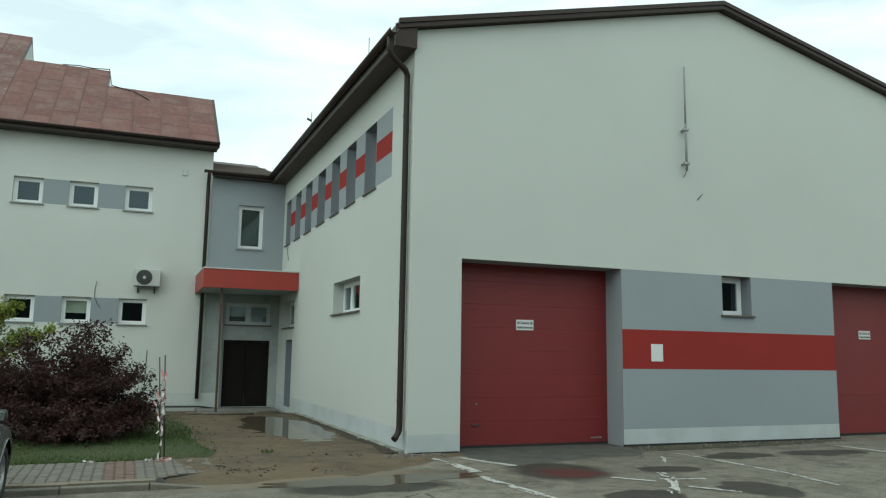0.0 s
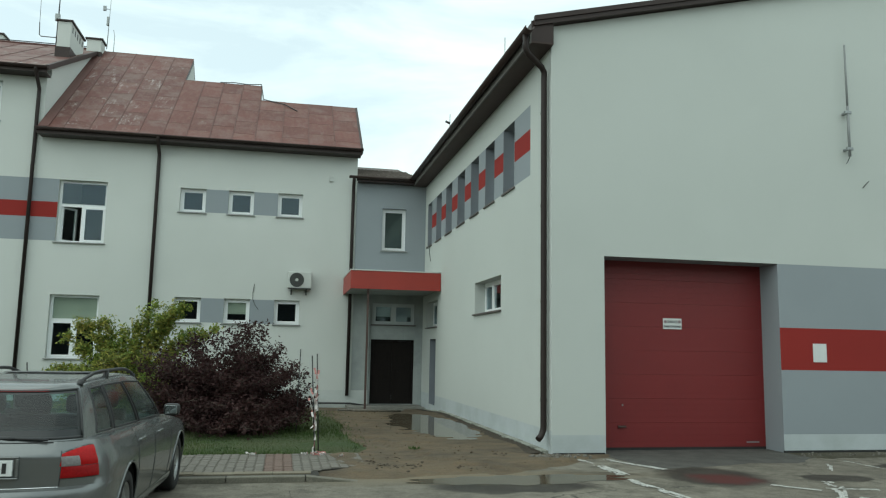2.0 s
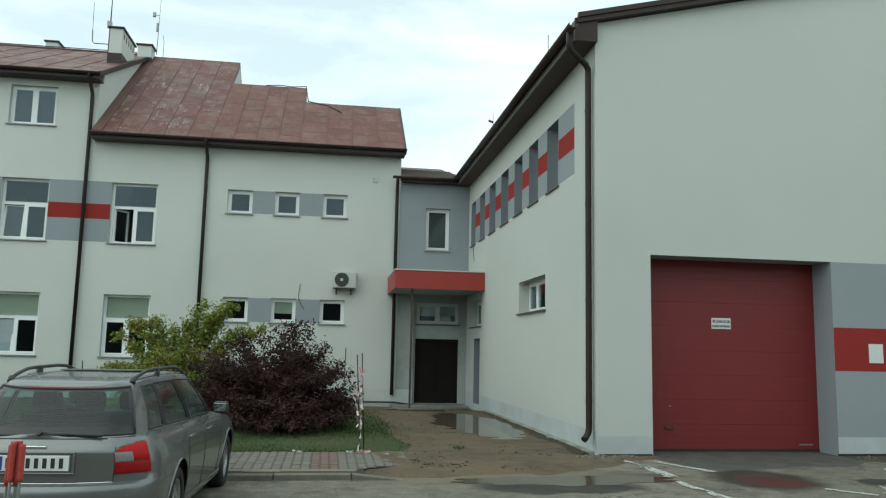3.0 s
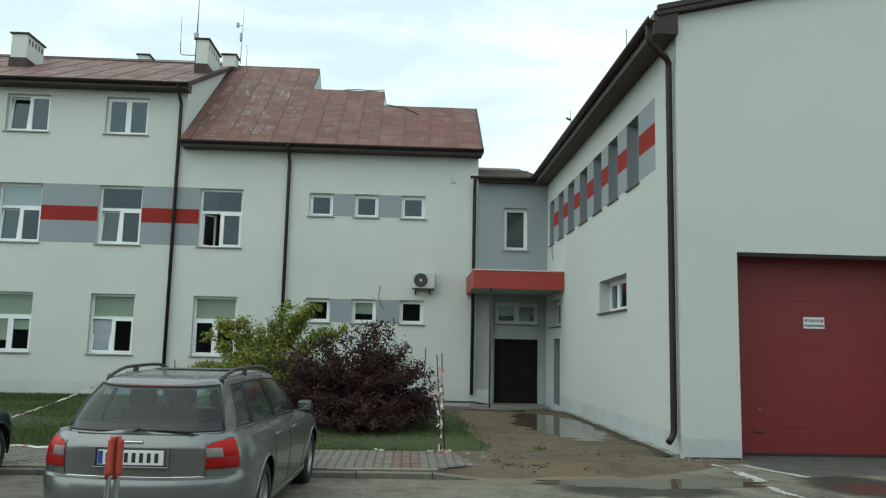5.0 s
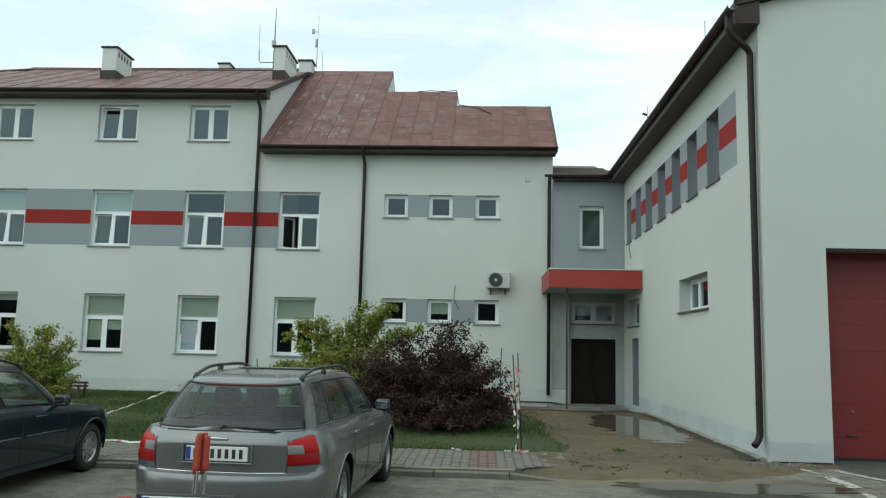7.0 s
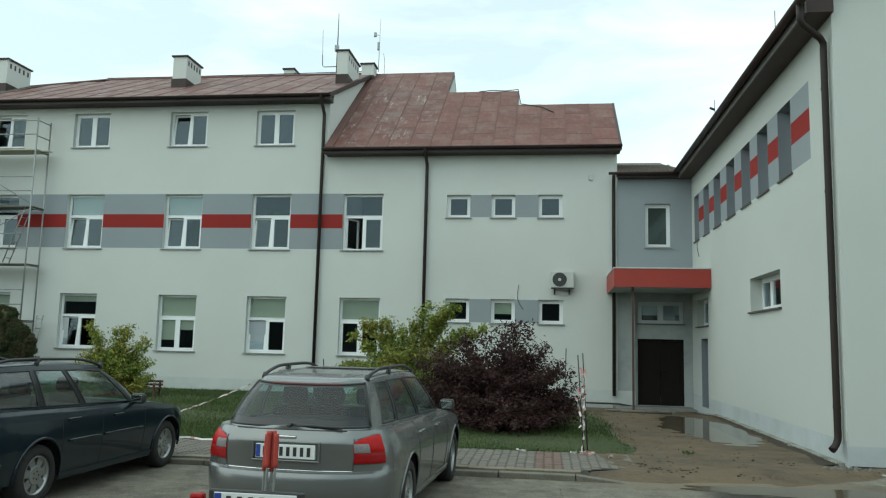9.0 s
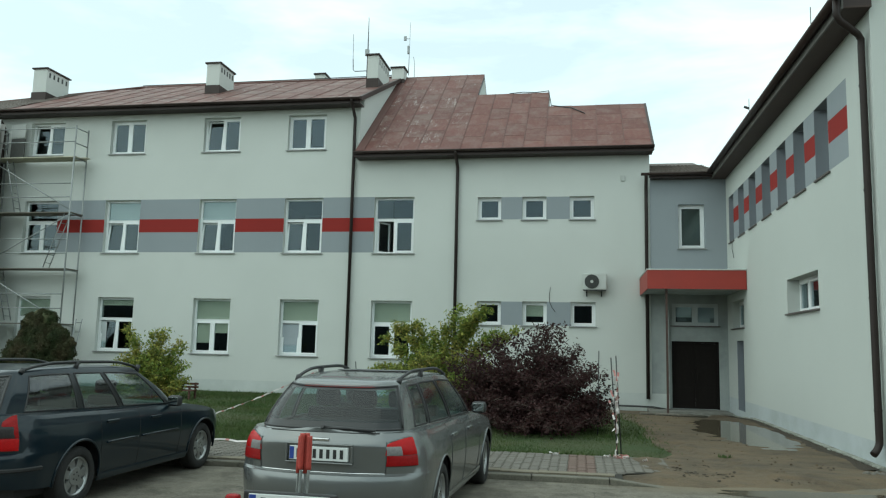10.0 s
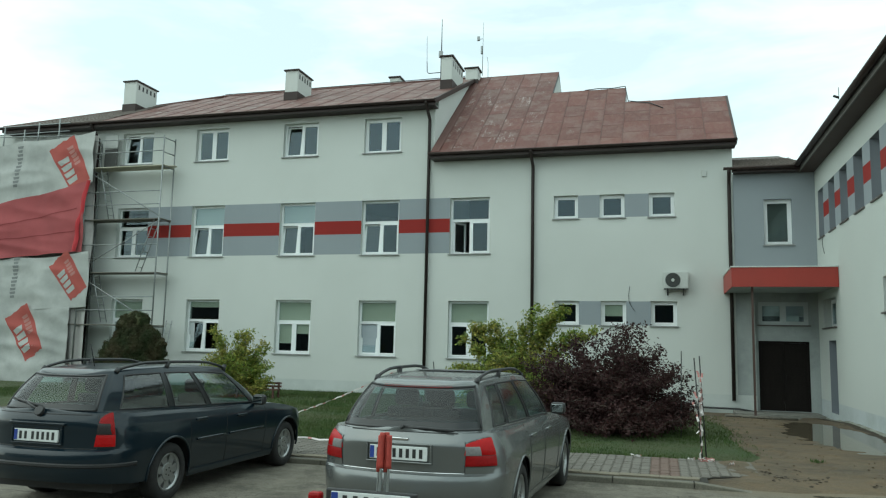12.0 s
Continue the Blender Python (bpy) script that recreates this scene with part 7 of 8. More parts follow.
for k in range(14):
    x1 = 1.37 - k * 1.0
    bm = bmesh.new()
    box(bm, -0.995, -0.005, 0.0, 0.15, -0.05, 0.074, rim=0.012)
    if k == 0:
        for v in bm.verts:
            if v.co.z > 0.05:
                v.co.z -= 0.115 * (v.co.x + 1.0)
    if kerb_stone is None or k == 1:
        kerb_stone = finish("kerb_stone", bm, KERB_CONCRETE)
    else:
        bm.free()
    ob = tagged(new("kerb_stone", kerb_stone), "pale weathered concrete kerb stone along the yard", "kerb stone", "kerb stones")
    ob.matrix_world = pose(x1, kerb_line(x1) + 0.006 * math.sin(k * 2.3), 0.004 * math.cos(k * 1.7), 0, 0, 0.35 * math.sin(k * 1.9) + (2.3 if x1 < -1 else 0))
# ---- bushes ----
def leaf_mesh(name, centres, size, rng, mat, droop=0.3, thin=0.5):
    """Many small folded leaves at the given centres, each four-cornered."""
    n = len(centres)
    a, b, c = rng.uniform(0, 2 * np.pi, n), rng.normal(0, 0.6, n) - droop, rng.uniform(0, 2 * np.pi, n)
    d = np.stack([np.cos(a) * np.cos(b), np.sin(a) * np.cos(b), np.sin(b)], 1)
    up = np.stack([np.cos(c), np.sin(c), np.full(n, 0.9)], 1)
    s = np.cross(d, up)
    s /= np.linalg.norm(s, axis=1, keepdims=True) + 1e-9
    nor = np.cross(s, d)
    ln = (size * rng.uniform(0.6, 1.35, n))[:, None]
    v = np.empty((n, 4, 3))
    v[:, 0] = centres - d * ln * 0.5
    v[:, 1] = centres + s * ln * thin * 0.5 + nor * ln * 0.12 - d * ln * 0.05
    v[:, 2] = centres + d * ln * 0.5
    v[:, 3] = centres - s * ln * thin * 0.5 + nor * ln * 0.12 - d * ln * 0.05
    me = bpy.data.meshes.new(name)
    k = np.arange(n)[:, None] * 4
    f = np.concatenate([k + [[0, 1, 2]], k + [[0, 2, 3]]])
    me.from_pydata(v.reshape(-1, 3).tolist(), [], f.tolist())
    me.materials.append(mat)
    return me


def bush(at, shoots, reach, height, leaves, size, mats, label, seed, bushy=1.0, tips=(), arch=0.35, category="bush", spread=0.10, plume=1, broad=0.5):
    """A shrub: stems that rise from the foot and bend outwards, twigs on them, and leaves along the twigs.
    tips: (x, y, z) ends of stems that stand out of the outline; plume: how much more thickly these are leaved."""
    rng = np.random.default_rng(seed)
    shrub = thing("bush", at, 0, label, category)
    bm = bmesh.new()
    spots = []
    ends = []
    for k in range(shoots):
        a = 2 * math.pi * (k + rng.uniform(-0.3, 0.3)) / shoots
        e = math.asin(rng.uniform(0.02, 1.0))
        q = rng.uniform(0.80, 1.05)
        ends.append((reach[0] * q * math.cos(e) ** 0.7 * math.cos(a), reach[1] * q * math.cos(e) ** 0.7 * math.sin(a), 0.22 + (height - 0.22) * q * math.sin(e)))
    ends += list(tips)
    for number, (ex, ey, ez) in enumerate(ends):
        thick = plume if number >= shoots else 1
        end = Vector((ex, ey, ez))
        foot = Vector((ex * 0.12 + rng.normal(0, 0.05), ey * 0.12 + rng.normal(0, 0.05), 0))
        bend = foot.lerp(end, 0.5) + Vector((-ex * arch * 0.3, -ey * arch * 0.3, ez * arch * 0.35))
        stem = []
        for j in range(9):
            t = j / 8
            p = foot * (1 - t) ** 2 + bend * 2 * t * (1 - t) + end * t * t
            stem.append(p + Vector(rng.normal(0, 0.02, 3)))
        tube(bm, stem, 0.016, 5, taper=0.25, caps=False)
        for j in range(2, 9):
            p = stem[j]
            for _ in range(int(4 * bushy) if j < 8 else 3):
                w = Vector(rng.normal(0, 1, 3)).normalized()
                w.z = abs(w.z) * 0.5 + 0.1 if rng.random() > 0.35 else -abs(w.z) * 0.4
                ln = rng.uniform(0.18, 0.48) * (1.15 - 0.5 * j / 8) * height / 2.0
                q = p + w * ln
                if q.z < 0.12:
                    q.z = 0.12 + rng.uniform(0, 0.1)
                tube(bm, (p, p.lerp(q, 0.5) + Vector((0, 0, 0.02)), q), 0.005, 4, taper=0.4, caps=False)
                spots += [(p, q)] * (thick if j > 4 else 1)
            spots += [(stem[j - 1], stem[j])] * (thick if j > 4 else 1)
    tagged(part("branchwork", bm, BARK, shrub), kind="stuff")
    pick = rng.integers(0, len(spots), leaves)
    t = rng.uniform(0.15, 1.08, leaves)[:, None]
    A, B = np.array([tuple(s[0]) for s in spots])[pick], np.array([tuple(s[1]) for s in spots])[pick]
    centres = A + (B - A) * t + rng.normal(0, spread * 0.55, (leaves, 3))
    centres[:, 2] = np.maximum(centres[:, 2], 0.06)
    split = rng.random(leaves)
    edges = np.cumsum([w for _, w in mats])
    for n, (m, _) in enumerate(mats):
        sel = (split >= (edges[n - 1] if n else 0)) & (split < edges[n])
        ob = new("foliage", leaf_mesh("foliage", centres[sel], size, rng, m, thin=broad))
        ob.parent = shrub
        tagged(ob, kind="stuff")
    return shrub


bush((-1.02, 16.2, 0.07), 112, (1.62, 1.45), 1.80, 60000, 0.068, ((LEAF_PURPLE, 1.0),), "dense dark purple-leaved shrub on the lawn", 3, 1.3,
     tips=((0.20, -0.2, 2.06), (0.45, -0.1, 2.08), (0.38, 0.1, 2.10), (0.10, -0.3, 1.94), (0.62, 0.0, 2.02), (-1.0, -1.45, 0.34), (-0.4, -1.75, 0.30), (0.2, -1.8, 0.30), (0.7, -1.6, 0.34), (-0.1, -1.6, 0.62), (0.45, -1.5, 0.66), (-0.7, -1.5, 0.70), (-1.5, -0.9, 0.5), (-1.80, -0.3, 0.6), (-1.85, -0.2, 1.0), (-1.70, -0.2, 1.30), (-1.40, -0.2, 1.50), (0.98, -0.1, 1.66), (0.9, 0.1, 1.60), (1.30, -0.1, 1.30), (1.50, 0.0, 1.10), (1.52, 0.0, 0.80), (1.45, -0.2, 0.55), (1.2, -0.3, 0.4), (-0.75, 0, 1.80), (0.7, -0.2, 1.6), (-0.35, 0, 1.80), (-0.15, -0.1, 1.92), (-0.55, 0.1, 1.68), (0.0, -2.1, 0.24), (0.5, -2.05, 0.24), (-0.5, -2.0, 0.26), (1.0, -1.8, 0.28), (0.3, -2.0, 0.55), (0.8, -1.85, 0.6), (1.35, -1.2, 0.35)), arch=0.3, broad=0.56)
bush((-3.25, 18.1, 0.07), 90, (1.40, 1.1), 1.72, 50000, 0.074, ((LEAF_GREEN, 0.45), (LEAF_DEEP, 0.55)), "loose yellow-green shrub behind the purple one", 11, 1.0,
     tips=((0.43, 0, 2.50), (1.09, 0, 2.57), (0.95, 0.1, 2.45), (0.80, -0.1, 2.38), (0.62, 0, 2.2), (0.77, 0.1, 2.15), (1.74, 0, 1.99), (1.48, 0.1, 1.92), (1.25, 0, 1.95), (-1.06, -0.1, 2.10), (-0.85, 0, 2.10),
           (-0.65, 0, 2.16), (-0.78, 0.1, 1.80), (-1.25, 0, 1.75), (-0.2, 0, 1.98), (-1.37, 0, 1.16), (-1.5, -0.1, 1.05), (0.15, 0, 2.08)), arch=0.75, plume=3, spread=0.095)
bush((-12.22, 20.6, 0.07), 56, (1.08, 0.9), 1.52, 20000, 0.082, ((LEAF_GREEN, 0.55), (LEAF_DEEP, 0.45)), "round yellow-green shrub on the lawn before the windows", 17, 1.1,
     tips=((-0.75, 0, 1.95), (-0.65, 0, 1.85), (-0.55, 0, 1.70), (0.30, 0, 1.88), (0.45, 0, 1.90), (0.15, 0, 1.80), (0.95, 0, 1.62), (1.1, 0, 1.45), (1.25, -0.2, 0.95), (1.3, -0.2, 0.5), (1.2, -0.4, 0.3)), arch=0.45, plume=2)


def evergreen(at, lumps, needles, size, label, seed):
    """A dense evergreen: rounded masses closely set with short upright sprays."""
    rng = np.random.default_rng(seed)
    shrub = thing("bush", at, 0, label, "bush")
    bm = bmesh.new()
    tube(bm, ((0, 0, 0), (0.02, 0, 0.5), (0, 0, 1.2)), 0.07, 7, taper=0.5)
    part("trunk", bm, BARK, shrub)
    bm = bmesh.new()
    for x, y, z, r in lumps:
        bmesh.ops.create_icosphere(bm, subdivisions=3, radius=r * 0.86, matrix=Matrix.Translation((x, y, z)))
    for v in bm.verts:
        d = noise.noise(v.co * 4.0) * 0.10 + noise.noise(v.co * 11.0) * 0.04
        v.co += v.normal * d if v.normal.length else Vector()
    tagged(part("inner_growth", bm, LEAF_CONIFER, shrub), kind="stuff")
    n = np.array([r * r for *_, r in lumps])
    pick = rng.choice(len(lumps), needles, p=n / n.sum())
    d = rng.normal(0, 1, (needles, 3))
    d /= np.linalg.norm(d, axis=1, keepdims=True)
    c = np.array([q[:3] for q in lumps])[pick]
    r = np.array([q[3] for q in lumps])[pick]
    tuft = np.array([noise.noise(tuple(v)) for v in (c + d * r[:, None]) * 6.5])
    centres = c + d * (r * (0.95 + 0.30 * tuft + rng.normal(0, 0.05, needles)))[:, None]
    centres[:, 2] = np.maximum(centres[:, 2], 0.08)
    ob = new("foliage", leaf_mesh("foliage", centres, size, rng, LEAF_CONIFER, -0.7, 0.32))
    ob.parent = shrub
    tagged(ob, kind="stuff")
    return shrub


evergreen((-17.72, 23.1, 0.07), ((-0.75, 0, 0.55, 0.62), (0.60, 0, 0.60, 0.72), (0.0, -0.1, 0.85, 0.85), (-0.55, -0.2, 1.05, 0.50), (-0.80, 0, 1.00, 0.34), (0.25, -0.3, 1.25, 0.55), (0.78, 0, 1.20, 0.46),
                                     (0.02, 0, 1.85, 0.48), (-0.22, -0.1, 2.15, 0.32), (0.24, 0.05, 2.28, 0.30), (0.02, 0, 2.35, 0.24), (-0.42, 0, 1.68, 0.32), (0.74, -0.1, 1.62, 0.38), (0.98, 0, 1.46, 0.28), (0.55, 0, 1.95, 0.20), (-0.55, 0, 1.32, 0.36)), 95000, 0.075, "dense brown-green evergreen shrub beneath the scaffold", 23)

# ---- bench ----
bench = thing("bench", (-11.30, 20.4, 0.07), 4, "low reddish-brown wooden bench on the lawn", "bench")
bench.scale = (0.85, 0.9, 0.64)
bm = bmesh.new()
for k in range(3):
    box(bm, -0.75, 0.75, -0.22 + k * 0.15, -0.10 + k * 0.15, 0.40, 0.44, rim=0.006)
part("seat", bm, BENCH_WOOD, bench)
bm = bmesh.new()
for z in (0.50, 0.64):
    box(bm, -0.75, 0.75, 0.25, 0.285, z, z + 0.09, rim=0.006)
part("backrest", bm, BENCH_WOOD, bench)
for x in (-0.65, 0.65):
    bm = bmesh.new()
    box(bm, x - 0.03, x + 0.03, -0.20, -0.14, 0, 0.55, rim=0.004)
    box(bm, x - 0.03, x + 0.03, 0.23, 0.29, 0, 0.74, rim=0.004)
    box(bm, x - 0.03, x + 0.03, -0.22, 0.26, 0.53, 0.57, rim=0.004)
    part("leg", bm, BENCH_WOOD, bench)

# ---- stakes and barrier tape ----
def stake(x, y, h, lean=0.0, mat=DARK_STEEL, label="thin dark steel stake pushed into the ground"):
    bm = bmesh.new()
    tube(bm, ((x, y, 0.0), (x + lean, y, h)), 0.011, 6)
    return solid("stake", bm, mat, label, "stake", "steel stakes")


stake(0.575, 12.58, 1.60, -0.10)
stake(0.635, 12.64, 1.63, -0.08, label="thin steel stake wound with barrier tape")
stake(0.33, 15.6, 1.70, 0.03, label="thin steel stake standing behind the purple shrub")
stake(-4.79, 13.9, 1.30, 0.0, label="thin steel stake holding up barrier tape")
stake(-7.5, 13.6, 0.30, 0.0, label="short steel stake holding barrier tape")


def ribbon(bm, pts, width, mat_of, twist=0.0):
    rows = []
    pts = [Vector(p) for p in pts]
    for n, p in enumerate(pts):
        d = (pts[min(n + 1, len(pts) - 1)] - pts[max(n - 1, 0)]).normalized()
        a = twist * n
        side = d.cross(Vector((math.sin(a), -math.cos(a), 0.2))).normalized()
        rows.append((bm.verts.new(p - side * width / 2), bm.verts.new(p + side * width / 2)))
    for n, (a, b) in enumerate(zip(rows, rows[1:])):
        bm.faces.new((a[0], a[1], b[1], b[0])).material_index = mat_of(n)


rng = random.Random(5)
bm = bmesh.new()
for top, foot, dx in ((1.40, 0.30, 0.0), (1.36, 0.75, 0.04), (1.1, 0.05, -0.03), (0.95, 0.45, -0.06), (1.30, 0.60, 0.02)):
    pts = []
    for k in range(22):
        t = k / 21
        z = top + (foot - top) * t + 0.02 * rng.uniform(-1, 1)
        pts.append((0.60 - 0.06 * z + dx + 0.010 * math.sin(k * 1.3 + dx * 50) + 0.025 * math.sin(t * 5 + dx * 30), 12.57 + 0.03 * math.cos(k * 1.3), z))
    ribbon(bm, pts, 0.034, lambda n: 0 if (n // 2) % 4 == 0 else 1, 0.28)
pts = [(0.62 + 0.12 * math.cos(k * 0.8), 12.48 + 0.10 * math.sin(k * 0.8), 0.095 + 0.02 * math.sin(k * 2.1)) for k in range(18)]
ribbon(bm, pts, 0.018, lambda n: (n // 2) % 2, 0.3)
tagged(new("barrier_tape", finish("barrier_tape", bm, [TAPE_RED, TAPE_WHITE])), "red and white barrier tape wound round the stakes", "barrier tape")
bm = bmesh.new()
pts = []
for k in range(60):
    t = k / 59
    pts.append((-7.5 + 2.71 * t, 13.6 + 0.3 * t, 0.12 + 1.10 * t - 0.08 * math.sin(math.pi * t) + 0.006 * math.sin(k * 1.7)))
ribbon(bm, pts, 0.024, lambda n: 0 if n % 4 == 0 else 1, 0.35)
tagged(new("barrier_tape", finish("barrier_tape", bm, [TAPE_RED, TAPE_WHITE])), "slack red and white barrier tape stretched over the lawn", "barrier tape")
for n, (x0, y0, ln) in enumerate(((-6.1, 12.20, 1.1), (-0.48, 12.45, 0.16), (0.36, 12.42, 0.10), (0.92, 12.15, 0.07))):
    bm = bmesh.new()
    ribbon(bm, [(x0 + ln * k / 14, y0 + 0.05 * math.sin(k * 0.5 + n), 0.092 + 0.016 * abs(math.sin(k * 0.45 + n))) for k in range(15)], 0.03, lambda q: 0 if q % 9 == 4 else 1, 0.15)
    tagged(new("barrier_tape", finish("barrier_tape", bm, [TAPE_RED, TAPE_WHITE])), "torn piece of barrier tape lying by the lawn's edge", "barrier tape")

# ---- scaffold ----
SX0, SX1, SY0, SY1 = -21.25, -17.90, 24.32, 25.02
scaffold = thing("scaffold", (0, 0, 0), 0, "grey steel facade scaffold with plank decks", "scaffold")
LEVELS = (2.20, 4.15, 6.17, 8.20)
for x in (SX0, SX1):
    for y in (SY0, SY1):
        bm = bmesh.new()
        tube(bm, ((x, y, 0.05), (x, y, 9.35)), 0.028, 8)
        box(bm, x - 0.07, x + 0.07, y - 0.07, y + 0.07, 0.05, 0.09)
        part("standard", bm, GALV, scaffold)
    for z in (*LEVELS, 9.30, 8.75):
        bm = bmesh.new()
        tube(bm, ((x, SY0, z - 0.05), (x, SY1, z - 0.05)), 0.022, 7)
        part("transom", bm, GALV, scaffold)
for z in (*[v + d for v in LEVELS for d in (0.55, 1.05)],):
    bm = bmesh.new()
    tube(bm, ((SX0, SY0 - 0.02, z), (SX1, SY0 - 0.02, z)), 0.020, 7)
    part("guard_rail", bm, GALV, scaffold)
for n, (z0, z1) in enumerate(zip((0.1, *LEVELS), LEVELS)):
    bm = bmesh.new()
    a, b = ((SX0, z1 - 0.1), (SX1, z0 + 0.1)) if n % 2 else ((SX0, z0 + 0.1), (SX1, z1 - 0.1))
    tube(bm, ((a[0], SY0 - 0.04, a[1]), (b[0], SY0 - 0.04, b[1])), 0.020, 7)
    part("brace", bm, GALV, scaffold)
for z in LEVELS:
    for k in range(3):
        bm = bmesh.new()
        y = SY0 + 0.02 + k * 0.225
        box(bm, SX0 - 0.05, SX1 + 0.05 + (0.28 if z > 8 and k == 1 else 0), y, y + 0.215, z - 0.018, z + 0.018, rim=0.005)
        part("plank", bm, PLANK_PALE if z > 8 else WOOD, scaffold)
for n, (x0, x1, z0, z1) in enumerate(((-18.85, -18.15, 4.2, 6.2), (-20.20, -20.70, 2.3, 4.1), (-20.2, -20.7, 6.2, 8.15), (-17.75, -17.35, 0.1, 2.4))):
    bm = bmesh.new()
    for y in (SY0 + 0.10, SY0 + 0.42):
        tube(bm, ((x0, y, z0), (x1, y, z1)), 0.018, 6)
    for k in range(7):
        t = (k + 0.6) / 7
        tube(bm, ((x0 + (x1 - x0) * t, SY0 + 0.10, z0 + (z1 - z0) * t), (x0 + (x1 - x0) * t, SY0 + 0.42, z0 + (z1 - z0) * t)), 0.012, 5)
    part("ladder", bm, GALV, scaffold, "light metal ladder between the decks")
for mat, z0, z1, label in ((INSIDE, 8.24, 9.08, "dark brown board leaning on the scaffold deck"), (CLOTH_WHITE, 9.12, 9.62, "pale board behind the scaffold rail")):
    bm = bmesh.new()
    box(bm, -21.02, -20.45, 24.92, 24.96, z0, z1, rim=0.004)
    solid("board", bm, mat, label, "board")
# second bay behind the sheeting
far = thing("scaffold", (0, 0, 0), 0, "grey scaffold bay hidden behind printed sheeting", "scaffold")
for x in (-24.4, -27.5, -30.6):
    for y in (SY0, SY1):
        bm = bmesh.new()
        tube(bm, ((x, y, 0.0), (x, y, 9.9)), 0.028, 8)
        part("standard", bm, GALV, far)
for z in LEVELS:
    bm = bmesh.new()
    box(bm, -31, SX0 - 0.06, SY0 + 0.02, SY0 + 0.66, z - 0.025, z + 0.025)
    part("deck", bm, WOOD, far)
for z in (9.25, 9.85):
    bm = bmesh.new()
    tube(bm, ((-31, SY0, z), (SX0 - 0.1, SY0, z - 0.35 * (z > 9.5))), 0.02, 6)
    part("guard_rail", bm, GALV, far)

# ---- printed sheeting ----
def cloth_depth(x, z, seed):
    """How far the cloth stands out at a place: broad bellies, tight creases between the ties, small wrinkles."""
    belly = 0.09 * noise.noise((x * 0.5 + seed, z * 0.45, seed)) + 0.035 * noise.noise((x * 1.3, z * 1.1, seed + 3))
    crease = 0.11 * (1 - abs(noise.noise((x * 0.45 + z * 0.25, z * 1.5, seed + 6))) * 3.0)
    fine = 0.045 * abs(noise.noise((x * 0.9 + z * 0.7, z * 0.8 - x * 0.9, seed + 9))) + 0.010 * noise.noise((x * 3.0, z * 3.4, seed))
    return SY0 - 0.14 + belly - 0.35 * crease + fine


def sheeting(name, x0, x1, low, top, mat, label, seed, sag=0.10):
    """A hanging sheet; low and top give its edges' heights at its two ends."""
    nx, nz = 90, 34
    bm = bmesh.new()
    grid = []
    for i in range(nx + 1):
        col = []
        for j in range(nz + 1):
            u, v = i / nx, j / nz
            a = low[0] + (low[1] - low[0]) * u - 0.8 * sag * math.sin(math.pi * min(1, u * 1.3)) + 0.03 * noise.noise((u * 12, seed, 1))
            b = top[0] + (top[1] - top[0]) * u - sag * abs(math.sin(math.pi * u * 3)) + 0.02 * noise.noise((u * 14, seed, 5))
            x = x0 + (x1 - x0) * u + 0.10 * noise.noise((v * 2.2, seed, 0)) * u ** 4
            z = a + (b - a) * v
            col.append(bm.verts.new((x, cloth_depth(x, z, seed), z)))
        grid.append(col)
    for i in range(nx):
        for j in range(nz):
            bm.faces.new((grid[i][j], grid[i + 1][j], grid[i + 1][j + 1], grid[i][j + 1])).smooth = True
    return solid(name, bm, mat, label, "sheeting", "printed sheeting", smooth=True)


def printed(x, z, w, h, turn, mat, ob, seed, ragged=0.06, proud=0.008, name="printed_field"):
    """A printed field that follows the cloth, its short ends ragged."""
    n, m = 20, 26
    c, q = math.cos(radians(turn)), math.sin(radians(turn))
    bm = bmesh.new()
    grid = []
    for i in range(n + 1):
        u = -1 + 2 * i / n
        ends = [ragged * (noise.noise((u * 3 + seed, k, seed)) + 0.7 * noise.noise((u * 11 + seed, k, seed))) for k in (0.0, 5.0)]
        col = []
        for j in range(m + 1):
            v = -1 + 2 * j / m
            px, pz = u * w / 2 * (1 + 0.10 * v), v * h / 2 + (ends[0] if v < 0 else ends[1]) * abs(v) ** 3
            X, Z = x + px * c - pz * q, z + px * q + pz * c
            col.append(bm.verts.new((X, cloth_depth(X, Z, ob["fold"]) - proud, Z)))
        grid.append(col)
    for i in range(n):
        for j in range(m):
            bm.faces.new((grid[i][j], grid[i + 1][j], grid[i + 1][j + 1], grid[i][j + 1])).smooth = True
    return part(name, bm, mat, ob, smooth=True)


top_sheet = sheeting("sheeting", -31.0, -20.9, (5.9, 7.62), (8.9, 9.62), CLOTH_WHITE, "white mesh sheeting printed with red fields", 1.3)
red_sheet = sheeting("sheeting", -31.0, -21.1, (4.4, 4.94), (5.85, 7.66), CLOTH_RED, "red mesh sheeting stretched over the scaffold", 4.1, 0.06)
low_sheet = sheeting("sheeting", -31.0, -20.75, (2.3, 2.86), (4.35, 4.95), CLOTH_WHITE, "white printed sheeting sagging between the poles", 7.7)
foot_sheet = sheeting("sheeting", -31.0, -21.45, (0.02, 0.02), (2.35, 2.86), CLOTH_WHITE, "lowest white sheeting with a red printed field", 9.9, 0.06)
for ob, seed in ((top_sheet, 1.3), (red_sheet, 4.1), (low_sheet, 7.7), (foot_sheet, 9.9)):
    ob["fold"] = seed
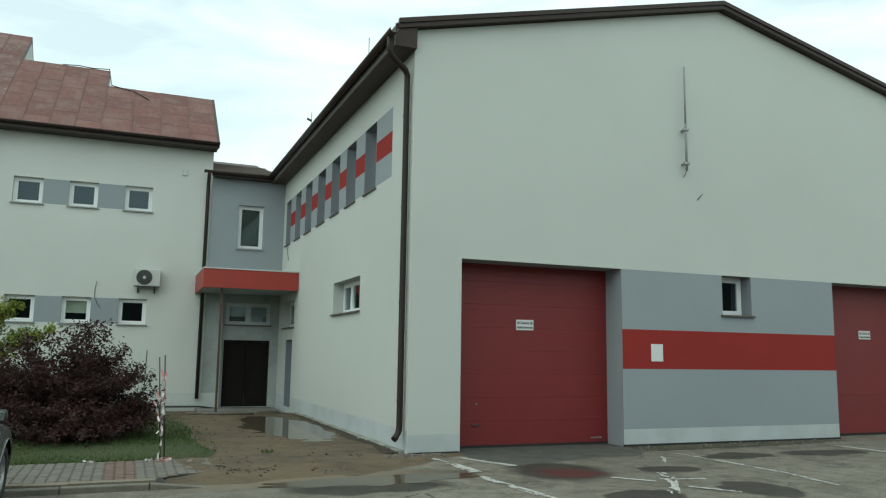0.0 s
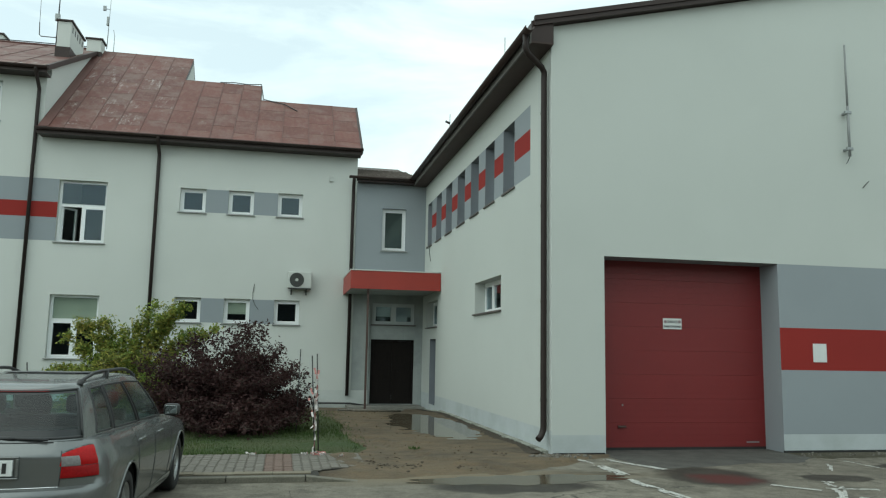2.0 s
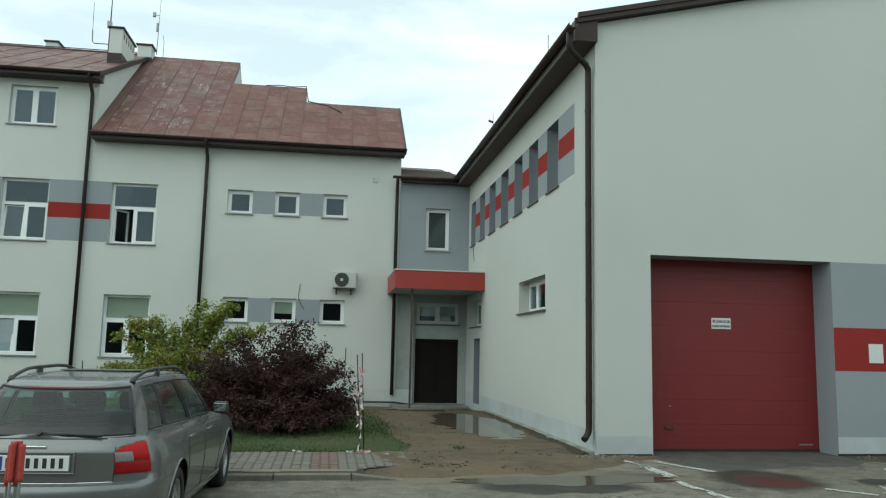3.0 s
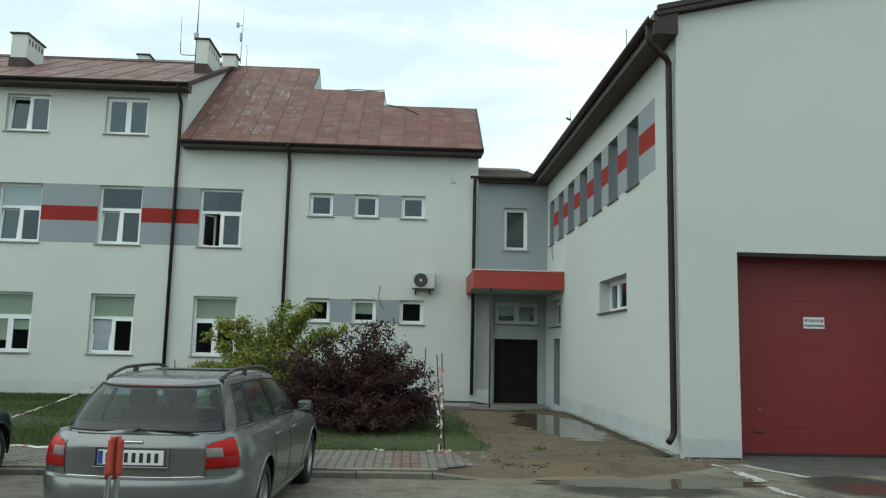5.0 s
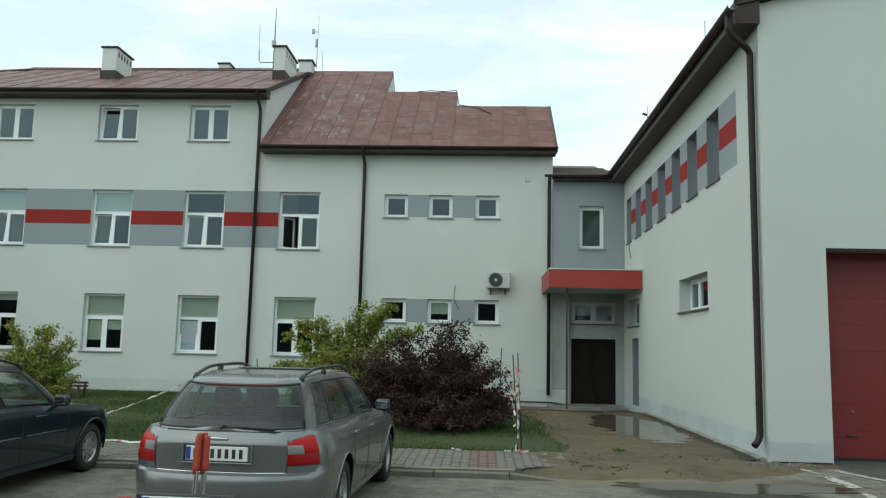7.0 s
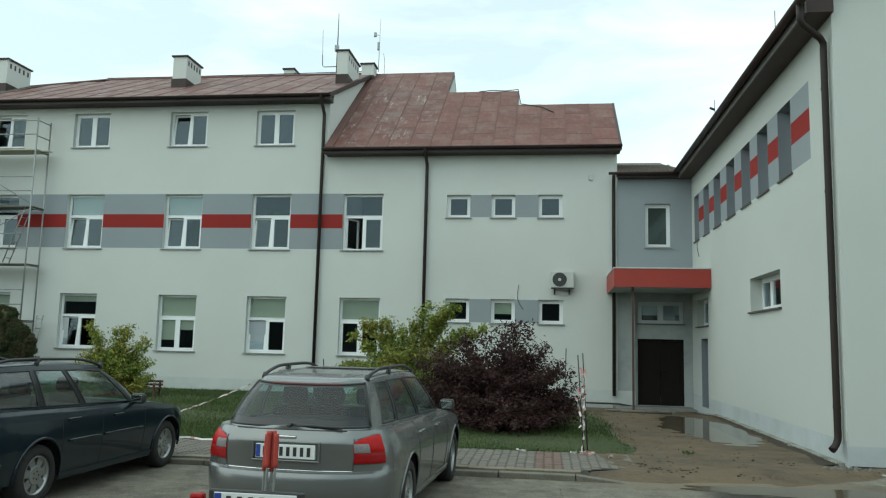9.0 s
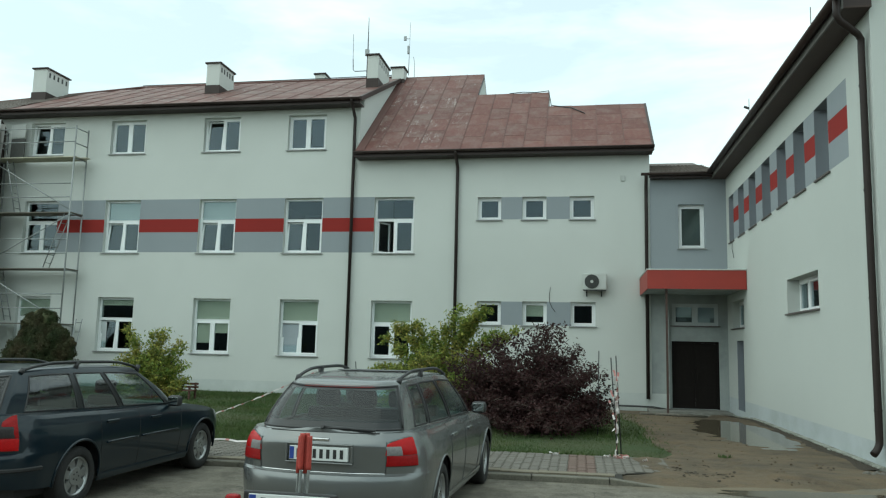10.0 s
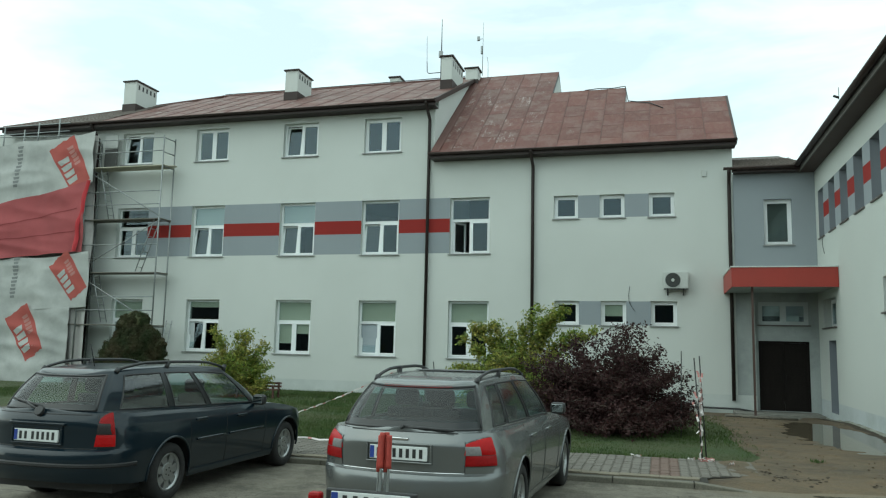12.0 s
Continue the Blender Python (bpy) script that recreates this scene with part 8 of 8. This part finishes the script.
for ob, x, z, w, h, turn in ((top_sheet, -21.92, 8.36, 1.10, 2.0, 31), (low_sheet, -21.62, 4.02, 0.95, 1.72, 38), (foot_sheet, -23.4, 1.84, 1.08, 1.90, 31)):
    printed(x, z, w, h, turn, CLOTH_PRINT, ob, x)
    c, q = math.cos(radians(turn)), math.sin(radians(turn))
    # two rows of lettering, as plain bars across the field
    for du, dv, lw, lh, count, mat in ((-0.20, -0.36, 0.40, 0.20, 4, CLOTH_WHITE), (0.24, 0.05, 0.24, 0.12, 5, PRINT_PINK)):
        for k in range(count):
            pu, pv = du * w, dv * h * 0.5 + (k - (count - 1) / 2) * lh * 1.35 * h / 1.9 + 0.1 * h
            printed(x + pu * c - pv * q, z + pu * q + pv * c, lw * w, lh * h / 1.9, turn, mat, ob, x + k, 0.0, 0.014, "bar")
for ob, x, z, w, h in ((top_sheet, -24.42, 8.35, 0.27, 1.70), (low_sheet, -24.2, 3.95, 0.27, 1.60)):
    for k in range(11):
        printed(x + 0.007 * k, z + (k - 5) * h / 11, w * (1.0 if k % 3 else 0.72), h / 11 * 0.66, 4, PRINT_GREY, ob, x, 0.0, name="bar")
for z0, z1 in ((5.35, 6.62), (5.05, 5.75)):
    bm = bmesh.new()
    net(bm, [[(x, cloth_depth(x, z, 4.1) - 0.012, z) for z in (a - 0.018, a, a + 0.018)] for x, a in ((-29.0 + 7.6 * k / 40, z0 + (z1 - z0) * k / 40 + 0.06 * noise.noise((k * 0.2, z0, 0))) for k in range(41))])
    part("fold", bm, CLOTH_DARK, red_sheet, "darker doubled fold of the red cloth", smooth=True)
bm = bmesh.new()
rows = []
for k in range(41):
    z = 4.95 + 2.72 * k / 40
    t = k / 40
    rows.append([(-21.50 + 0.42 * t ** 1.5 + 0.20 * u + 0.03 * math.sin(z * 5), SY0 - 0.20 - 0.05 * math.sin(math.pi * u) + 0.02 * math.sin(z * 7 + u), z) for u in (0.0, 0.33, 0.66, 1.0)])
net(bm, rows)
solid("sheeting", bm, CLOTH_BRIGHT, "bright red folded edge of the sheeting", "sheeting", "printed sheeting", smooth=True)
bm = bmesh.new()
rows = []
for k in range(61):
    z = 0.3 + 9.2 * k / 60
    rows.append([(-21.75 + 0.85 * u + 0.05 * noise.noise((z * 0.8, u, 3)), SY0 + 0.10 + 0.05 * math.sin(u * 9 + z), z) for u in (i / 10 for i in range(11))])
net(bm, rows)
solid("sheeting", bm, CLOTH_GREY, "grey-pink sheeting gathered at the scaffold's end", "sheeting", "printed sheeting", smooth=True)

# ---- markings on the yard ----
def stripe(points, w=0.11, worn=0.25, seed=1):
    """A worn painted line along points: many ragged flakes with gaps where the paint has gone."""
    rng = random.Random(seed)
    w *= 1.25
    bm = bmesh.new()
    for a, b in zip(points, points[1:]):
        a, b = Vector((*a, 0)), Vector((*b, 0))
        d = (b - a).normalized()
        side = Vector((-d.y, d.x, 0))
        step = 0.045
        n = max(1, int((b - a).length / step))
        strands = 6
        for q in range(strands):
            o0 = -w / 2 + w * q / strands
            for k in range(n):
                s = k * step
                p = a + d * s
                edge = 0.32 if q in (0, strands - 1) else 0.0
                if noise.noise((p.x * 3.1 + q * 0.35, p.y * 3.1, seed)) * 0.9 + noise.noise((p.x * 11, p.y * 11 + q, seed)) * 0.6 < (worn + edge) - 0.42:
                    continue
                vs = [p + side * (o0 + jx * w / strands + rng.uniform(-0.005, 0.005)) + d * (jy * step * 1.02 + rng.uniform(-0.004, 0.004)) for jx, jy in ((0, 0), (1.02, 0), (1.02, 1), (0, 1))]
                bm.faces.new([bm.verts.new((v.x, v.y, 0.0085)) for v in vs])
    return solid("road_marking", bm, PAINT_WHITE, "worn white painted line on the asphalt", "road marking", "", "structure")


stripe(((5.22, 12.10), (5.72, 10.95)), 0.13, 0.16, 2)
stripe(((4.78, 12.15), (4.85, 11.62)), 0.09, 0.30, 3)
stripe(((4.87, 11.50), (4.84, 10.55)), 0.17, 0.08, 4)
stripe(((4.73, 10.16), (4.85, 8.59), (4.9, 7.6)), 0.12, 0.20, 5)
stripe(((6.51, 9.57), (6.92, 9.08)), 0.09, 0.15, 6)
stripe(((9.29, 11.61), (9.38, 9.83), (9.30, 8.9), (9.18, 8.03)), 0.10, 0.28, 7)
stripe(((8.75, 11.3), (8.08, 10.43)), 0.12, 0.55, 8)
stripe(((7.50, 9.75), (7.36, 9.32), (6.53, 8.19)), 0.16, 0.40, 9)
stripe(((7.09, 8.61), (7.48, 8.02)), 0.09, 0.20, 10)
stripe(((13.35, 11.75), (13.46, 10.6), (13.5, 8.6)), 0.12, 0.25, 11)
stripe(((7.1, 9.25), (7.75, 9.05)), 0.10, 0.25, 12)

# darker surfacing before the gate and the broken edge along the grey wall
def ragged_patch(name, xs, front, back, z, mat, label, rough, seed):
    """A thin layer on the yard between back and a ragged front line, front giving its y at the places xs."""
    bm = bmesh.new()
    rows = []
    n = int((xs[-1] - xs[0]) / 0.04)
    for k in range(n + 1):
        x = xs[0] + (xs[-1] - xs[0]) * k / n
        y = float(np.interp(x, xs, front)) + rough * (noise.noise((x * 1.7, seed, 0)) + 0.6 * noise.noise((x * 6.5, seed, 3)) + 0.3 * noise.noise((x * 17, seed, 7)))
        rows.append([(x, min(y, back - 0.02) + (back - min(y, back - 0.02)) * v / 4, z + (0.0 if v else -0.004)) for v in range(5)])
    net(bm, rows)
    return solid(name, bm, mat, label, "asphalt", "", "structure")


ragged_patch("apron", (5.42, 5.52, 5.80, 6.2, 6.65, 7.55, 8.35, 8.95, 9.65), (12.45, 11.75, 11.10, 11.20, 11.22, 11.55, 11.45, 12.00, 12.56), HY - 0.02, 0.0062, APRON_ASPHALT, "smooth dark asphalt laid before the gate", 0.12, 4.0)
ragged_patch("gate_threshold", (GATE_L, GATE_L + GATE_W), (HY - 0.03, HY - 0.03), GATE_Y + 0.02, 0.0062, APRON_ASPHALT, "dark asphalt under the gate's opening", 0.0, 1.0)
ragged_patch("broken_edge", (8.95, 9.2, 9.9, 10.9, 12.0, 13.3, 14.3), (12.2, 11.98, 11.96, 12.0, 12.08, 12.22, 12.42), HY - 0.012, 0.0068, MOSSY_ASPHALT, "dark mossy broken asphalt along the wall", 0.16, 9.0)

# broken render and stones at the foot of the hall corner, clods on the sand
rng = random.Random(8)
bm = bmesh.new()
foot = bmesh.new()
for k in range(290):
    x, y = (4.50 + rng.gauss(0, 0.30), 12.42 + rng.gauss(0, 0.12)) if k < 70 else (rng.uniform(8.9, 14.4), 12.40 + rng.gauss(0, 0.14)) if k < 170 else (HX - 0.13 + rng.gauss(0, 0.03), 12.9 + 11.5 * rng.random() ** 1.5)
    if k < 170 and (5.4 < x < 8.8 or y > 12.64):
        continue
    s = rng.uniform(0.015, 0.055) if k < 70 else rng.uniform(0.012, 0.038) if k < 170 else rng.uniform(0.010, 0.032)
    m = Matrix.Translation((x, y, s * 0.35 + (0.05 + fall(x, y) if k >= 170 else 0))) @ Euler((rng.uniform(0, 3), rng.uniform(0, 3), rng.uniform(0, 3))).to_matrix().to_4x4() @ Matrix.Diagonal((s, s * 0.8, s * 0.5, 1))
    bmesh.ops.create_icosphere(foot if k >= 170 else bm, subdivisions=1, radius=1.0, matrix=m)
solid("render_crumbs", foot, FOOT_STRIP, "pale crumbs of render along the hall's foot", "rubble", "", "stuff")
solid("rubble", bm, PAVER_GREY, "broken render and stones at the hall corner", "rubble", "", "stuff")
bm = bmesh.new()
for k in range(170):
    x, y = rng.uniform(0.9, 4.3), rng.uniform(10.9, 22.0)
    if pool_edge(x, y) < 1.05 or rng.random() < 0.35:
        continue
    s = rng.uniform(0.008, 0.026) * (1.8 if rng.random() < 0.1 else 1)
    m = Matrix.Translation((x, y, sand_height(x, y) + s * 0.2)) @ Euler((rng.uniform(0, 3), rng.uniform(0, 3), rng.uniform(0, 3))).to_matrix().to_4x4() @ Matrix.Diagonal((s, s, s * 0.6, 1))
    bmesh.ops.create_icosphere(bm, subdivisions=1, radius=1.0, matrix=m)
solid("clods", bm, SAND, "small clods of earth scattered over the sand", "clods", "", "stuff")
bm = bmesh.new()
for cx, cy, reach, count in ((1.55, 11.35, 0.16, 26), (1.95, 11.55, 0.14, 20), (2.75, 11.3, 0.10, 12), (1.35, 11.75, 0.10, 10), (3.6, 12.6, 0.10, 10), (1.75, 12.3, 0.08, 8)):
    for k in range(count):
        x, y = cx + rng.gauss(0, reach), cy + rng.gauss(0, reach)
        s = rng.uniform(0.006, 0.026)
        m = Matrix.Translation((x, y, sand_height(x, y) + s * 0.15)) @ Euler((rng.uniform(-0.4, 0.4), rng.uniform(-0.4, 0.4), rng.uniform(0, 3))).to_matrix().to_4x4() @ Matrix.Diagonal((s * 1.5, s, s * 0.40, 1))
        bmesh.ops.create_icosphere(bm, subdivisions=1, radius=1.0, matrix=m)
solid("earth_lumps", bm, SOIL, "dark lumps of earth dropped on the sand", "earth", "", "stuff")
bm = bmesh.new()
for x0, y0, x1, y1 in ((1.6, 22.0, 3.1, 22.9), (2.0, 21.8, 3.4, 22.3)):
    tube(bm, ((x0, y0, sand_height(x0, y0) + 0.03), (x1, y1, sand_height(x1, y1) + 0.035)), 0.035, 6)
solid("loose_board", bm, WOOD, "loose timber lying before the entrance", "timber")
bm = bmesh.new()
tube(bm, ((0.3, 25.08, 0.03), (2.2, 25.0, 0.02), (2.7, 24.9, -0.05), (3.9, 25.2, -0.05)), 0.03, 7)
solid("ground_pipe", bm, PLASTIC, "black pipe lying along the wall's foot", "pipe")

# ---- grass blades ----
rng = np.random.default_rng(31)


def blades(name, n, x0, x1, y0, y1, h, seed_label, keep):
    x, y = rng.uniform(x0, x1, n), rng.uniform(y0, y1, n)
    ok = keep(x, y)
    x, y = x[ok], y[ok]
    n = len(x)
    hh = h * rng.uniform(0.5, 1.35, n)
    a, lean, w = rng.uniform(0, 2 * np.pi, n), rng.normal(0, 0.35, n), 0.008 * rng.uniform(0.8, 1.6, n)
    base = np.stack([x, y, [0.055 + fall(*p) for p in zip(x, y)]], 1)
    side = np.stack([np.cos(a), np.sin(a), np.zeros(n)], 1) * w[:, None]
    tip = base + np.stack([-np.sin(a) * lean * hh, np.cos(a) * lean * hh, hh], 1)
    v = np.stack([base - side, base + side, tip], 1).reshape(-1, 3)
    me = bpy.data.meshes.new(name)
    me.from_pydata(v.tolist(), [], np.arange(3 * n).reshape(-1, 3).tolist())
    me.materials.append(BLADE)
    return tagged(new(name, me), seed_label, "grass", "", "stuff")


def on_lawn(x, y):
    reach = 1.15 + 0.35 * np.sin((y - 13.2) * 0.45) + 0.30 * np.exp(-((y - 13.6) / 0.9) ** 2)
    worn = 0.35 * np.sin(x * 2.3 + 1.1 * np.sin(y * 1.7)) + 0.35 * np.sin(y * 2.9 + x)
    thin = np.clip((reach - x) / 1.0, 0.0, 1.0) ** 1.2 * np.where(x > -0.3, 0.92 + 0.3 * worn * np.clip(x + 0.3, 0.0, 1.0), 1.0)
    return (rng.random(len(x)) < thin) & (y > 12.62 + 0.05 * np.minimum(0, x) + rng.normal(0, 0.03, len(x)))


blades("grass", 98000, -8.5, 1.8, 12.10, 19.0, 0.052, "short mown grass blades of the lawn", on_lawn)
blades("grass", 90000, -20.0, 1.7, 17.0, 25.1, 0.08, "short mown grass blades of the far lawn", on_lawn)
blades("grass", 1500, 0.9, 1.7, 13.4, 22.0, 0.030, "thin grass tufts straying onto the sand", lambda x, y: rng.random(len(x)) < np.exp(-(x - 0.9) * 2.2))

blades("grass", 110, 2.15, 2.42, 13.15, 13.38, 0.045, "small tuft of weeds growing in the sand", lambda x, y: (x - 2.28) ** 2 + (y - 13.27) ** 2 < 0.012)

# ---- paving ----
bm = bmesh.new()
for xa, xb in ((-13.0, -1.0), (-1.0, 0.0), (0.0, 0.55)):
    for v in box(bm, xa, xb, 0.0, 1.0, 0.0, 0.062):
        v.co.y = lawn_front(v.co.x) + 0.05 if v.co.y > 0.5 else kerb_line(v.co.x) + 0.15
for v in box(bm, 0.55, 1.25, 10.98, lawn_front(1.0) + 0.05, 0.0, 0.058):
    v.co.y += 0.35 if v.co.x > 1.1 and v.co.y < 11.2 else 0.0
paving = solid("pavement", bm, JOINT, "grey and red concrete block paving between kerb and lawn", "pavement", "", "structure")
bm = bmesh.new()
for k in range(26):
    xa, xb = 0.45 - 0.5 * (k + 1), 0.45 - 0.5 * k
    for v in box(bm, xa, xb - 0.004, 0.0, 1.0, 0.03, 0.080 + 0.004 * math.sin(k * 2.7)):
        v.co.y = kerb_line(v.co.x) + (0.425 + 0.015 * math.sin(v.co.x * 5) if v.co.y > 0.5 else 0.25 + 0.02 * math.sin(v.co.x * 3.1))
part("mortar_strip", bm, MORTAR, paving, "pale sandy mortar strip behind the kerb")
PW, PD = 0.128, 0.112


def paver_points():
    """The outline of one interlocking block, its two long sides stepped alike, so that neighbours lock."""
    right = [(PW / 2 - 0.012, -PD / 2), (PW / 2 - 0.012, -PD / 6), (PW / 2 + 0.012, 0.0), (PW / 2 + 0.012, PD / 4), (PW / 2 - 0.008, PD / 2)]
    return right + [(x - PW + 0.001, y) for x, y in right[::-1]]


def paver_into(bm, x, y, z, mat=0):
    pts = paver_points()
    top = [bm.verts.new((x + a * 0.86, y + b * 0.985, z)) for a, b in pts]
    low = [bm.verts.new((x + a * 0.93, y + b * 0.998, z - 0.012)) for a, b in pts]
    bm.faces.new(top).material_index = mat
    for k in range(len(pts)):
        bm.faces.new((top[k], low[k], low[(k + 1) % len(pts)], top[(k + 1) % len(pts)])).material_index = mat


single = {}
for key, mat in (("grey", PAVER_GREY), ("red", PAVER_RED)):
    bm = bmesh.new()
    paver_into(bm, 0, 0, 0)
    single[key] = finish("paver", bm, mat)
rest = bmesh.new()
count = 0
rng2 = random.Random(12)
rows = int((14.0 - KERB_Y) / 0.1135)
for j in range(rows):
    for i in range(108):
        x = 1.19 - i * 0.130
        y = kerb_line(x) + 0.485 + j * 0.1135
        if y > lawn_front(x) + 0.04 or (x > 0.5 and y < 10.95 + 0.55 * (x - 0.5)):
            continue
        red = -0.13 < x < 0.17 or -7.4 < x < -6.8
        z = 0.072 + rng2.uniform(-0.003, 0.003)
        if -1.1 < x < 1.25 and count < 300:
            ob = new("paver", single["red" if red else "grey"])
            ob.parent, ob.location = paving, (x, y, z)
            count += 1
        else:
            paver_into(rest, x, y, z, 1 if red else 0)
ob = part("paver_field", rest, [PAVER_GREY, PAVER_RED], paving)
tagged(ob, kind="stuff")
